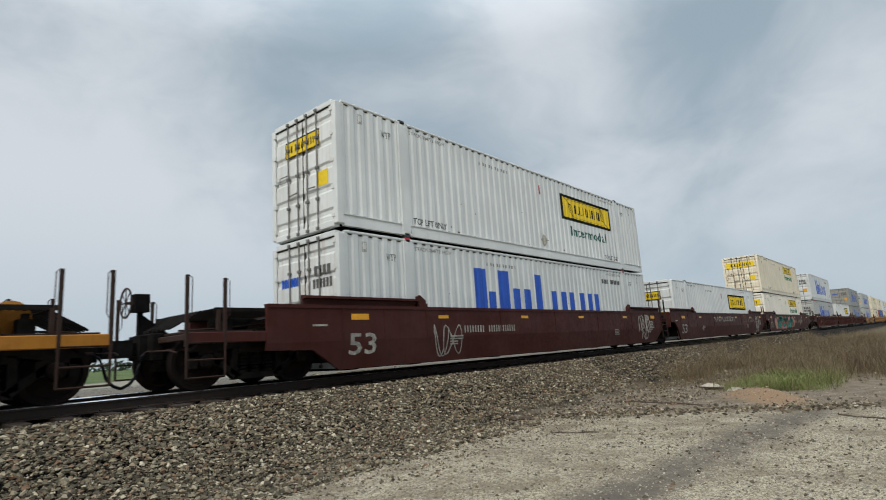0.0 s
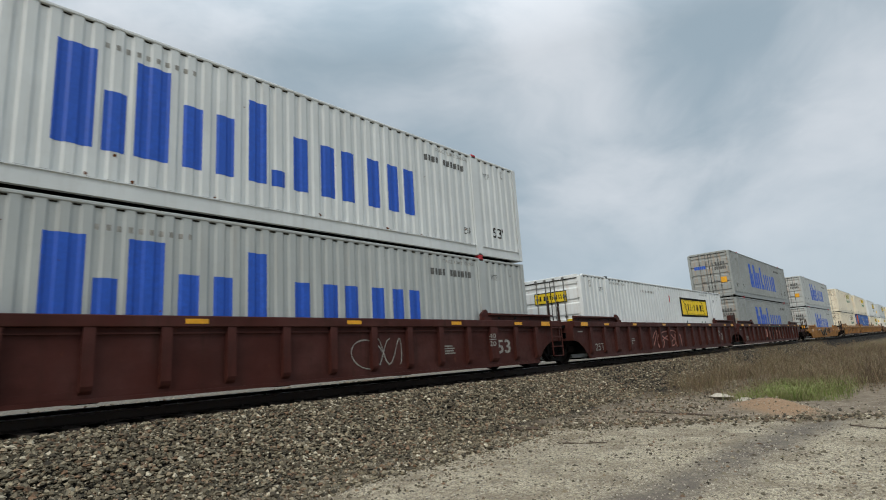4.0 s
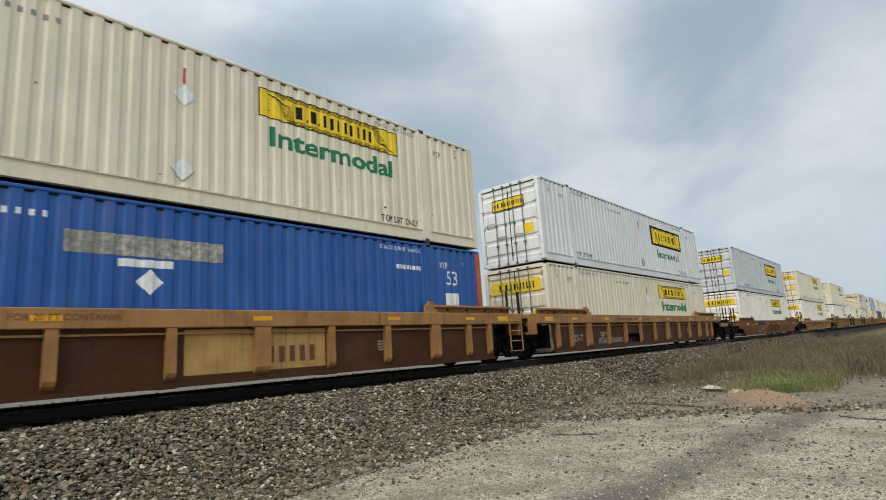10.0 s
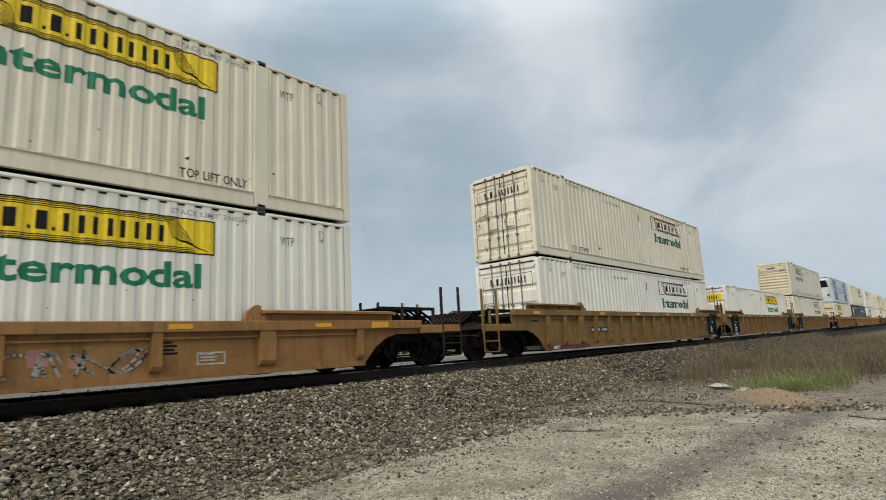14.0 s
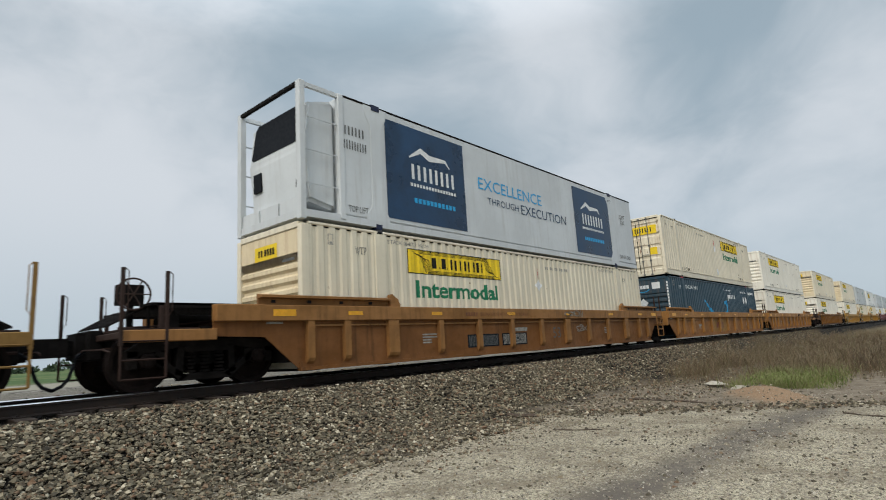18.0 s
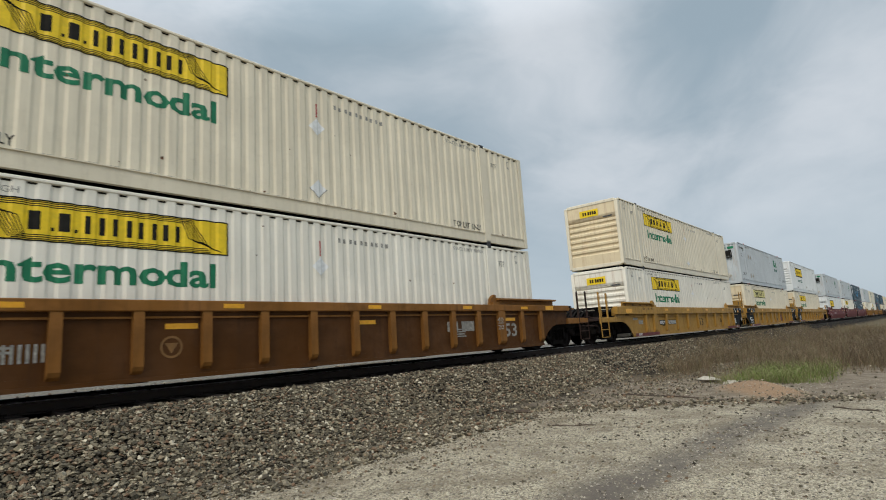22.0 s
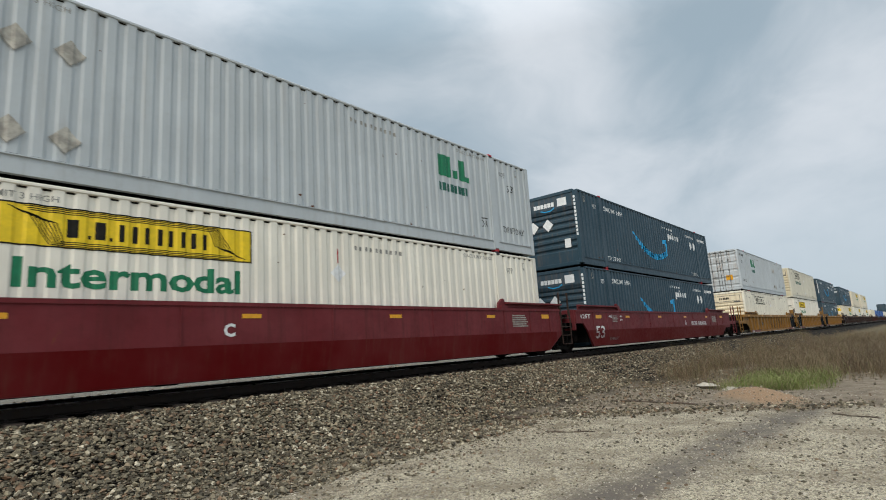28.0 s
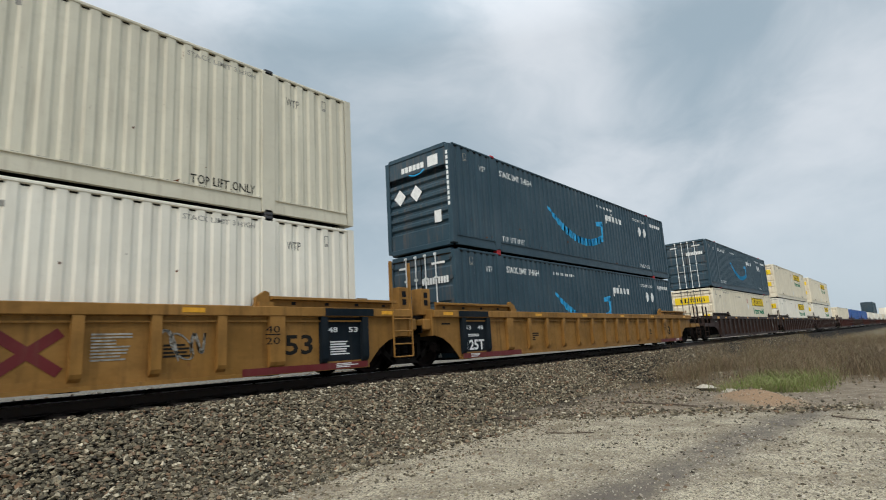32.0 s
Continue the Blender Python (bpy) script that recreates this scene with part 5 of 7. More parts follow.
# ---- ground, track and plants ----
def ground_height(x, y):
    u = abs(y - YC)
    crest, toe = -0.235, -1.05 if y < YC else -0.62
    k = min(1.0, max(0.0, (u - 1.62) / 1.95 if y < YC else (u - 11.5) / 5.0))
    k = k * k * (3 - 2 * k) * 0.35 + k * 0.65
    z = crest + (toe - crest) * k
    off = min(1.0, max(0.0, (u - 3.2) / 1.5))
    z += off * (0.05 * noise.noise((x * 0.23, y * 0.23, 3.1)) + 0.018 * noise.noise((x * 1.3, y * 1.3, 7.7)))
    z += 0.03 * (1 - off) * noise.noise((x * 0.9, y * 1.7, 1.3)) * (1 if u > 1.5 else 0.2)
    # a low heap of dug earth, and the ruts of the lane
    along, across = (x - 13.6) * 0.82 + (y - 2.95) * 0.57, (y - 2.95) * 0.82 - (x - 13.6) * 0.57
    z += 0.24 * math.exp(-(along / 1.05) ** 2 - (across / 0.55) ** 2)
    if x < 13:
        z -= 0.025 * math.exp(-((y - 2.5 + 0.1 * (x - 5.3)) / 0.35) ** 2) * off
    if x > 14 and y < 7:
        z += 0.12 * min(1, (x - 14) / 6) * noise.noise((x * 0.31, y * 0.4, 0.2))
    return z


def ground_material():
    m, t = material("trackside_ground")
    at = t.add("ShaderNodeNewGeometry")
    xyz = t.tree.nodes.new("ShaderNodeSeparateXYZ")
    t.tree.links.new(at, xyz.inputs[0])
    x, y = xyz.outputs[0], xyz.outputs[1]
    wob = t.math("MULTIPLY", t.math("SUBTRACT", t.noise(at, 0.8, 5.0, 0.6), 0.5), 2.2)
    yw, xw = t.math("ADD", y, wob), t.math("ADD", x, wob)
    cell = t.tree.nodes.new("ShaderNodeTexVoronoi")
    cell.inputs["Scale"].default_value = 26.0
    t.tree.links.new(at, cell.inputs["Vector"])
    grit = t.tree.nodes.new("ShaderNodeTexVoronoi")
    grit.inputs["Scale"].default_value = 70.0
    t.tree.links.new(at, grit.inputs["Vector"])
    fine, mid = t.noise(at, 45.0, 4.0, 0.7), t.noise(at, 3.0, 5.0, 0.65)
    one = t.tree.nodes.new("ShaderNodeSeparateXYZ")
    t.tree.links.new(cell.outputs["Color"], one.inputs[0])
    two = t.tree.nodes.new("ShaderNodeSeparateXYZ")
    t.tree.links.new(grit.outputs["Color"], two.inputs[0])
    stone = t.mix(t.ramp(one.outputs[0], 0.0, 1.0, smooth=False), (0.020, 0.017, 0.013), (0.10, 0.085, 0.066))
    # shade between the stones is painted in as near-black
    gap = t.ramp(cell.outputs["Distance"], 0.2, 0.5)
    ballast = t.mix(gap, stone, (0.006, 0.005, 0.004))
    pale = t.mix(t.ramp(two.outputs[0], 0.0, 1.0, smooth=False), (0.15, 0.125, 0.085), (0.58, 0.515, 0.385))
    pale = t.mix(t.ramp(t.noise(at, 1.1, 6.0, 0.7), 0.42, 0.66, 0.0, 0.8), pale, (0.185, 0.150, 0.105))
    pale = t.mix(t.ramp(t.noise(at, 14.0, 4.0, 0.7), 0.5, 0.66, 0.0, 0.7), pale, (0.12, 0.10, 0.08))
    dirt = t.mix(t.ramp(mid, 0.3, 0.7), (0.13, 0.10, 0.072), (0.25, 0.205, 0.15))
    dirt = t.mix(t.ramp(fine, 0.5, 0.75, 0.0, 0.5), dirt, (0.28, 0.25, 0.2))
    field = t.mix(t.ramp(t.noise(at, 0.05, 4.0, 0.6), 0.35, 0.65), (0.055, 0.10, 0.035), (0.13, 0.15, 0.06))
    verge = t.mix(t.ramp(t.noise(t.stretch(at, 3.0, 0.5, 1.0), 2.4, 6.0, 0.75), 0.42, 0.60), (0.26, 0.235, 0.20), (0.035, 0.03, 0.025))
    field = t.mix(t.ramp(y, 50.0, 56.0), verge, field)
    # the lane, with its far edge and a darker wheel track
    lane = t.ramp(t.math("ADD", t.math("MULTIPLY", xw, 4.6), t.math("MULTIPLY", y, 2.6)), 57.5, 62.5, 1.0, 0.0)
    lane = t.math("MULTIPLY", lane, t.ramp(yw, 5.4, 7.3, 1.0, 0.0))
    rut = t.math("MULTIPLY", t.ramp(t.math("ABSOLUTE", t.math("SUBTRACT", t.math("ADD", t.math("ADD", y, t.math("MULTIPLY", x, 0.1)), t.math("MULTIPLY", wob, 0.25)), 3.0)), 0.10, 0.58, 0.9, 0.0), t.ramp(mid, 0.25, 0.6, 0.5, 1.0))
    pale = t.mix(rut, pale, (0.120, 0.102, 0.086))
    hx, hy = t.math("SUBTRACT", t.math("ADD", x, t.math("MULTIPLY", wob, 0.3)), 13.5), t.math("SUBTRACT", y, 2.9)
    along = t.math("ADD", t.math("MULTIPLY", hx, 0.82), t.math("MULTIPLY", hy, 0.57))
    across = t.math("SUBTRACT", t.math("MULTIPLY", hy, 0.82), t.math("MULTIPLY", hx, 0.57))
    earth = t.ramp(t.math("ADD", t.math("POWER", t.math("DIVIDE", along, 1.5), 2.0), t.math("POWER", t.math("DIVIDE", across, 0.75), 2.0)), 0.35, 1.15, 0.9, 0.0)
    base = t.mix(lane, dirt, pale)
    base = t.mix(earth, base, t.mix(t.ramp(fine, 0.35, 0.7), (0.24, 0.148, 0.085), (0.36, 0.245, 0.155)))
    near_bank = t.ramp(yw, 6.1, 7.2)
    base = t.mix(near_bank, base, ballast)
    # oil stain and the train's shade, both painted dark along the track
    oil_and_shade = t.ramp(t.math("ABSOLUTE", t.math("SUBTRACT", y, YC)), 1.45, 2.1, 0.88, 0.0)
    base = t.mix(oil_and_shade, base, (0.022, 0.019, 0.017))
    base = t.mix(t.ramp(yw, 12.2, 13.6, 0.0, 0.5), base, t.mix(t.ramp(two.outputs[0], 0.0, 1.0, smooth=False), (0.10, 0.088, 0.07), (0.46, 0.42, 0.35)))
    past = t.ramp(yw, 22.0, 25.0)
    base = t.mix(past, base, field)
    road = t.math("MULTIPLY", t.ramp(y, 36.0, 38.0), t.ramp(y, 50.0, 52.0, 1.0, 0.0))
    base = t.mix(road, base, (0.27, 0.25, 0.20))
    verge_soil = t.math("MULTIPLY", t.ramp(t.math("ADD", xw, t.math("MULTIPLY", y, 0.4)), 17.5, 20.5), t.ramp(yw, 6.0, 7.5, 1.0, 0.0))
    base = t.mix(t.math("MULTIPLY", verge_soil, 0.8), base, t.mix(t.ramp(mid, 0.35, 0.65), (0.075, 0.056, 0.036), (0.125, 0.098, 0.064)))
    wild = t.math("MULTIPLY", t.ramp(x, 40.0, 70.0), t.ramp(y, 6.0, 7.5, 1.0, 0.0))
    base = t.mix(wild, base, t.mix(t.ramp(mid, 0.35, 0.65), (0.11, 0.085, 0.055), (0.15, 0.13, 0.08)))
    relief = t.math("ADD", t.math("MULTIPLY", cell.outputs["Distance"], -1.0), t.math("ADD", t.math("MULTIPLY", grit.outputs["Distance"], -0.4), t.math("MULTIPLY", fine, 0.4)))
    finish(t, base, 0.95, relief, 0.0, 0.7, 0.03, 0.15)
    return m


def graded(marks):
    """Grid lines: (end, step) pairs after a start."""
    out = [marks[0]]
    for end, step in marks[1:]:
        n = max(1, round((end - out[-1]) / step))
        out += list(np.linspace(out[-1], end, n + 1)[1:])
    return out


def build_ground():
    xs = graded([-2500.0, (-300, 500), (-40, 26), (-4, 3), (0, 0.5), (16, 0.12), (30, 0.3), (70, 1.0), (200, 5), (600, 40), (3000, 400)])
    ys = graded([-2500.0, (-300, 500), (-30, 30), (-2, 2), (0, 0.4), (8.9, 0.11), (11.2, 0.3), (14.5, 0.25), (30, 0.8), (100, 10), (600, 60), (3000, 400)])
    verts = [(x, y, ground_height(x, y)) for y in ys for x in xs]
    n = len(xs)
    faces = [(j * n + i, j * n + i + 1, (j + 1) * n + i + 1, (j + 1) * n + i) for j in range(len(ys) - 1) for i in range(n - 1)]
    me = bpy.data.meshes.new("ground")
    me.from_pydata(verts, [], faces)
    me.polygons.foreach_set("use_smooth", [True] * len(faces))
    me.materials.append(ground_material())
    return tagged(new("ground", me), "flat gravel and dirt ground beside the railway", "ground", kind="structure")


def island_material(name, colours, rough=0.9, whole=False):
    """Pieces of one mesh, each with a colour of its own."""
    m, t = material(name)
    pick = t.add("ShaderNodeObjectInfo", out=5) if whole else t.add("ShaderNodeNewGeometry", out=8)
    ramp = t.tree.nodes.new("ShaderNodeValToRGB")
    el = ramp.color_ramp.elements
    while len(el) < len(colours):
        el.new(0.5)
    for i, c in enumerate(colours):
        el[i].position = i / (len(colours) - 1)
        el[i].color = (*c, 1)
    t.tree.links.new(pick, ramp.inputs[0])
    at = t.add("ShaderNodeTexCoord", out=3)
    grain = t.noise(at, 60.0, 3.0, 0.6)
    c = t.mix(t.ramp(grain, 0.35, 0.7, 0.0, 0.35), ramp.outputs[0], (0.06, 0.05, 0.045))
    finish(t, c, rough, grain, 0.0, 0.3, 0.004, 0.2)
    return m


STONE_TONES = ((0.028, 0.024, 0.016), (0.145, 0.125, 0.085), (0.052, 0.041, 0.027), (0.262, 0.224, 0.151), (0.075, 0.065, 0.044), (0.198, 0.121, 0.074), (0.315, 0.272, 0.186), (0.047, 0.041, 0.031), (0.174, 0.146, 0.098), (0.557, 0.494, 0.370))


def scatter(rnd, places, lo, hi, heap=0.0):
    """Broken stones as one mesh: (x, y) places, sizes from lo to hi."""
    p = np.array([(x, y, ground_height(x, y)) for x, y in places])
    n = len(p)
    base = np.array([(1, 0, 0), (0, 1, 0), (-1, 0, 0), (0, -1, 0), (0.25, 0.2, 0.8), (-0.2, -0.25, 0.75), (0, 0, -0.8)], float)
    tri = np.array([(0, 1, 4), (1, 2, 4), (2, 5, 4), (2, 3, 5), (3, 0, 5), (0, 4, 5), (1, 0, 6), (2, 1, 6), (3, 2, 6), (0, 3, 6)])
    v = base[None] * (1 + rnd.uniform(-0.35, 0.35, (n, 7, 3)))
    v *= (lo + (hi - lo) * rnd.random((n, 1, 1)) ** 1.8) * np.stack([np.ones((n, 1)), rnd.uniform(0.6, 1, (n, 1)), rnd.uniform(0.5, 0.9, (n, 1))], 2)
    a, b = rnd.uniform(0, 6.283, n), rnd.uniform(-0.6, 0.6, n)
    ca, sa, cb, sb = np.cos(a)[:, None], np.sin(a)[:, None], np.cos(b)[:, None], np.sin(b)[:, None]
    y, z = v[:, :, 1] * cb - v[:, :, 2] * sb, v[:, :, 1] * sb + v[:, :, 2] * cb
    x = v[:, :, 0]
    v = np.stack([x * ca - y * sa, x * sa + y * ca, z], 2) + p[:, None]
    v[:, :, 2] += (hi - lo) * 0.15 + heap * rnd.random((n, 1)) ** 2
    f = (tri[None] + 7 * np.arange(n)[:, None, None]).reshape(-1, 3)
    return v.reshape(-1, 3), f


def mesh_object(name, v, f, mat):
    me = bpy.data.meshes.new(name)
    me.vertices.add(len(v)), me.loops.add(f.size), me.polygons.add(len(f))
    me.vertices.foreach_set("co", np.asarray(v, np.float32).ravel())
    me.loops.foreach_set("vertex_index", f.ravel().astype(np.int32))
    me.polygons.foreach_set("loop_start", np.arange(0, f.size, f.shape[1], dtype=np.int32))
    me.update(calc_edges=True)
    me.shade_flat()
    me.materials.append(mat)
    return new(name, me)


def build_stones():
    rnd = np.random.default_rng(4)
    mat = island_material("crushed_rock", STONE_TONES)
    spots = []
    for x0, x1, y0, y1, n in ((0.2, 8, 6.6, 8.6, 22000), (8, 16, 6.7, 8.6, 14000), (16, 30, 6.9, 8.9, 10000), (30, 60, 7.2, 8.9, 5000), (0.2, 16, 11.2, 16.5, 5000), (0.5, 9, 5.6, 6.7, 2500), (10, 22, 4.2, 7.0, 2200), (12, 30, 1.0, 5.0, 500)):
        spots += list(zip(rnd.uniform(x0, x1, n), rnd.uniform(y0, y1, n)))
    for i in range(1100):
        k, off = rnd.random(), rnd.normal(0, 0.20)
        spots.append((9.2 + 3.6 * k + off, 6.9 - 5.9 * k + off * 0.5 + rnd.normal(0, 0.15)))
    bed = mesh_object("ballast", *scatter(rnd, spots, 0.016, 0.054, 0.045), mat)
    tagged(bed, "crushed grey and brown track ballast on the bank", "ballast", kind="stuff")
    # stones coloured dark for oil and for the shade beside the train
    stained_shaded = island_material("stained_shaded_rock", ((0.012, 0.009, 0.007), (0.035, 0.025, 0.018), (0.020, 0.016, 0.012), (0.06, 0.045, 0.033)))
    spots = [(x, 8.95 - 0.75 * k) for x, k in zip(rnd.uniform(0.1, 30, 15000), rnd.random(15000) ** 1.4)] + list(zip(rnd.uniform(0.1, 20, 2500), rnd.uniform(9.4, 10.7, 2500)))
    tagged(mesh_object("stained_ballast", *scatter(rnd, spots, 0.018, 0.05), stained_shaded), "ballast along the ties, darkened for oil and painted shade", "ballast", kind="stuff")
    single = island_material("loose_rock", STONE_TONES, whole=True)
    shapes = []
    for k in range(6):
        v, f = scatter(rnd, [(0.0, 0.0)], 0.03, 0.055)
        v[:, 2] -= v[:, 2].min()
        me = bpy.data.meshes.new("stone")
        me.from_pydata(v.tolist(), [], f.tolist())
        me.materials.append(single)
        shapes.append(me)
    for i in range(300):
        x, y = rnd.uniform(1.4, 7.0), rnd.uniform(6.5, 8.4)
        s = new("stone", shapes[i % 6])
        s.parent = bed
        s.matrix_basis = pose(x, y, ground_height(x, y) - 0.005, 0, 0, rnd.uniform(0, 360))
    grit = island_material("lane_gravel", ((0.18, 0.15, 0.11), (0.40, 0.36, 0.285), (0.07, 0.06, 0.048), (0.54, 0.49, 0.40), (0.26, 0.22, 0.165)))
    spots = list(zip(rnd.uniform(2.5, 9, 15000), rnd.uniform(0.0, 7.0, 15000))) + list(zip(rnd.uniform(9, 16, 7000), rnd.uniform(-1, 7.2, 7000)))
    tagged(mesh_object("loose_gravel", *scatter(rnd, spots, 0.006, 0.020), grit), "pale loose gravel on the lane", "gravel", kind="stuff")
    spots = list(zip(rnd.uniform(2.5, 9, 1300), rnd.uniform(0.0, 6.6, 1300))) + list(zip(rnd.uniform(8, 14, 1200), rnd.uniform(0, 6.8, 1200))) + list(zip(rnd.uniform(2.5, 10, 2400), 6.6 - 1.8 * rnd.random(2400) ** 2))
    tagged(mesh_object("coarse_gravel", *scatter(rnd, spots, 0.010, 0.034), mat), "coarse brown and grey stones on the lane", "gravel", kind="stuff")
    flat = plain("pale_limestone", (0.40, 0.36, 0.29), 0.9, 0.25, 9.0)
    for x, y, r in ((15.75, 4.52, 0.30), (15.45, 3.88, 0.30)):
        v, f = scatter(rnd, [(0.0, 0.0)], r, r + 0.01)
        v[:, 2] = (v[:, 2] - v[:, 2].min()) * 0.5
        me = bpy.data.meshes.new("rock")
        me.from_pydata(v.tolist(), [], f.tolist())
        me.materials.append(flat)
        ob = tagged(new("rock", me), "pale flat limestone rock lying on dirt", "rock", "rocks")
        ob.location = (x, y, ground_height(x, y) - 0.02)
    wood = plain("grey_weathered_wood", (0.085, 0.062, 0.045), 0.9, 0.4, 18.0)
    for x0, y0, x1, y1, r in ((12.55, 5.75, 12.22, 3.75, 0.020), (9.22, 6.6, 9.42, 6.1, 0.040), (8.2, 4.95, 8.5, 4.25, 0.012), (11.3, 1.35, 10.9, 0.7, 0.012), (7.5, 5.9, 7.7, 5.5, 0.01)):
        n = 5
        pts = [(x0 + (x1 - x0) * i / n, y0 + (y1 - y0) * i / n, ground_height(x0 + (x1 - x0) * i / n, y0 + (y1 - y0) * i / n) + r * 0.7 + 0.008 * math.sin(i * 2.1)) for i in range(n + 1)]
        me = bpy.data.meshes.new("stick")
        bm = rod(*pts, r=r, n=6)
        bm.to_mesh(me), bm.free()
        me.materials.append(wood)
        tagged(new("stick", me), "grey weathered stick lying on gravel", "stick", "sticks")


def build_track():
    steel = plain("rail_steel_side", (0.030, 0.019, 0.014), 0.75, 0.4, 9.0)
    shine = plain("polished_rail_head", (0.85, 0.85, 0.85), 0.32, 0.05, 3.0, 0.95)
    track = tagged(new("track"), "steel rails on dark wooden ties in ballast", "railway track", kind="structure")
    for s in (-1, 1):
        y = YC + s * 0.755
        bm = bmesh.new()
        sweep(bm, [(y - 0.07, -0.172), (y + 0.07, -0.172), (y + 0.07, -0.160), (y + 0.012, -0.14), (y + 0.010, -0.045), (y + 0.036, -0.040), (y + 0.036, -0.014), (y - 0.036, -0.014), (y - 0.036, -0.040), (y - 0.010, -0.045), (y - 0.012, -0.14), (y - 0.07, -0.160)], -400, 1600)
        rail = part("rail", bm, steel, track)
        bm = bmesh.new()
        sweep(bm, [(y - 0.0364, -0.0145), (y - 0.0310, -0.006), (y - 0.018, -0.001), (y + 0.018, -0.001), (y + 0.0310, -0.006), (y + 0.0364, -0.0145)], -400, 1600)
        part("rail_head", bm, shine, rail, "polished running surface")
    tie = paint("creosoted_wood", (0.05, 0.036, 0.028), 0.85, 0.5)
    rnd = random.Random(9)
    me = kept("tie", tie, lambda: soft_box(-0.115, 0.115, -1.30, 1.30, -0.33, -0.172, 0.01))
    for i in range(150):
        o = part("tie", me, tie, track)
        o.matrix_basis = pose(-8 + i * 0.52, YC + rnd.uniform(-0.04, 0.04), rnd.uniform(-0.006, 0.0), 0, 0, rnd.uniform(-1.2, 1.2))
    plate = kept("tie_plate", steel, lambda: boxes((-0.09, 0.09, -0.17, 0.17, -0.176, -0.158), (-0.05, -0.02, -0.13, -0.09, -0.158, -0.135), (0.02, 0.05, 0.09, 0.13, -0.158, -0.135)))
    for i in range(70):
        o = part("tie_plate", plate, steel, track)
        o.location = (-8 + i * 0.52, YC - 0.755, 0)


def blades(rnd, spots, lo, hi, width, lean):
    """Grass blades: bent three-sided strips, as one mesh."""
    n = len(spots)
    p = np.array([(x, y, ground_height(x, y) - 0.01) for x, y in spots])
    h = lo + (hi - lo) * rnd.random(n) ** 1.7
    a, b = rnd.uniform(0, 6.283, n), rnd.uniform(0, 6.283, n)
    off = np.stack([np.cos(a), np.sin(a), 0 * a], 1) * (width * rnd.uniform(0.6, 1.4, n))[:, None]
    bend = np.stack([np.cos(b), np.sin(b), 0 * b], 1) * (h * rnd.uniform(0, lean, n))[:, None]
    up = np.stack([0 * h, 0 * h, h], 1)
    v = np.stack([p - off, p + off, p + up * 0.55 + bend * 0.35 - off * 0.7, p + up * 0.55 + bend * 0.35 + off * 0.7, p + up * (1 - 0.2 * lean) + bend - off * 0.15, p + up * (1 - 0.2 * lean) + bend + off * 0.15], 1)
    f = (np.array([(0, 1, 3, 2), (2, 3, 5, 4)])[None] + 6 * np.arange(n)[:, None, None]).reshape(-1, 4)
    return v.reshape(-1, 3), f


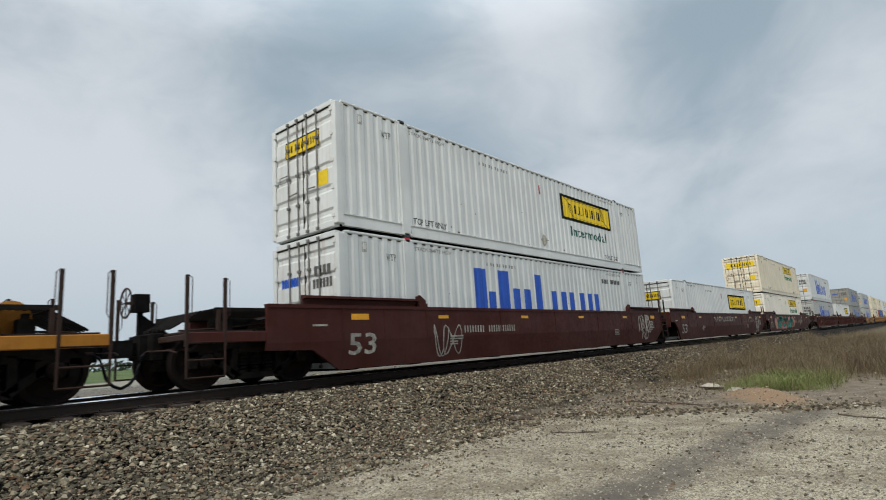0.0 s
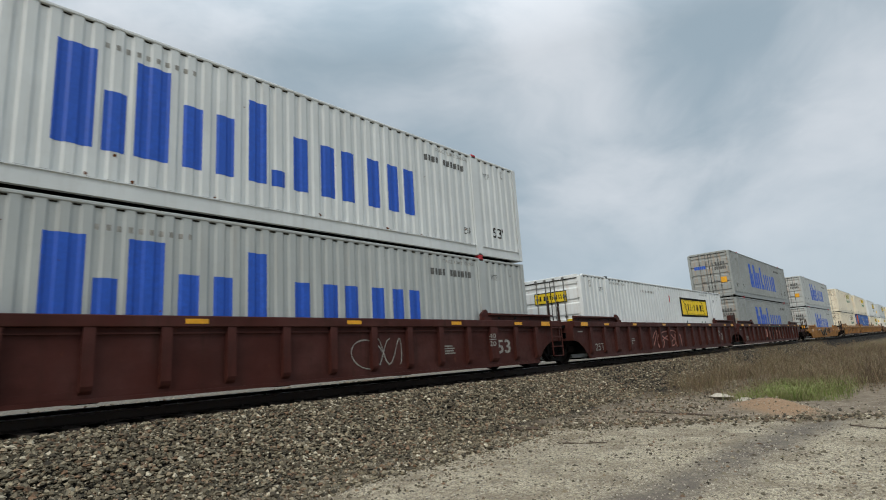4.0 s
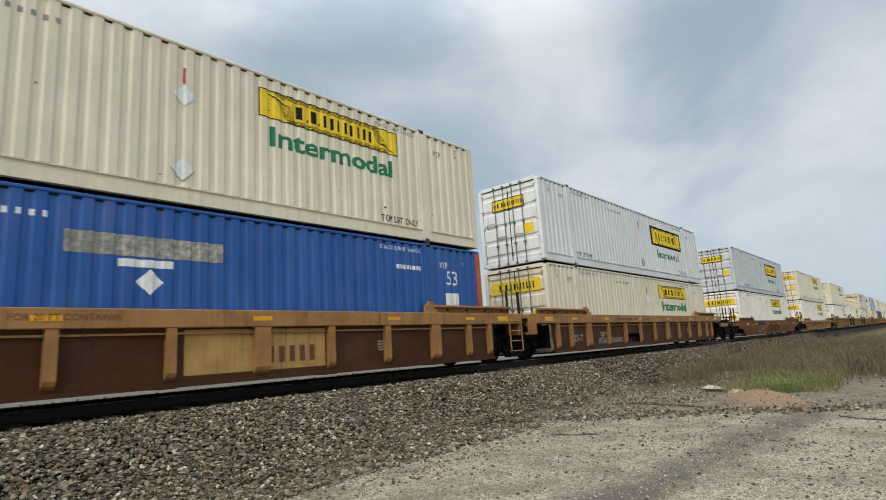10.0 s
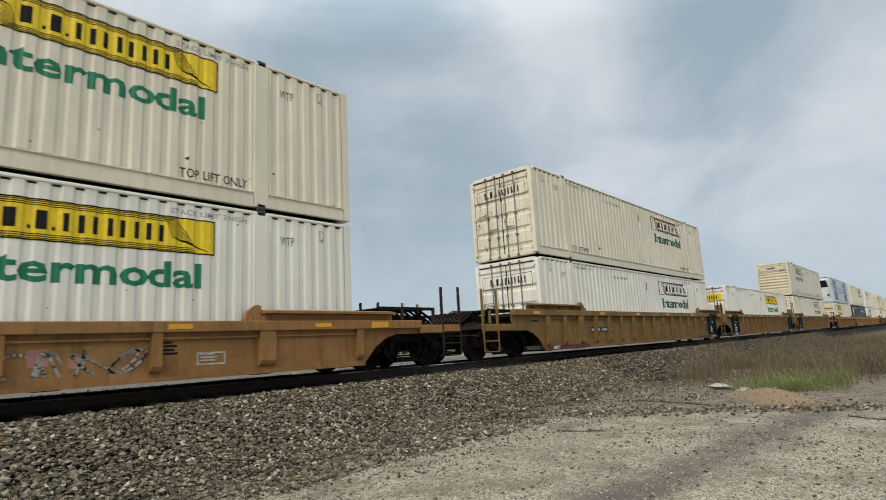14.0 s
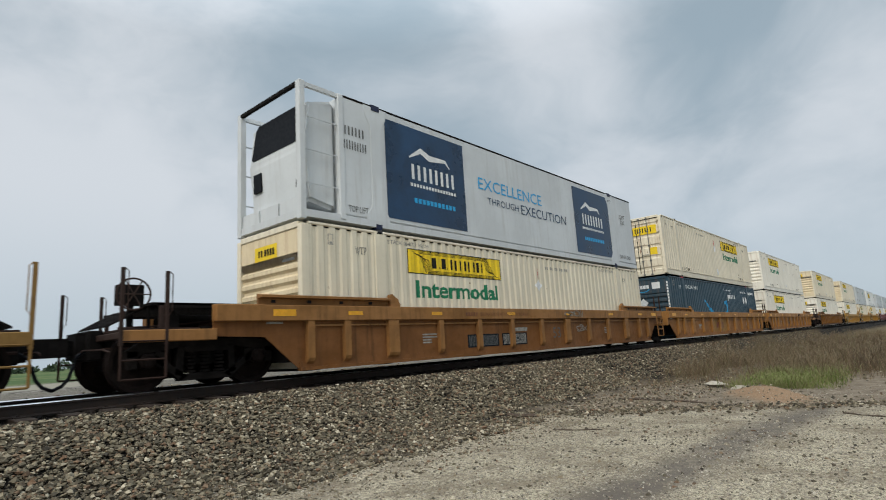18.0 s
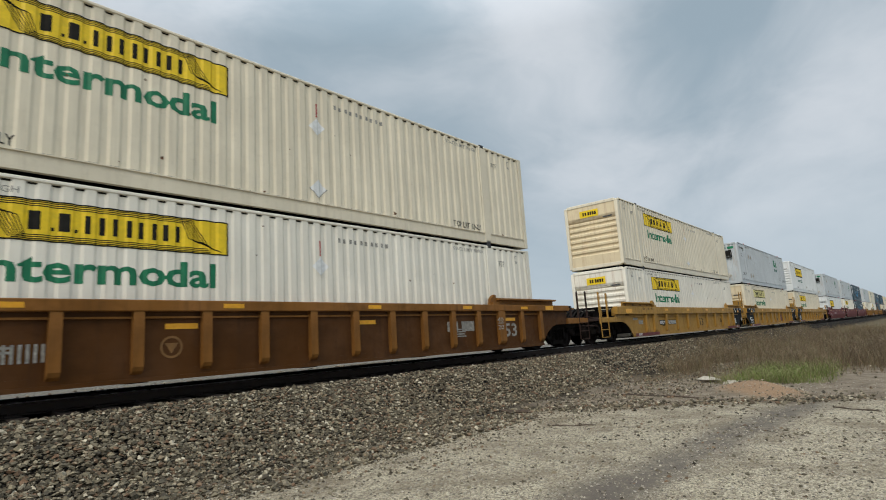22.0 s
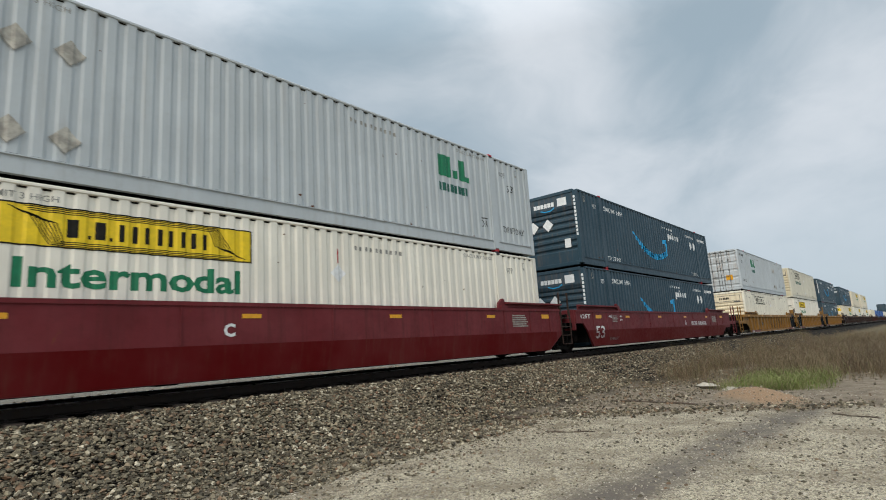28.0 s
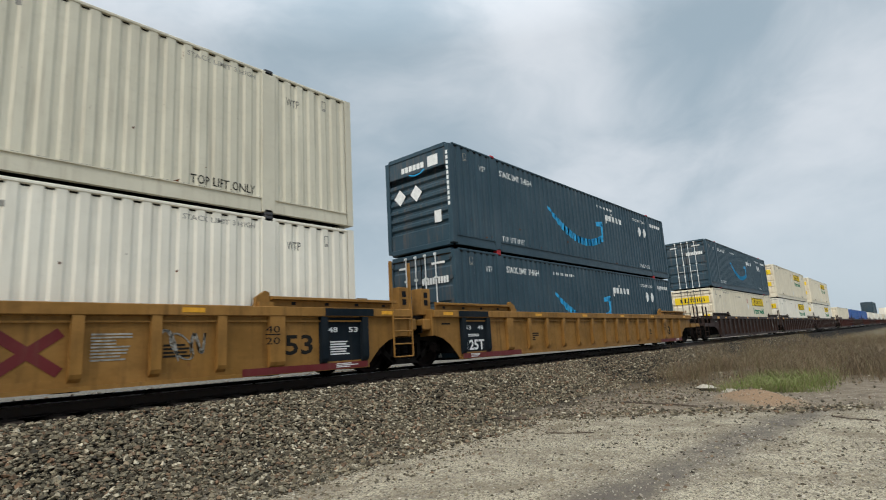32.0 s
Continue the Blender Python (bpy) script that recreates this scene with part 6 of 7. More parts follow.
def build_plants():
    rnd = np.random.default_rng(12)

    def patch(x0, x1, y0, y1, n, keep):
        out = []
        while len(out) < n:
            x, y = rnd.uniform(x0, x1), rnd.uniform(y0, y1)
            if rnd.random() < keep(x, y):
                out.append((x, y))
        return out

    def clumpy(x, y):
        return max(0.0, min(1.0, 0.5 + 1.3 * noise.noise((x * 0.45, y * 0.7, 4.0)))) ** 1.4

    straw = island_material("dry_weeds", ((0.17, 0.115, 0.068), (0.26, 0.19, 0.118), (0.11, 0.075, 0.046), (0.20, 0.15, 0.085), (0.12, 0.115, 0.05), (0.31, 0.25, 0.17)))
    spots = patch(17, 34, 0.0, 7.0, 21000, lambda x, y: clumpy(x, y) * min(1, max(0, x - 16.5 - 0.5 * max(0, y - 5)) / 4)) + patch(19, 60, 6.4, 8.0, 2500, lambda x, y: clumpy(x, y) * min(1, (x - 18) / 10)) + patch(34, 75, -1.0, 7.2, 14000, clumpy) + patch(75, 220, -6, 7.0, 5000, clumpy)
    v, f = blades(rnd, spots, 0.15, 0.95, 0.0042, 1.1)
    tagged(mesh_object("dry_weeds", v, f, straw), "tall dry brown weeds along the track", "weeds", kind="stuff")
    bush = []
    for x, y in patch(19, 48, -0.5, 6.2, 150, clumpy) + patch(19, 30, 0.2, 2.0, 40, lambda x, y: 1.0):
        bush += [(x + rnd.normal(0, 0.16), y + rnd.normal(0, 0.16)) for _ in range(70)]
    v, f = blades(rnd, bush, 0.25, 1.15, 0.0045, 1.5)
    twig = island_material("dry_twigs", ((0.075, 0.05, 0.034), (0.12, 0.085, 0.055), (0.16, 0.12, 0.075), (0.09, 0.08, 0.04)))
    tagged(mesh_object("weed_clumps", v, f, twig), "dark brown bushy weed clumps along the track", "weeds", kind="stuff")
    low = patch(14.5, 40, -1.5, 7.0, 9000, lambda x, y: clumpy(x + 9, y) * min(1, max(0, x + 0.5 * y - 16.5) / 3))
    v, f = blades(rnd, low, 0.06, 0.28, 0.006, 0.9)
    tagged(mesh_object("dead_grass", v, f, straw), "short dead brown grass on dirt", "grass", kind="stuff")
    green = island_material("fresh_grass", ((0.11, 0.17, 0.035), (0.19, 0.25, 0.06), (0.15, 0.16, 0.06), (0.26, 0.26, 0.11), (0.20, 0.17, 0.09)))
    spots = patch(15.2, 19.8, 1.7, 4.4, 6500, lambda x, y: (1.0 - min(1.0, abs(y - 3.05) / 1.35) ** 2) * (0.25 + 0.75 * clumpy(x * 1.7, y * 1.7))) + patch(20, 34, 0.5, 5.0, 1500, lambda x, y: clumpy(x + 30, y) ** 2) + patch(30, 60, 0, 6, 1500, lambda x, y: clumpy(x + 30, y) ** 2)
    v, f = blades(rnd, spots, 0.08, 0.50, 0.0055, 1.6)
    tagged(mesh_object("green_grass", v, f, green), "fresh green grass tuft beside the lane", "grass", kind="stuff")
    # a far belt of trees past the field on the other side
    leaf = island_material("hazy_foliage", ((0.05, 0.085, 0.045), (0.075, 0.115, 0.06), (0.06, 0.09, 0.06)))
    pts, tri = [], []
    for i in range(160):
        cx, cy, r = -420 + i * 10 + rnd.uniform(-4, 4), 330 + rnd.uniform(-12, 12), rnd.uniform(1.6, 3.4)
        for k in range(120):
            d = rnd.normal(0, 1, 3)
            d /= np.linalg.norm(d)
            c = np.array((cx, cy, r * 0.9 - 1.0)) + d * r * np.array((2.2, 1, 0.8)) * rnd.uniform(0.5, 1.05)
            q = rnd.normal(0, 0.8, (3, 3))
            tri.append((len(pts), len(pts) + 1, len(pts) + 2))
            pts += list(c + q)
    tagged(mesh_object("far_trees", np.array(pts), np.array(tri), leaf), "distant hazy green tree belt", "trees", kind="stuff")


build_ground()
build_stones()
build_track()
build_plants()

# ---- the train ----
C, J = "coupled", "joint"


def reflectors(xs, z=1.12, w=0.34, h=0.10):
    return lambda: [q for x in xs for q in rect(x - w / 2, x + w / 2, z - h / 2, z + h / 2)]


FLAT = -1.418                    # just proud of a ribbed side's sheet
CHORD = -1.530                   # just proud of the top chord


def common(style, tone, low=0.0, words=True):
    """Marks that nearly all wagons carry."""
    y = CHORD
    zc = {"smooth": 1.16, "ribbed": 1.235, "posted": 1.17}[style] - low
    out = [("reflector", (style, low), reflectors((-7.0, -4.6, -1.6, 1.5, 4.6, 7.2) if style != "smooth" else (-5.2, -1.7, 1.7, 5.2), zc, 0.36, 0.075), ORANGE, y),
           ("reflector", (style, 2, low), reflectors((-8.6, 8.6) if style != "smooth" else (-7.75, 8.0), zc, 0.46, 0.12), ORANGE, y),
           ("small_print", (style, 1), lambda: lines(-5.0, -4.5, 0.48, 0.72, 4, 2) + lines(4.2, 4.7, 0.5, 0.72, 4, 3) + lines(-8.9, -8.5, 0.95, 1.02, 1, 5), tone, FLAT)]
    if words:
        out.append(("length_mark", (style, "53"), lambda: write("53", 7.30, 7.98, 0.45, 0.82, 0.02) if style != "ribbed" else write("53", 6.30, 6.90, 0.46, 0.82, 0.02), tone, FLAT))
        out.append(("length_code", (style, "4020"), lambda: write("40", 5.86, 6.14, 0.86, 0.98) + rect(5.85, 6.15, 0.82, 0.84) + write("20", 5.86, 6.14, 0.66, 0.78), tone, -1.517))
    return out


def name_plate(x0, x1, z0, z1, plate, tone):
    return [("name_plate", (x0, z0), lambda: rect(x0, x1, z0, z1), plate, FLAT - 0.001),
            ("name_stencil", (x0, z0, x1), lambda: bars(x0 + 0.06, x0 + (x1 - x0) * 0.40, z0 + 0.03, z1 - 0.03, 8, 0.9) + bars(x0 + (x1 - x0) * 0.48, x1 - 0.06, z0 + 0.03, z1 - 0.03, 12, 0.9), tone, FLAT - 0.003)]


def name_bars(x0, x1, z0, z1, tone, key):
    return [("name_stencil", key, lambda: bars(x0, x0 + (x1 - x0) * 0.36, z0, z1, 8, 1.1) + bars(x0 + (x1 - x0) * 0.46, x1, z0, z1, 12, 1.1), tone, FLAT - 0.002)]


def sill_stripes(code, tone=WHITE):
    """Red stripes with small print along the ends of the sill."""
    return [("sill_stripe", (code, 1), lambda: rect(5.45, 8.2, 0.15, 0.27), DARKRED, -1.475), ("sill_stripe", (code, 2), lambda: rect(-8.2, -5.6, 0.15, 0.27), DARKRED, -1.475),
            ("sill_print", (code,), lambda: lines(7.4, 7.95, 0.165, 0.255, 3, 8) + lines(-7.9, -7.4, 0.165, 0.255, 3, 9), tone, -1.478)]


def tag_marks(seed, x0, x1, tone, n=5, w=0.05, z0=0.25, z1=1.0):
    return [("spray_tag", seed, lambda: scrawl(seed, x0, x1, z0, z1, n, w), tone, FLAT - 0.004)]


BROWN = common("smooth", CHALK, words=False) + [("length_mark", "b53", lambda: write("53", -8.05, -7.33, 0.41, 0.84, 0.015), CHALK, FLAT)]
TRAIN = []


def unit(x, style, colour, front, rear, upper, lower, extra=("", ""), marks=(), **more):
    TRAIN.append((x, style, colour, front, rear, upper, lower, extra, marks, more))


CREAM, PALE, WHT = ("cream", "yellow", "door"), ("pale", "yellow", "door"), ("white", "framed", "door")
NOSE_C, NOSE_P, NOSE_W = ("cream", "yellow", "nose"), ("pale", "yellow", "nose"), ("white", "framed", "nose")
LINE_D, LINE_N = ("cream", "outline", "door"), ("cream", "outline", "nose")
BIG_W, BIG_G = ("bright", "blue", "door"), ("grey", "blue", "door")
DARK_N, DARK_D = ("navy", "smile", "nose"), ("navy", "smile", "door")
RL_N, RL_D = ("silver", "green", "nose"), ("silver", "green", "door")
BLUE = ("blue", "", "door")

unit(-8.42, "ribbed", "orange", C, C, None, None, ("yellowrail", "drum"), common("ribbed", BLACK))
unit(15.03, "smooth", "brown", C, J, WHT, BIG_W, ("wheel", ""), BROWN + name_bars(-4.45, -2.25, 0.78, 0.95, CHALK, "w1") + tag_marks(11, -5.5, -4.7, CHALK, 2, 0.035) + tag_marks(12, 6.5, 7.6, SPRAY, 5, 0.045, 0.55, 1.24) + tag_marks(42, 6.7, 7.4, SPRAY, 3, 0.04, 0.22, 0.7) + [("small_print", "r1", lambda: lines(7.62, 8.1, 0.62, 1.0, 6, 3), CHALK, 0)])
unit(34.64, "smooth", "brown", J, J, None, WHT, ("", ""), BROWN + [("round_mark", 1, lambda: ring(3.8, 0.90, 0.42, 0.07) + ring(3.8, 0.90, 0.27, 0.04) + rect(3.40, 4.20, 0.87, 0.93) + rect(3.77, 3.83, 0.50, 0.86) + rect(3.77, 3.83, 0.94, 1.30), BRONZE, 0)] + tag_marks(13, -2.8, 1.5, CHALK, 8, 0.04, 0.9, 1.2) + tag_marks(14, 6.6, 7.5, SPRAY, 5, 0.045, 0.45, 1.24) + tag_marks(44, 6.7, 7.3, SPRAY, 2, 0.04, 0.22, 0.6) + tag_marks(45, 4.7, 6.2, FAINT, 3, 0.03, 0.85, 1.2) + [("small_print", "r1", lambda: lines(7.62, 8.1, 0.62, 1.0, 6, 3), CHALK, 0)])
unit(54.06, "smooth", "brown", J, C, CREAM, PALE, ("", ""), BROWN + [("spray_ground", 2, lambda: blobs(8, -6.2, 1.1, 0.2, 1.28, 7, 1.7), PINK, 0), ("spray_edge", 3, lambda: scrawl(5, -5.6, 0.6, 0.42, 1.14, 6, 0.34), BLACK, -1), ("spray_fill", 1, lambda: scrawl(5, -5.6, 0.6, 0.42, 1.14, 6, 0.25), MINT, -2)]
     + name_bars(1.65, 4.45, 0.70, 0.93, BUFF, "w3") + tag_marks(46, 4.65, 5.25, SPRAY, 2, 0.03, 0.58, 1.1))
OX = common("ribbed", CHALK) + [("axle_code", "o125", lambda: write("125T", -7.92, -7.12, 0.36, 0.60), CHALK, FLAT - 0.003)]
unit(77.51, "ribbed", "oxide", C, J, BIG_W, BIG_G, ("", ""), OX + name_bars(-5.6, -4.0, 0.62, 0.78, CHALK, "w4") + tag_marks(16, 1.6, 2.8, CHALK, 2, 0.03))
unit(97.10, "ribbed", "oxide", J, J, None, WHT, ("", ""), OX + tag_marks(17, -3.0, 0.5, PINK, 5, 0.06))
unit(116.52, "ribbed", "oxide", J, C, ("ash", "blue", "door"), ("ash", "blue", "door"), ("tall", "rearwheel"), OX + [("spray_ground", 18, lambda: rect(-2.35, 3.62, 0.20, 1.08) + rect(-2.9, -2.35, 0.22, 0.46), BLACK, FLAT - 0.001), ("spray_fill", 3, lambda: rect(-3.05, -2.05, 0.48, 0.98), PINK, FLAT - 0.003),
     ("spray_edge", 19, lambda: rect(-2.8, -2.35, 0.60, 0.86), UMBER_SPRAY, FLAT - 0.005)]
     + [("spray_stroke", 20 + i, lambda x=x, k=k: stroke([(x, 0.34), (x + 0.10, 0.60 + 0.05 * k), (x + 0.02, 0.96), (x + 0.22, 0.74 - 0.06 * k), (x + 0.42, 0.92), (x + 0.36, 0.52), (x + 0.52, 0.32)], [0.03, 0.13, 0.05, 0.16, 0.06, 0.12, 0.04]), PINK, FLAT - 0.004 - 0.001 * (i % 2)) for i, (x, k) in enumerate(((-1.75, 1), (-1.0, -2), (-0.2, 2), (0.6, -1), (1.35, 2), (2.15, -2), (2.85, 1)))]
     + [("chord_word", "e", lambda: write("EQUIP", -2.95, -2.3, 1.2, 1.28), SPRAY, CHORD), ("chord_spray", 1, lambda: rect(-2.1, 1.9, 1.155, 1.21), MINT_DULL, CHORD - 0.002)])
unit(140.01, "smooth", "orange", C, C, BIG_G, BIG_G, ("wheel", ""), common("smooth", BLACK, 0.30, False) + name_plate(-5.54, -3.58, 0.79, 0.95, BLACK, WHITE)
     + [("spray_edge", 1, lambda: scrawl(21, -3.3, 0.1, 0.30, 0.93, 4, 0.26), SPRAY, 0), ("spray_fill", 4, lambda: scrawl(21, -3.3, 0.1, 0.30, 0.93, 4, 0.18), BLACK, -1),
        ("patch", 2, lambda: rect(-8.28, -8.0, 0.68, 0.92), WHITE, 0), ("patch", 3, lambda: rect(8.7, 8.95, 0.74, 0.98), WHITE, 0), ("length_mark", "o53", lambda: write("53", 6.75, 7.30, 0.36, 0.70, 0.02), BLACK, 0),
        ("data_panel", 1, lambda: outline(7.45, 8.0, 0.40, 0.68, 0.03) + lines(7.5, 7.95, 0.45, 0.63, 4, 3), BLACK, 0)] + tag_marks(22, 0.6, 2.4, BLACK, 5, 0.09, 0.5, 0.95) + tag_marks(23, 2.6, 4.0, DARKRED, 3, 0.06, 0.6, 1.1), low=0.30)
PO = common("posted", CHALK, words=False) + [("axle_code", "p125", lambda: write("125-T", -7.06, -6.34, 0.44, 0.66, 0.02), CHALK, FLAT - 0.003)]
unit(163.51, "posted", "amber", C, J, ("cream", "faded", "door"), LINE_D, ("", ""), PO + name_bars(-5.6, -3.9, 0.45, 0.62, CHALK, "w8") + tag_marks(24, 0.25, 1.38, SPRAY, 4, 0.035, 0.34, 0.84) + tag_marks(25, 3.2, 5.7, SPRAY, 6, 0.04, 0.28, 0.9))
unit(183.04, "posted", "amber", J, J, CREAM, BLUE, ("", ""), PO + [("bright_panel", 1, lambda: rect(0.22, 2.86, 0.26, 1.0), livery("straw"), FLAT), ("name_stencil", "t9", lambda: bars(1.66, 2.62, 0.42, 0.70, 5, 0.9), BRONZE, FLAT - 0.004), ("chord_word", "f", lambda: write("FOR 20 FT CONTAINER", -2.0, -0.7, 1.14, 1.23, 0.0), BRONZE, CHORD)])
unit(202.65, "posted", "amber", J, C, WHT, CREAM, ("", "rearwheel"), PO + name_bars(-5.2, -3.2, 0.32, 0.50, CHALK, "w10") + tag_marks(50, -2.9, -1.62, BLACK, 4, 0.10, 0.26, 0.68) + [("chord_word", "g", lambda: bars(-3.7, -2.4, 1.13, 1.20, 14, 0.6) + write("FOR 20 FT CONTAINER", -2.2, -0.7, 1.13, 1.21, 0.0), BRONZE, CHORD)])
unit(226.11, "smooth", "copper", C, C, ("frost", "framed", "door"), PALE, ("", ""), common("smooth", BLACK, 0.32, False) + name_plate(-5.0, -2.9, 0.78, 0.94, BLACK, CHALK) + tag_marks(26, -5.0, -2.2, CHALK, 4, 0.04, 0.2, 0.7) + tag_marks(27, -1.5, 2.0, BLACK, 5, 0.07, 0.25, 0.85), low=0.32)
MU = [m for m in common("ribbed", BLACK) if m[0] != "reflector"] + [("reflector", "mu", reflectors((-8.75, -4.6, -1.6, 1.5, 4.6, 8.75), 1.235, 0.36, 0.075), ORANGE, CHORD)]
unit(249.58, "ribbed", "ochre", C, C, CREAM, PALE, ("", ""), common("ribbed", BLACK, 0.30, False) + name_plate(-4.8, -2.1, 0.46, 0.64, BLACK, CHALK) + tag_marks(28, 2.5, 4.1, CHALK, 4, 0.04, 0.2, 0.68) + [("patch", 12, lambda: rect(2.75, 2.98, 0.44, 0.66) + rect(3.2, 3.36, 0.40, 0.58), PINK, FLAT), ("data_panel", 2, lambda: outline(4.9, 5.36, 0.34, 0.54, 0.025) + lines(4.95, 5.3, 0.38, 0.52, 3, 3), SPRAY, FLAT)], low=0.30, posts=(-8.1, -6.08, -4.28, -2.42, -1.22, 0.0, 1.22, 2.42, 4.28, 6.08, 8.1))
TA = MU + sill_stripes("ta")
TB = TA
unit(272.90, "ribbed", "mustard", C, J, ("cream", "outline", "door"), ("pale", "outline", "door"), ("yellowrail", ""), TB + name_plate(-5.35, -3.7, 0.62, 0.78, BLACK, WHITE), dark="part")
unit(292.53, "ribbed", "mustard", J, J, None, PALE, ("cage", "cage"), TB + tag_marks(29, 1.5, 5.8, CHALK, 7, 0.05), dark="part")
unit(312.01, "ribbed", "mustard", J, C, ("dusty", "outline", "nose"), ("cream", "outline", "door"), ("cage", "yellowrail"), TB + name_plate(2.4, 4.6, 0.62, 0.80, BLACK, WHITE) + tag_marks(30, -0.98, -0.4, SPRAY, 2, 0.035, 0.6, 0.9) + tag_marks(55, -6.8, -6.3, SPRAY, 2, 0.05, 0.5, 0.95) + [("spray_cross", 1, lambda: stroke([(-1.84, 0.93), (-1.46, 0.62)], 0.06) + stroke([(-1.84, 0.64), (-1.48, 0.92)], 0.06), plain("magenta_spray_paint", (0.30, 0.04, 0.20), 0.6), FLAT - 0.004), ("patch", 15, lambda: rect(-2.88, -2.42, 0.48, 0.66), CHALK, FLAT)], dark="part")
PT = common("posted", CHALK, words=False)
unit(335.45, "posted", "sienna", C, J, "reefer", NOSE_C, ("sidewheel", ""), PT + name_plate(-3.4, -2.1, 0.34, 0.66, SLATE, INK) + name_plate(-1.95, -0.75, 0.34, 0.66, SLATE, CHALK) + [("spray_tag", 57, lambda: scrawl(57, 1.35, 2.5, 1.08, 1.27, 4, 0.03), SPRAY, CHORD - 0.003), ("spray_tag", 31, lambda: scrawl(31, 2.2, 3.1, 0.62, 0.84, 4, 0.035), SPRAY, FLAT - 0.004), ("length_mark", "s53", lambda: write("53", 0.70, 1.15, 0.46, 0.78), INK, FLAT - 0.002), ("chord_word", "s", lambda: bars(-3.55, -3.08, 1.12, 1.20, 5, 0.4) + write("LBS MAX GROSS WT FOR 20 FT CONTAINER", -2.98, -0.75, 1.12, 1.20), BRONZE, CHORD - 0.001), ("patch", 16, lambda: rect(-1.75 + 0.2, -0.72, 0.70, 0.80), CHALK, FLAT - 0.006)])
unit(355.06, "posted", "sand", J, J, CREAM, DARK_N, ("", ""), PT + [("bright_panel", 2, lambda: rect(-2.95, -0.1, 0.28, 0.96), livery("tan"), FLAT), ("name_stencil", "t17", lambda: bars(-2.0, -0.8, 0.48, 0.78, 5, 0.9), DARKRED, FLAT - 0.004), ("spray_ring", 1, lambda: ring(4.62, 0.58, 0.22, 0.05) + stroke([(4.45, 0.66), (4.56, 0.74), (4.62, 0.64), (4.70, 0.74), (4.80, 0.64), (4.62, 0.40), (4.45, 0.66)], 0.05), BLACK, FLAT - 0.004), ("data_panel", 3, lambda: rect(7.24, 7.9, 0.28, 0.84), SLATE, FLAT), ("data_panel", 4, lambda: outline(4.98, 5.7, 0.24, 0.60, 0.015) + lines(5.05, 5.6, 0.3, 0.55, 4, 3), BUFF, FLAT)])
unit(374.62, "posted", "sand", J, C, NOSE_P, NOSE_P, ("", ""), PT + [("spray_tag", 32, lambda: scrawl(32, 1.75, 2.8, 1.07, 1.26, 5, 0.045), BLACK, CHORD - 0.003)] + [("data_panel", 5, lambda: rect(4.85, 5.25, 0.34, 0.58), SLATE, FLAT), ("data_panel", 6, lambda: rect(5.35, 5.6, 0.34, 0.58), BUFF, FLAT)] + name_bars(-2.6, -1.0, 0.5, 0.66, INK, "w18"))
unit(398.10, "ribbed", "dun", C, C, NOSE_C, NOSE_P, ("", ""), common("ribbed", CHALK) + name_bars(-5.9, -4.15, 0.50, 0.74, CHALK, "w19") + [("name_stencil", "w19b", lambda: rect(3.9, 4.3, 0.66, 0.90) + rect(4.45, 4.95, 0.66, 0.90), CHALK, FLAT - 0.002), ("round_mark", 19, lambda: ring(-2.55, 0.62, 0.15, 0.035) + [[(-2.65, 0.68), (-2.45, 0.68), (-2.55, 0.52)]], OCHRE, FLAT - 0.002), ("reflector", "w19", reflectors((-2.4, 1.35, 6.6), 0.93, 0.5, 0.085), ORANGE, FLAT - 0.002)])
YE = [m for m in common("ribbed", BLACK, 0.0, False) if m[0] != "reflector"] + [("reflector", "ye", reflectors((-4.6, -1.6, 1.5, 4.6), 1.2, 0.4, 0.085), ORANGE, CHORD)] + sill_stripes("y") + [("length_code", "y", lambda: write("40", 5.86, 6.14, 1.19, 1.29) + rect(5.85, 6.15, 1.165, 1.175) + write("20", 5.86, 6.14, 1.05, 1.15), BLACK, CHORD)]
WIDE = (-6.95, -5.95, -4.56, -3.08, -1.58, 0.0, 1.58, 3.08, 4.56, 5.95, 6.95)
unit(421.50, "ribbed", "yellow", C, J, NOSE_C, NOSE_P, ("yellowrail", "cage"), YE + [("reflector", "y20", reflectors((-8.75,), 1.15, 0.6, 0.16), ORANGE, CHORD), ("chord_word", "y20", lambda: write("53", -7.35, -7.12, 1.2, 1.29) + write("48", -6.85, -6.62, 1.2, 1.29) + write("45", -6.48, -6.25, 1.2, 1.29), BLACK, CHORD), ("data_plate", "y20", lambda: rect(-8.2, -7.72, 0.80, 0.88) + rect(-7.66, -7.2, 0.62, 0.78), CHALK, FLAT)] + name_plate(-5.3, -3.2, 0.55, 0.76, BLACK, WHITE) + [("length_mark", "y1", lambda: write("53", 0.25, 0.95, 0.42, 0.78), BLACK, FLAT - 0.003)], dark="full", posts=WIDE)
unit(441.08, "ribbed", "yellow", J, J, RL_N, ("cream", "faded", "nose"), ("cage", "cage"), YE + [("length_mark", "y1", lambda: write("53", 0.25, 0.95, 0.42, 0.78), BLACK, FLAT - 0.003), ("name_stencil", "t21", lambda: bars(1.5, 3.4, 0.36, 0.84, 3, 0.3), DARKRED, FLAT - 0.003)], dark="full", posts=WIDE)
unit(460.66, "ribbed", "yellow", J, C, NOSE_W, NOSE_C, ("cage", "yellowrail"), YE + name_plate(1.75, 4.15, 0.55, 0.76, BLACK, WHITE) + [("length_mark", "y1", lambda: write("53", 0.25, 0.95, 0.42, 0.78), BLACK, FLAT - 0.003)], dark="full", posts=WIDE)
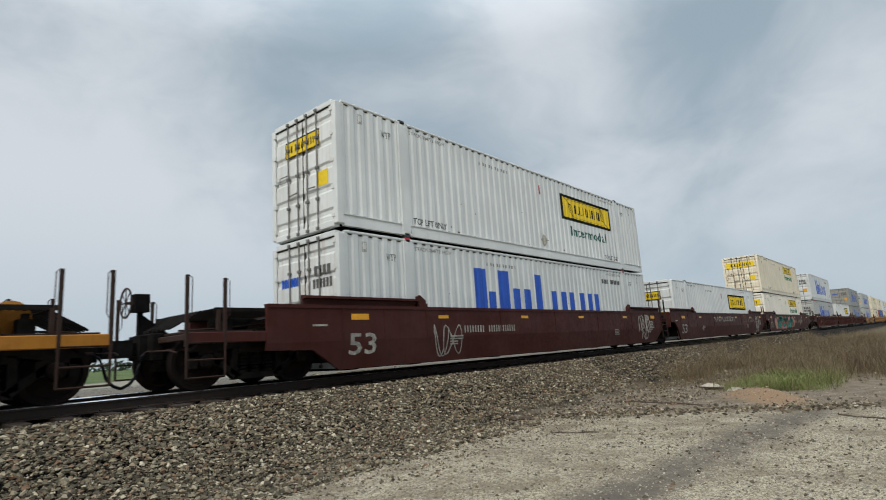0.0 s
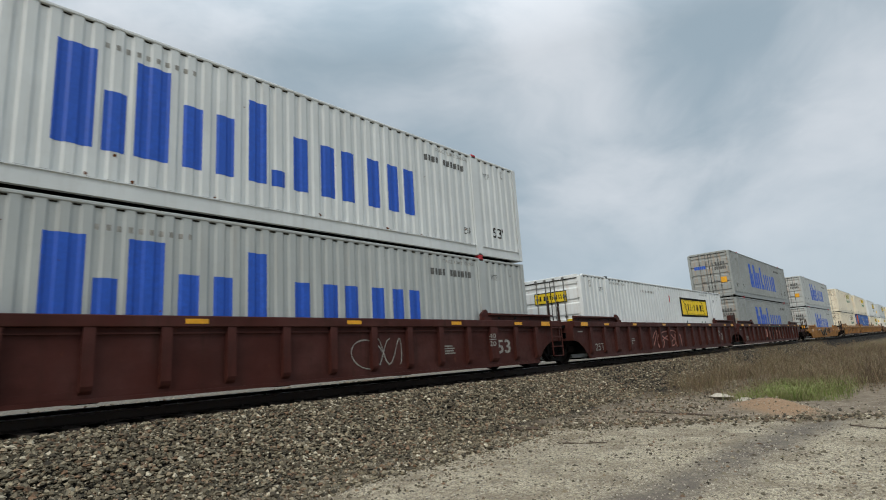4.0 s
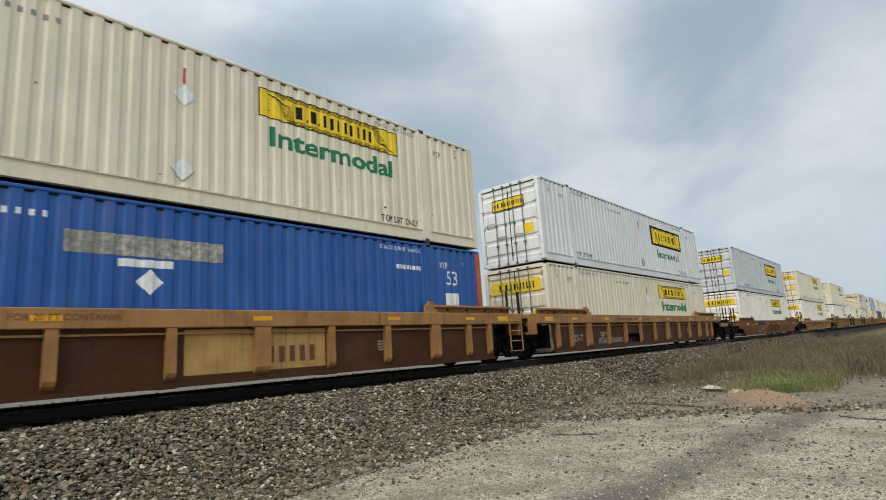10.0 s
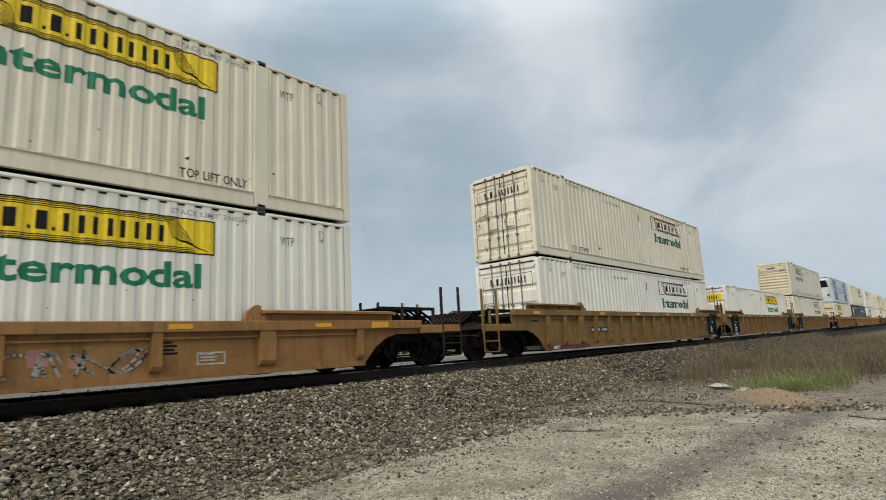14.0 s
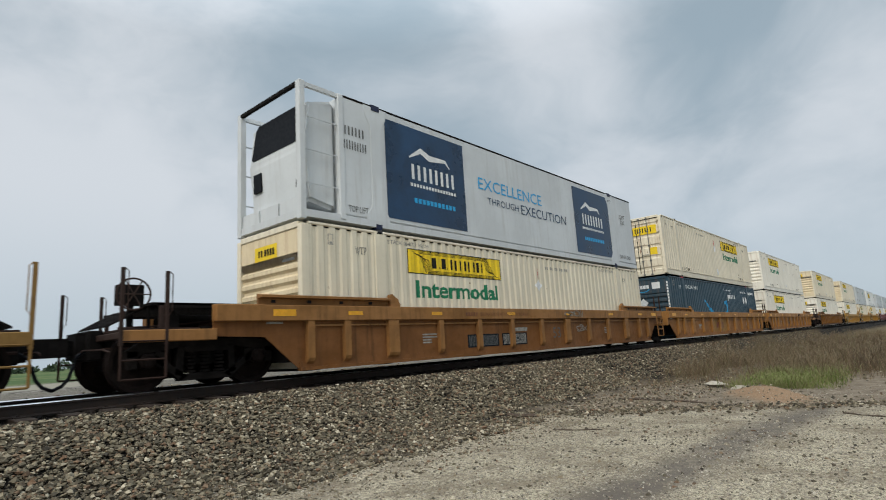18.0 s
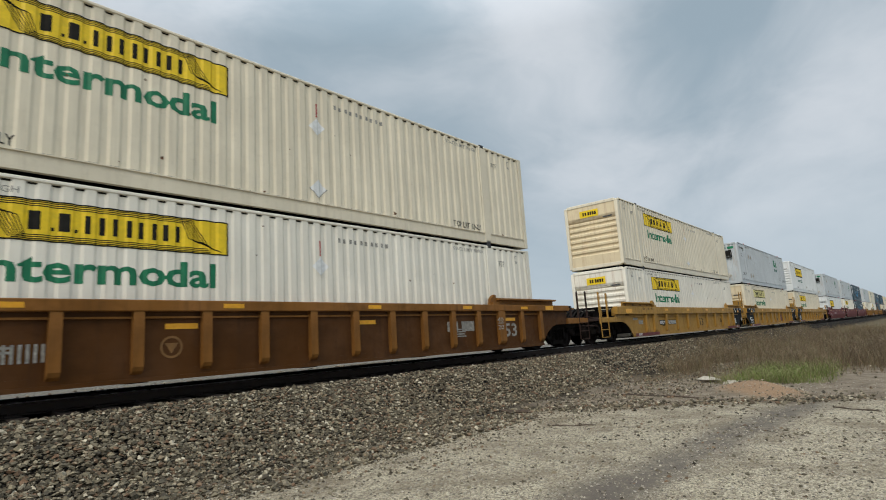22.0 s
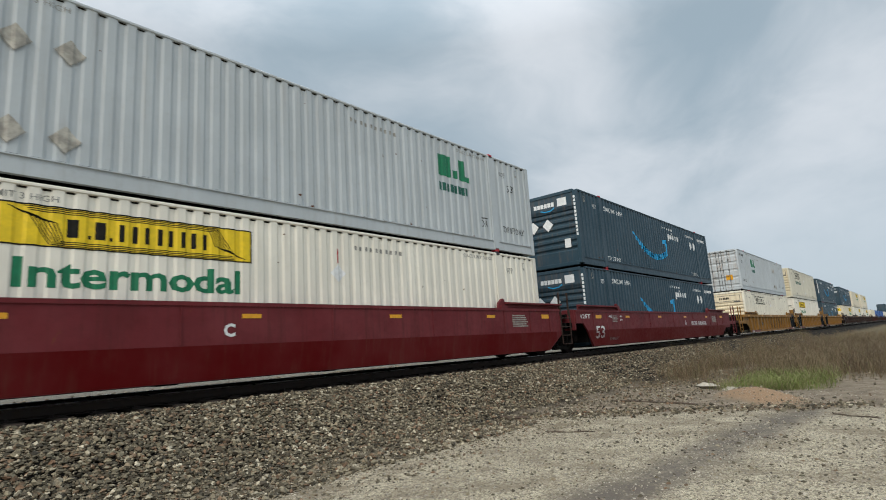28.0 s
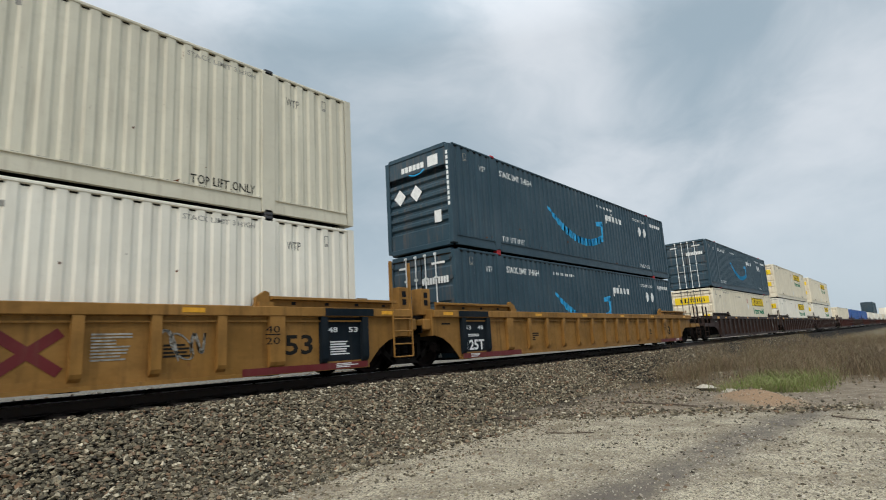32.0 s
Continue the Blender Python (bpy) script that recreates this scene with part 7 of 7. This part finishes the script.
MA = [m for m in common("smooth", WHITE, words=False) if m[0] != "small_print"] + [("length_mark", "m53", lambda: write("53", -8.05, -7.33, 0.41, 0.84, 0.015), WHITE, 0), ("axle_code", "m", lambda: write("125T", -9.10, -8.40, 1.10, 1.24, 0.02), WHITE, 0), ("lower_band", "m", lambda: [[(-8.50, 0.545), (-8.14, 0.160), (8.20, 0.160), (8.60, 0.45), (8.60, 0.695), (-8.62, 0.695)]], paint("deep_red_lower_paint", (0.100, 0.003, 0.004), 0.5, 0.2, gloss=0.08), 0),
     ("length_row", "m", lambda: write("45", -6.9, -6.62, 1.12, 1.22, 0.01) + write("40", -5.95, -5.72, 1.13, 1.22, 0.01) + write("20", -5.95, -5.72, 1.0, 1.09, 0.01), WHITE, 0),
     ("small_print", "m2", lambda: lines(-6.6, -5.9, 0.95, 1.2, 5, 4) + lines(6.2, 7.0, 0.85, 1.2, 6, 5) + lines(-6.9, -6.0, 0.30, 0.42, 3, 6), CHALK, 0)]
unit(484.05, "smooth", "maroon", C, J, RL_N, NOSE_W, ("", ""), MA + name_bars(-4.4, -2.2, 0.78, 0.95, WHITE, "w23"))
unit(503.69, "smooth", "maroon", J, J, RL_N, NOSE_P, ("", ""), MA + [("unit_letter", "C", lambda: write("C", -2.2, -2.0, 0.82, 1.04, 0.04), WHITE, 0)])
unit(523.09, "smooth", "maroon", J, C, DARK_N, DARK_N, ("", "yellowrail"), MA + name_bars(2.6, 5.0, 0.76, 0.94, WHITE, "w25") + [("unit_letter", "A", lambda: write("A", 1.6, 1.8, 0.78, 0.98), WHITE, 0)])
unit(546.59, "ribbed", "tan", C, J, RL_D, ("rusty", "outline", "nose"), ("yellowrail", ""), TA + name_plate(-5.35, -3.7, 0.62, 0.78, BLACK, CHALK) + tag_marks(33, -1.6, 2.6, BLACK, 5, 0.06), dark="part")
unit(566.10, "ribbed", "tan", J, J, ("dusty", "outline", "nose"), NOSE_P, ("cage", "cage"), TB + [("name_stencil", "t27", lambda: stroke([(2.2, 0.9), (2.85, 0.42)], 0.14) + stroke([(2.2, 0.42), (2.85, 0.9)], 0.14) + bars(1.2, 2.0, 0.42, 0.9, 3, 0.9), DARKRED, FLAT - 0.003), ("patch", 27, lambda: lines(3.24, 3.78, 0.5, 0.9, 9, 2), CHALK, FLAT)] + tag_marks(34, 4.1, 4.85, CHALK, 3, 0.03, 0.45, 0.95), dark="part")
unit(585.59, "ribbed", "tan", J, C, DARK_N, DARK_D, ("cage", ""), TB, dark="part")
DK = common("ribbed", CHALK)
unit(608.90, "ribbed", "dark", C, J, DARK_D, CREAM, ("wheel", ""), DK)
unit(628.45, "ribbed", "dark", J, J, CREAM, PALE, ("", ""), DK)
unit(648.00, "ribbed", "dark", J, C, CREAM, PALE, ("", ""), DK)
for k, (up, low) in enumerate(((None, CREAM), (None, BLUE), (None, BLUE), (None, PALE), (("navy", "", "door"), PALE), (None, PALE), (None, CREAM), (None, WHT), (PALE, CREAM), (None, PALE), (None, PALE), (None, CREAM), (CREAM, PALE), (CREAM, CREAM))):
    unit(671.45 + 20.85 * k, "ribbed", "dark" if k % 2 else "oxide", C if k % 3 == 0 else J, C if k % 3 == 2 else J, up, low)

COLOUR_WORDS = {"ash": "mid grey", "dusty": "dirty cream", "cream": "cream", "pale": "off-white", "white": "white", "rusty": "rust-streaked cream", "bright": "pale grey", "grey": "grey", "silver": "light grey", "frost": "pale grey", "navy": "dark navy", "blue": "royal blue", "reefer": "white"}
SIGN_WORDS = {"yellow": "with a yellow sign", "framed": "with a black-framed yellow sign", "outline": "with an outlined faded sign", "faded": "with a faded yellow sign", "blue": "with large royal blue markings",
              "smile": "with a bright blue curved arrow", "green": "with green markings", "": "with small white marks"}
PAINT_WORDS = {"ochre": "dirty ochre", "brown": "dark brown", "oxide": "oxide brown", "orange": "orange-yellow", "amber": "brown-yellow", "copper": "copper brown", "mustard": "dusty mustard", "sienna": "dirty brown-tan", "sand": "weathered orange-tan", "tan": "tan yellow", "yellow": "bright yellow", "dun": "rusty brown-yellow", "maroon": "maroon", "dark": "dark brown"}
STYLE_WORDS = {"smooth": "smooth-sided", "ribbed": "ribbed", "posted": "post-sided"}
FLOOR = 0.12
MOVING = []
SEEN = {}


def draw_in(thing):
    """Containers stand 2.44 m wide: their outer face stays, the rest comes in."""
    for ob in thing.children_recursive:
        if ob.data not in DRAWN:
            DRAWN.add(ob.data)
            for v in ob.data.vertices:
                v.co.y = (v.co.y + 1.295) * 0.942 - 1.295


DRAWN = set()


def place_container(spec, x, z, near, how):
    key = (str(spec), near)
    if key in SEEN:
        ob = copy_thing(SEEN[key], pose(x, YC, z))
    else:
        ob = reefer() if spec == "reefer" else container(spec, near)
        draw_in(ob)
        SEEN[key] = ob
        ob.matrix_basis = pose(x, YC, z)
    if spec == "reefer":
        tagged(ob, "white refrigerated container with navy printed panels, " + how, "container", "containers on the train")
    else:
        tagged(ob, COLOUR_WORDS[spec[0]] + " container " + SIGN_WORDS[spec[1]] + ", " + how, "container", "containers on the train")
    MOVING.append((ob, x, z))


for k, (x, style, colour, front, rear, upper, lower, extra, marks, more) in enumerate(TRAIN):
    near = k < 32
    car = wagon(x, style, colour, front, rear, extra, marks, near, **more)
    tagged(car, PAINT_WORDS[colour] + " " + STYLE_WORDS[style] + " steel well wagon, " + ("loaded" if lower else "empty") + " and weathered", "well wagon", "wagons of the train")
    MOVING.append((car, x, 0.0))
    car.matrix_basis = pose(x, YC, 0)
    if lower:
        place_container(lower, x, FLOOR, near, "in a wagon")
    if upper:
        place_container(upper, x, FLOOR + HIGH, near, "stacked on top")


def motions():
    """The train rolls past; wheels near the camera turn with it."""
    for ob, x, z in MOVING:
        walk(ob, [(t, pose(x - travelled(t), YC, z)) for t in range(0, 33, 4)])
    for w, x, at in WHEELS:
        near = [f for f in range(0, 961) if -9.0 < x + at - travelled(f / FPS) < 30.0]
        if not near or x > 640:
            continue
        turn = lambda f: -math.degrees(travelled(f / FPS) / WHEEL_R)
        rows = [(f / FPS, pose(at, 0, WHEEL_R, 0, turn(f), 0)) for f in near]
        if near[0] > 0:
            rows.insert(0, (0.0, pose(at, 0, WHEEL_R, 0, turn(near[0]), 0)))
        if near[-1] < 960:
            rows.append((32.0, pose(at, 0, WHEEL_R, 0, turn(near[-1]), 0)))
        walk(w, rows)


motions()
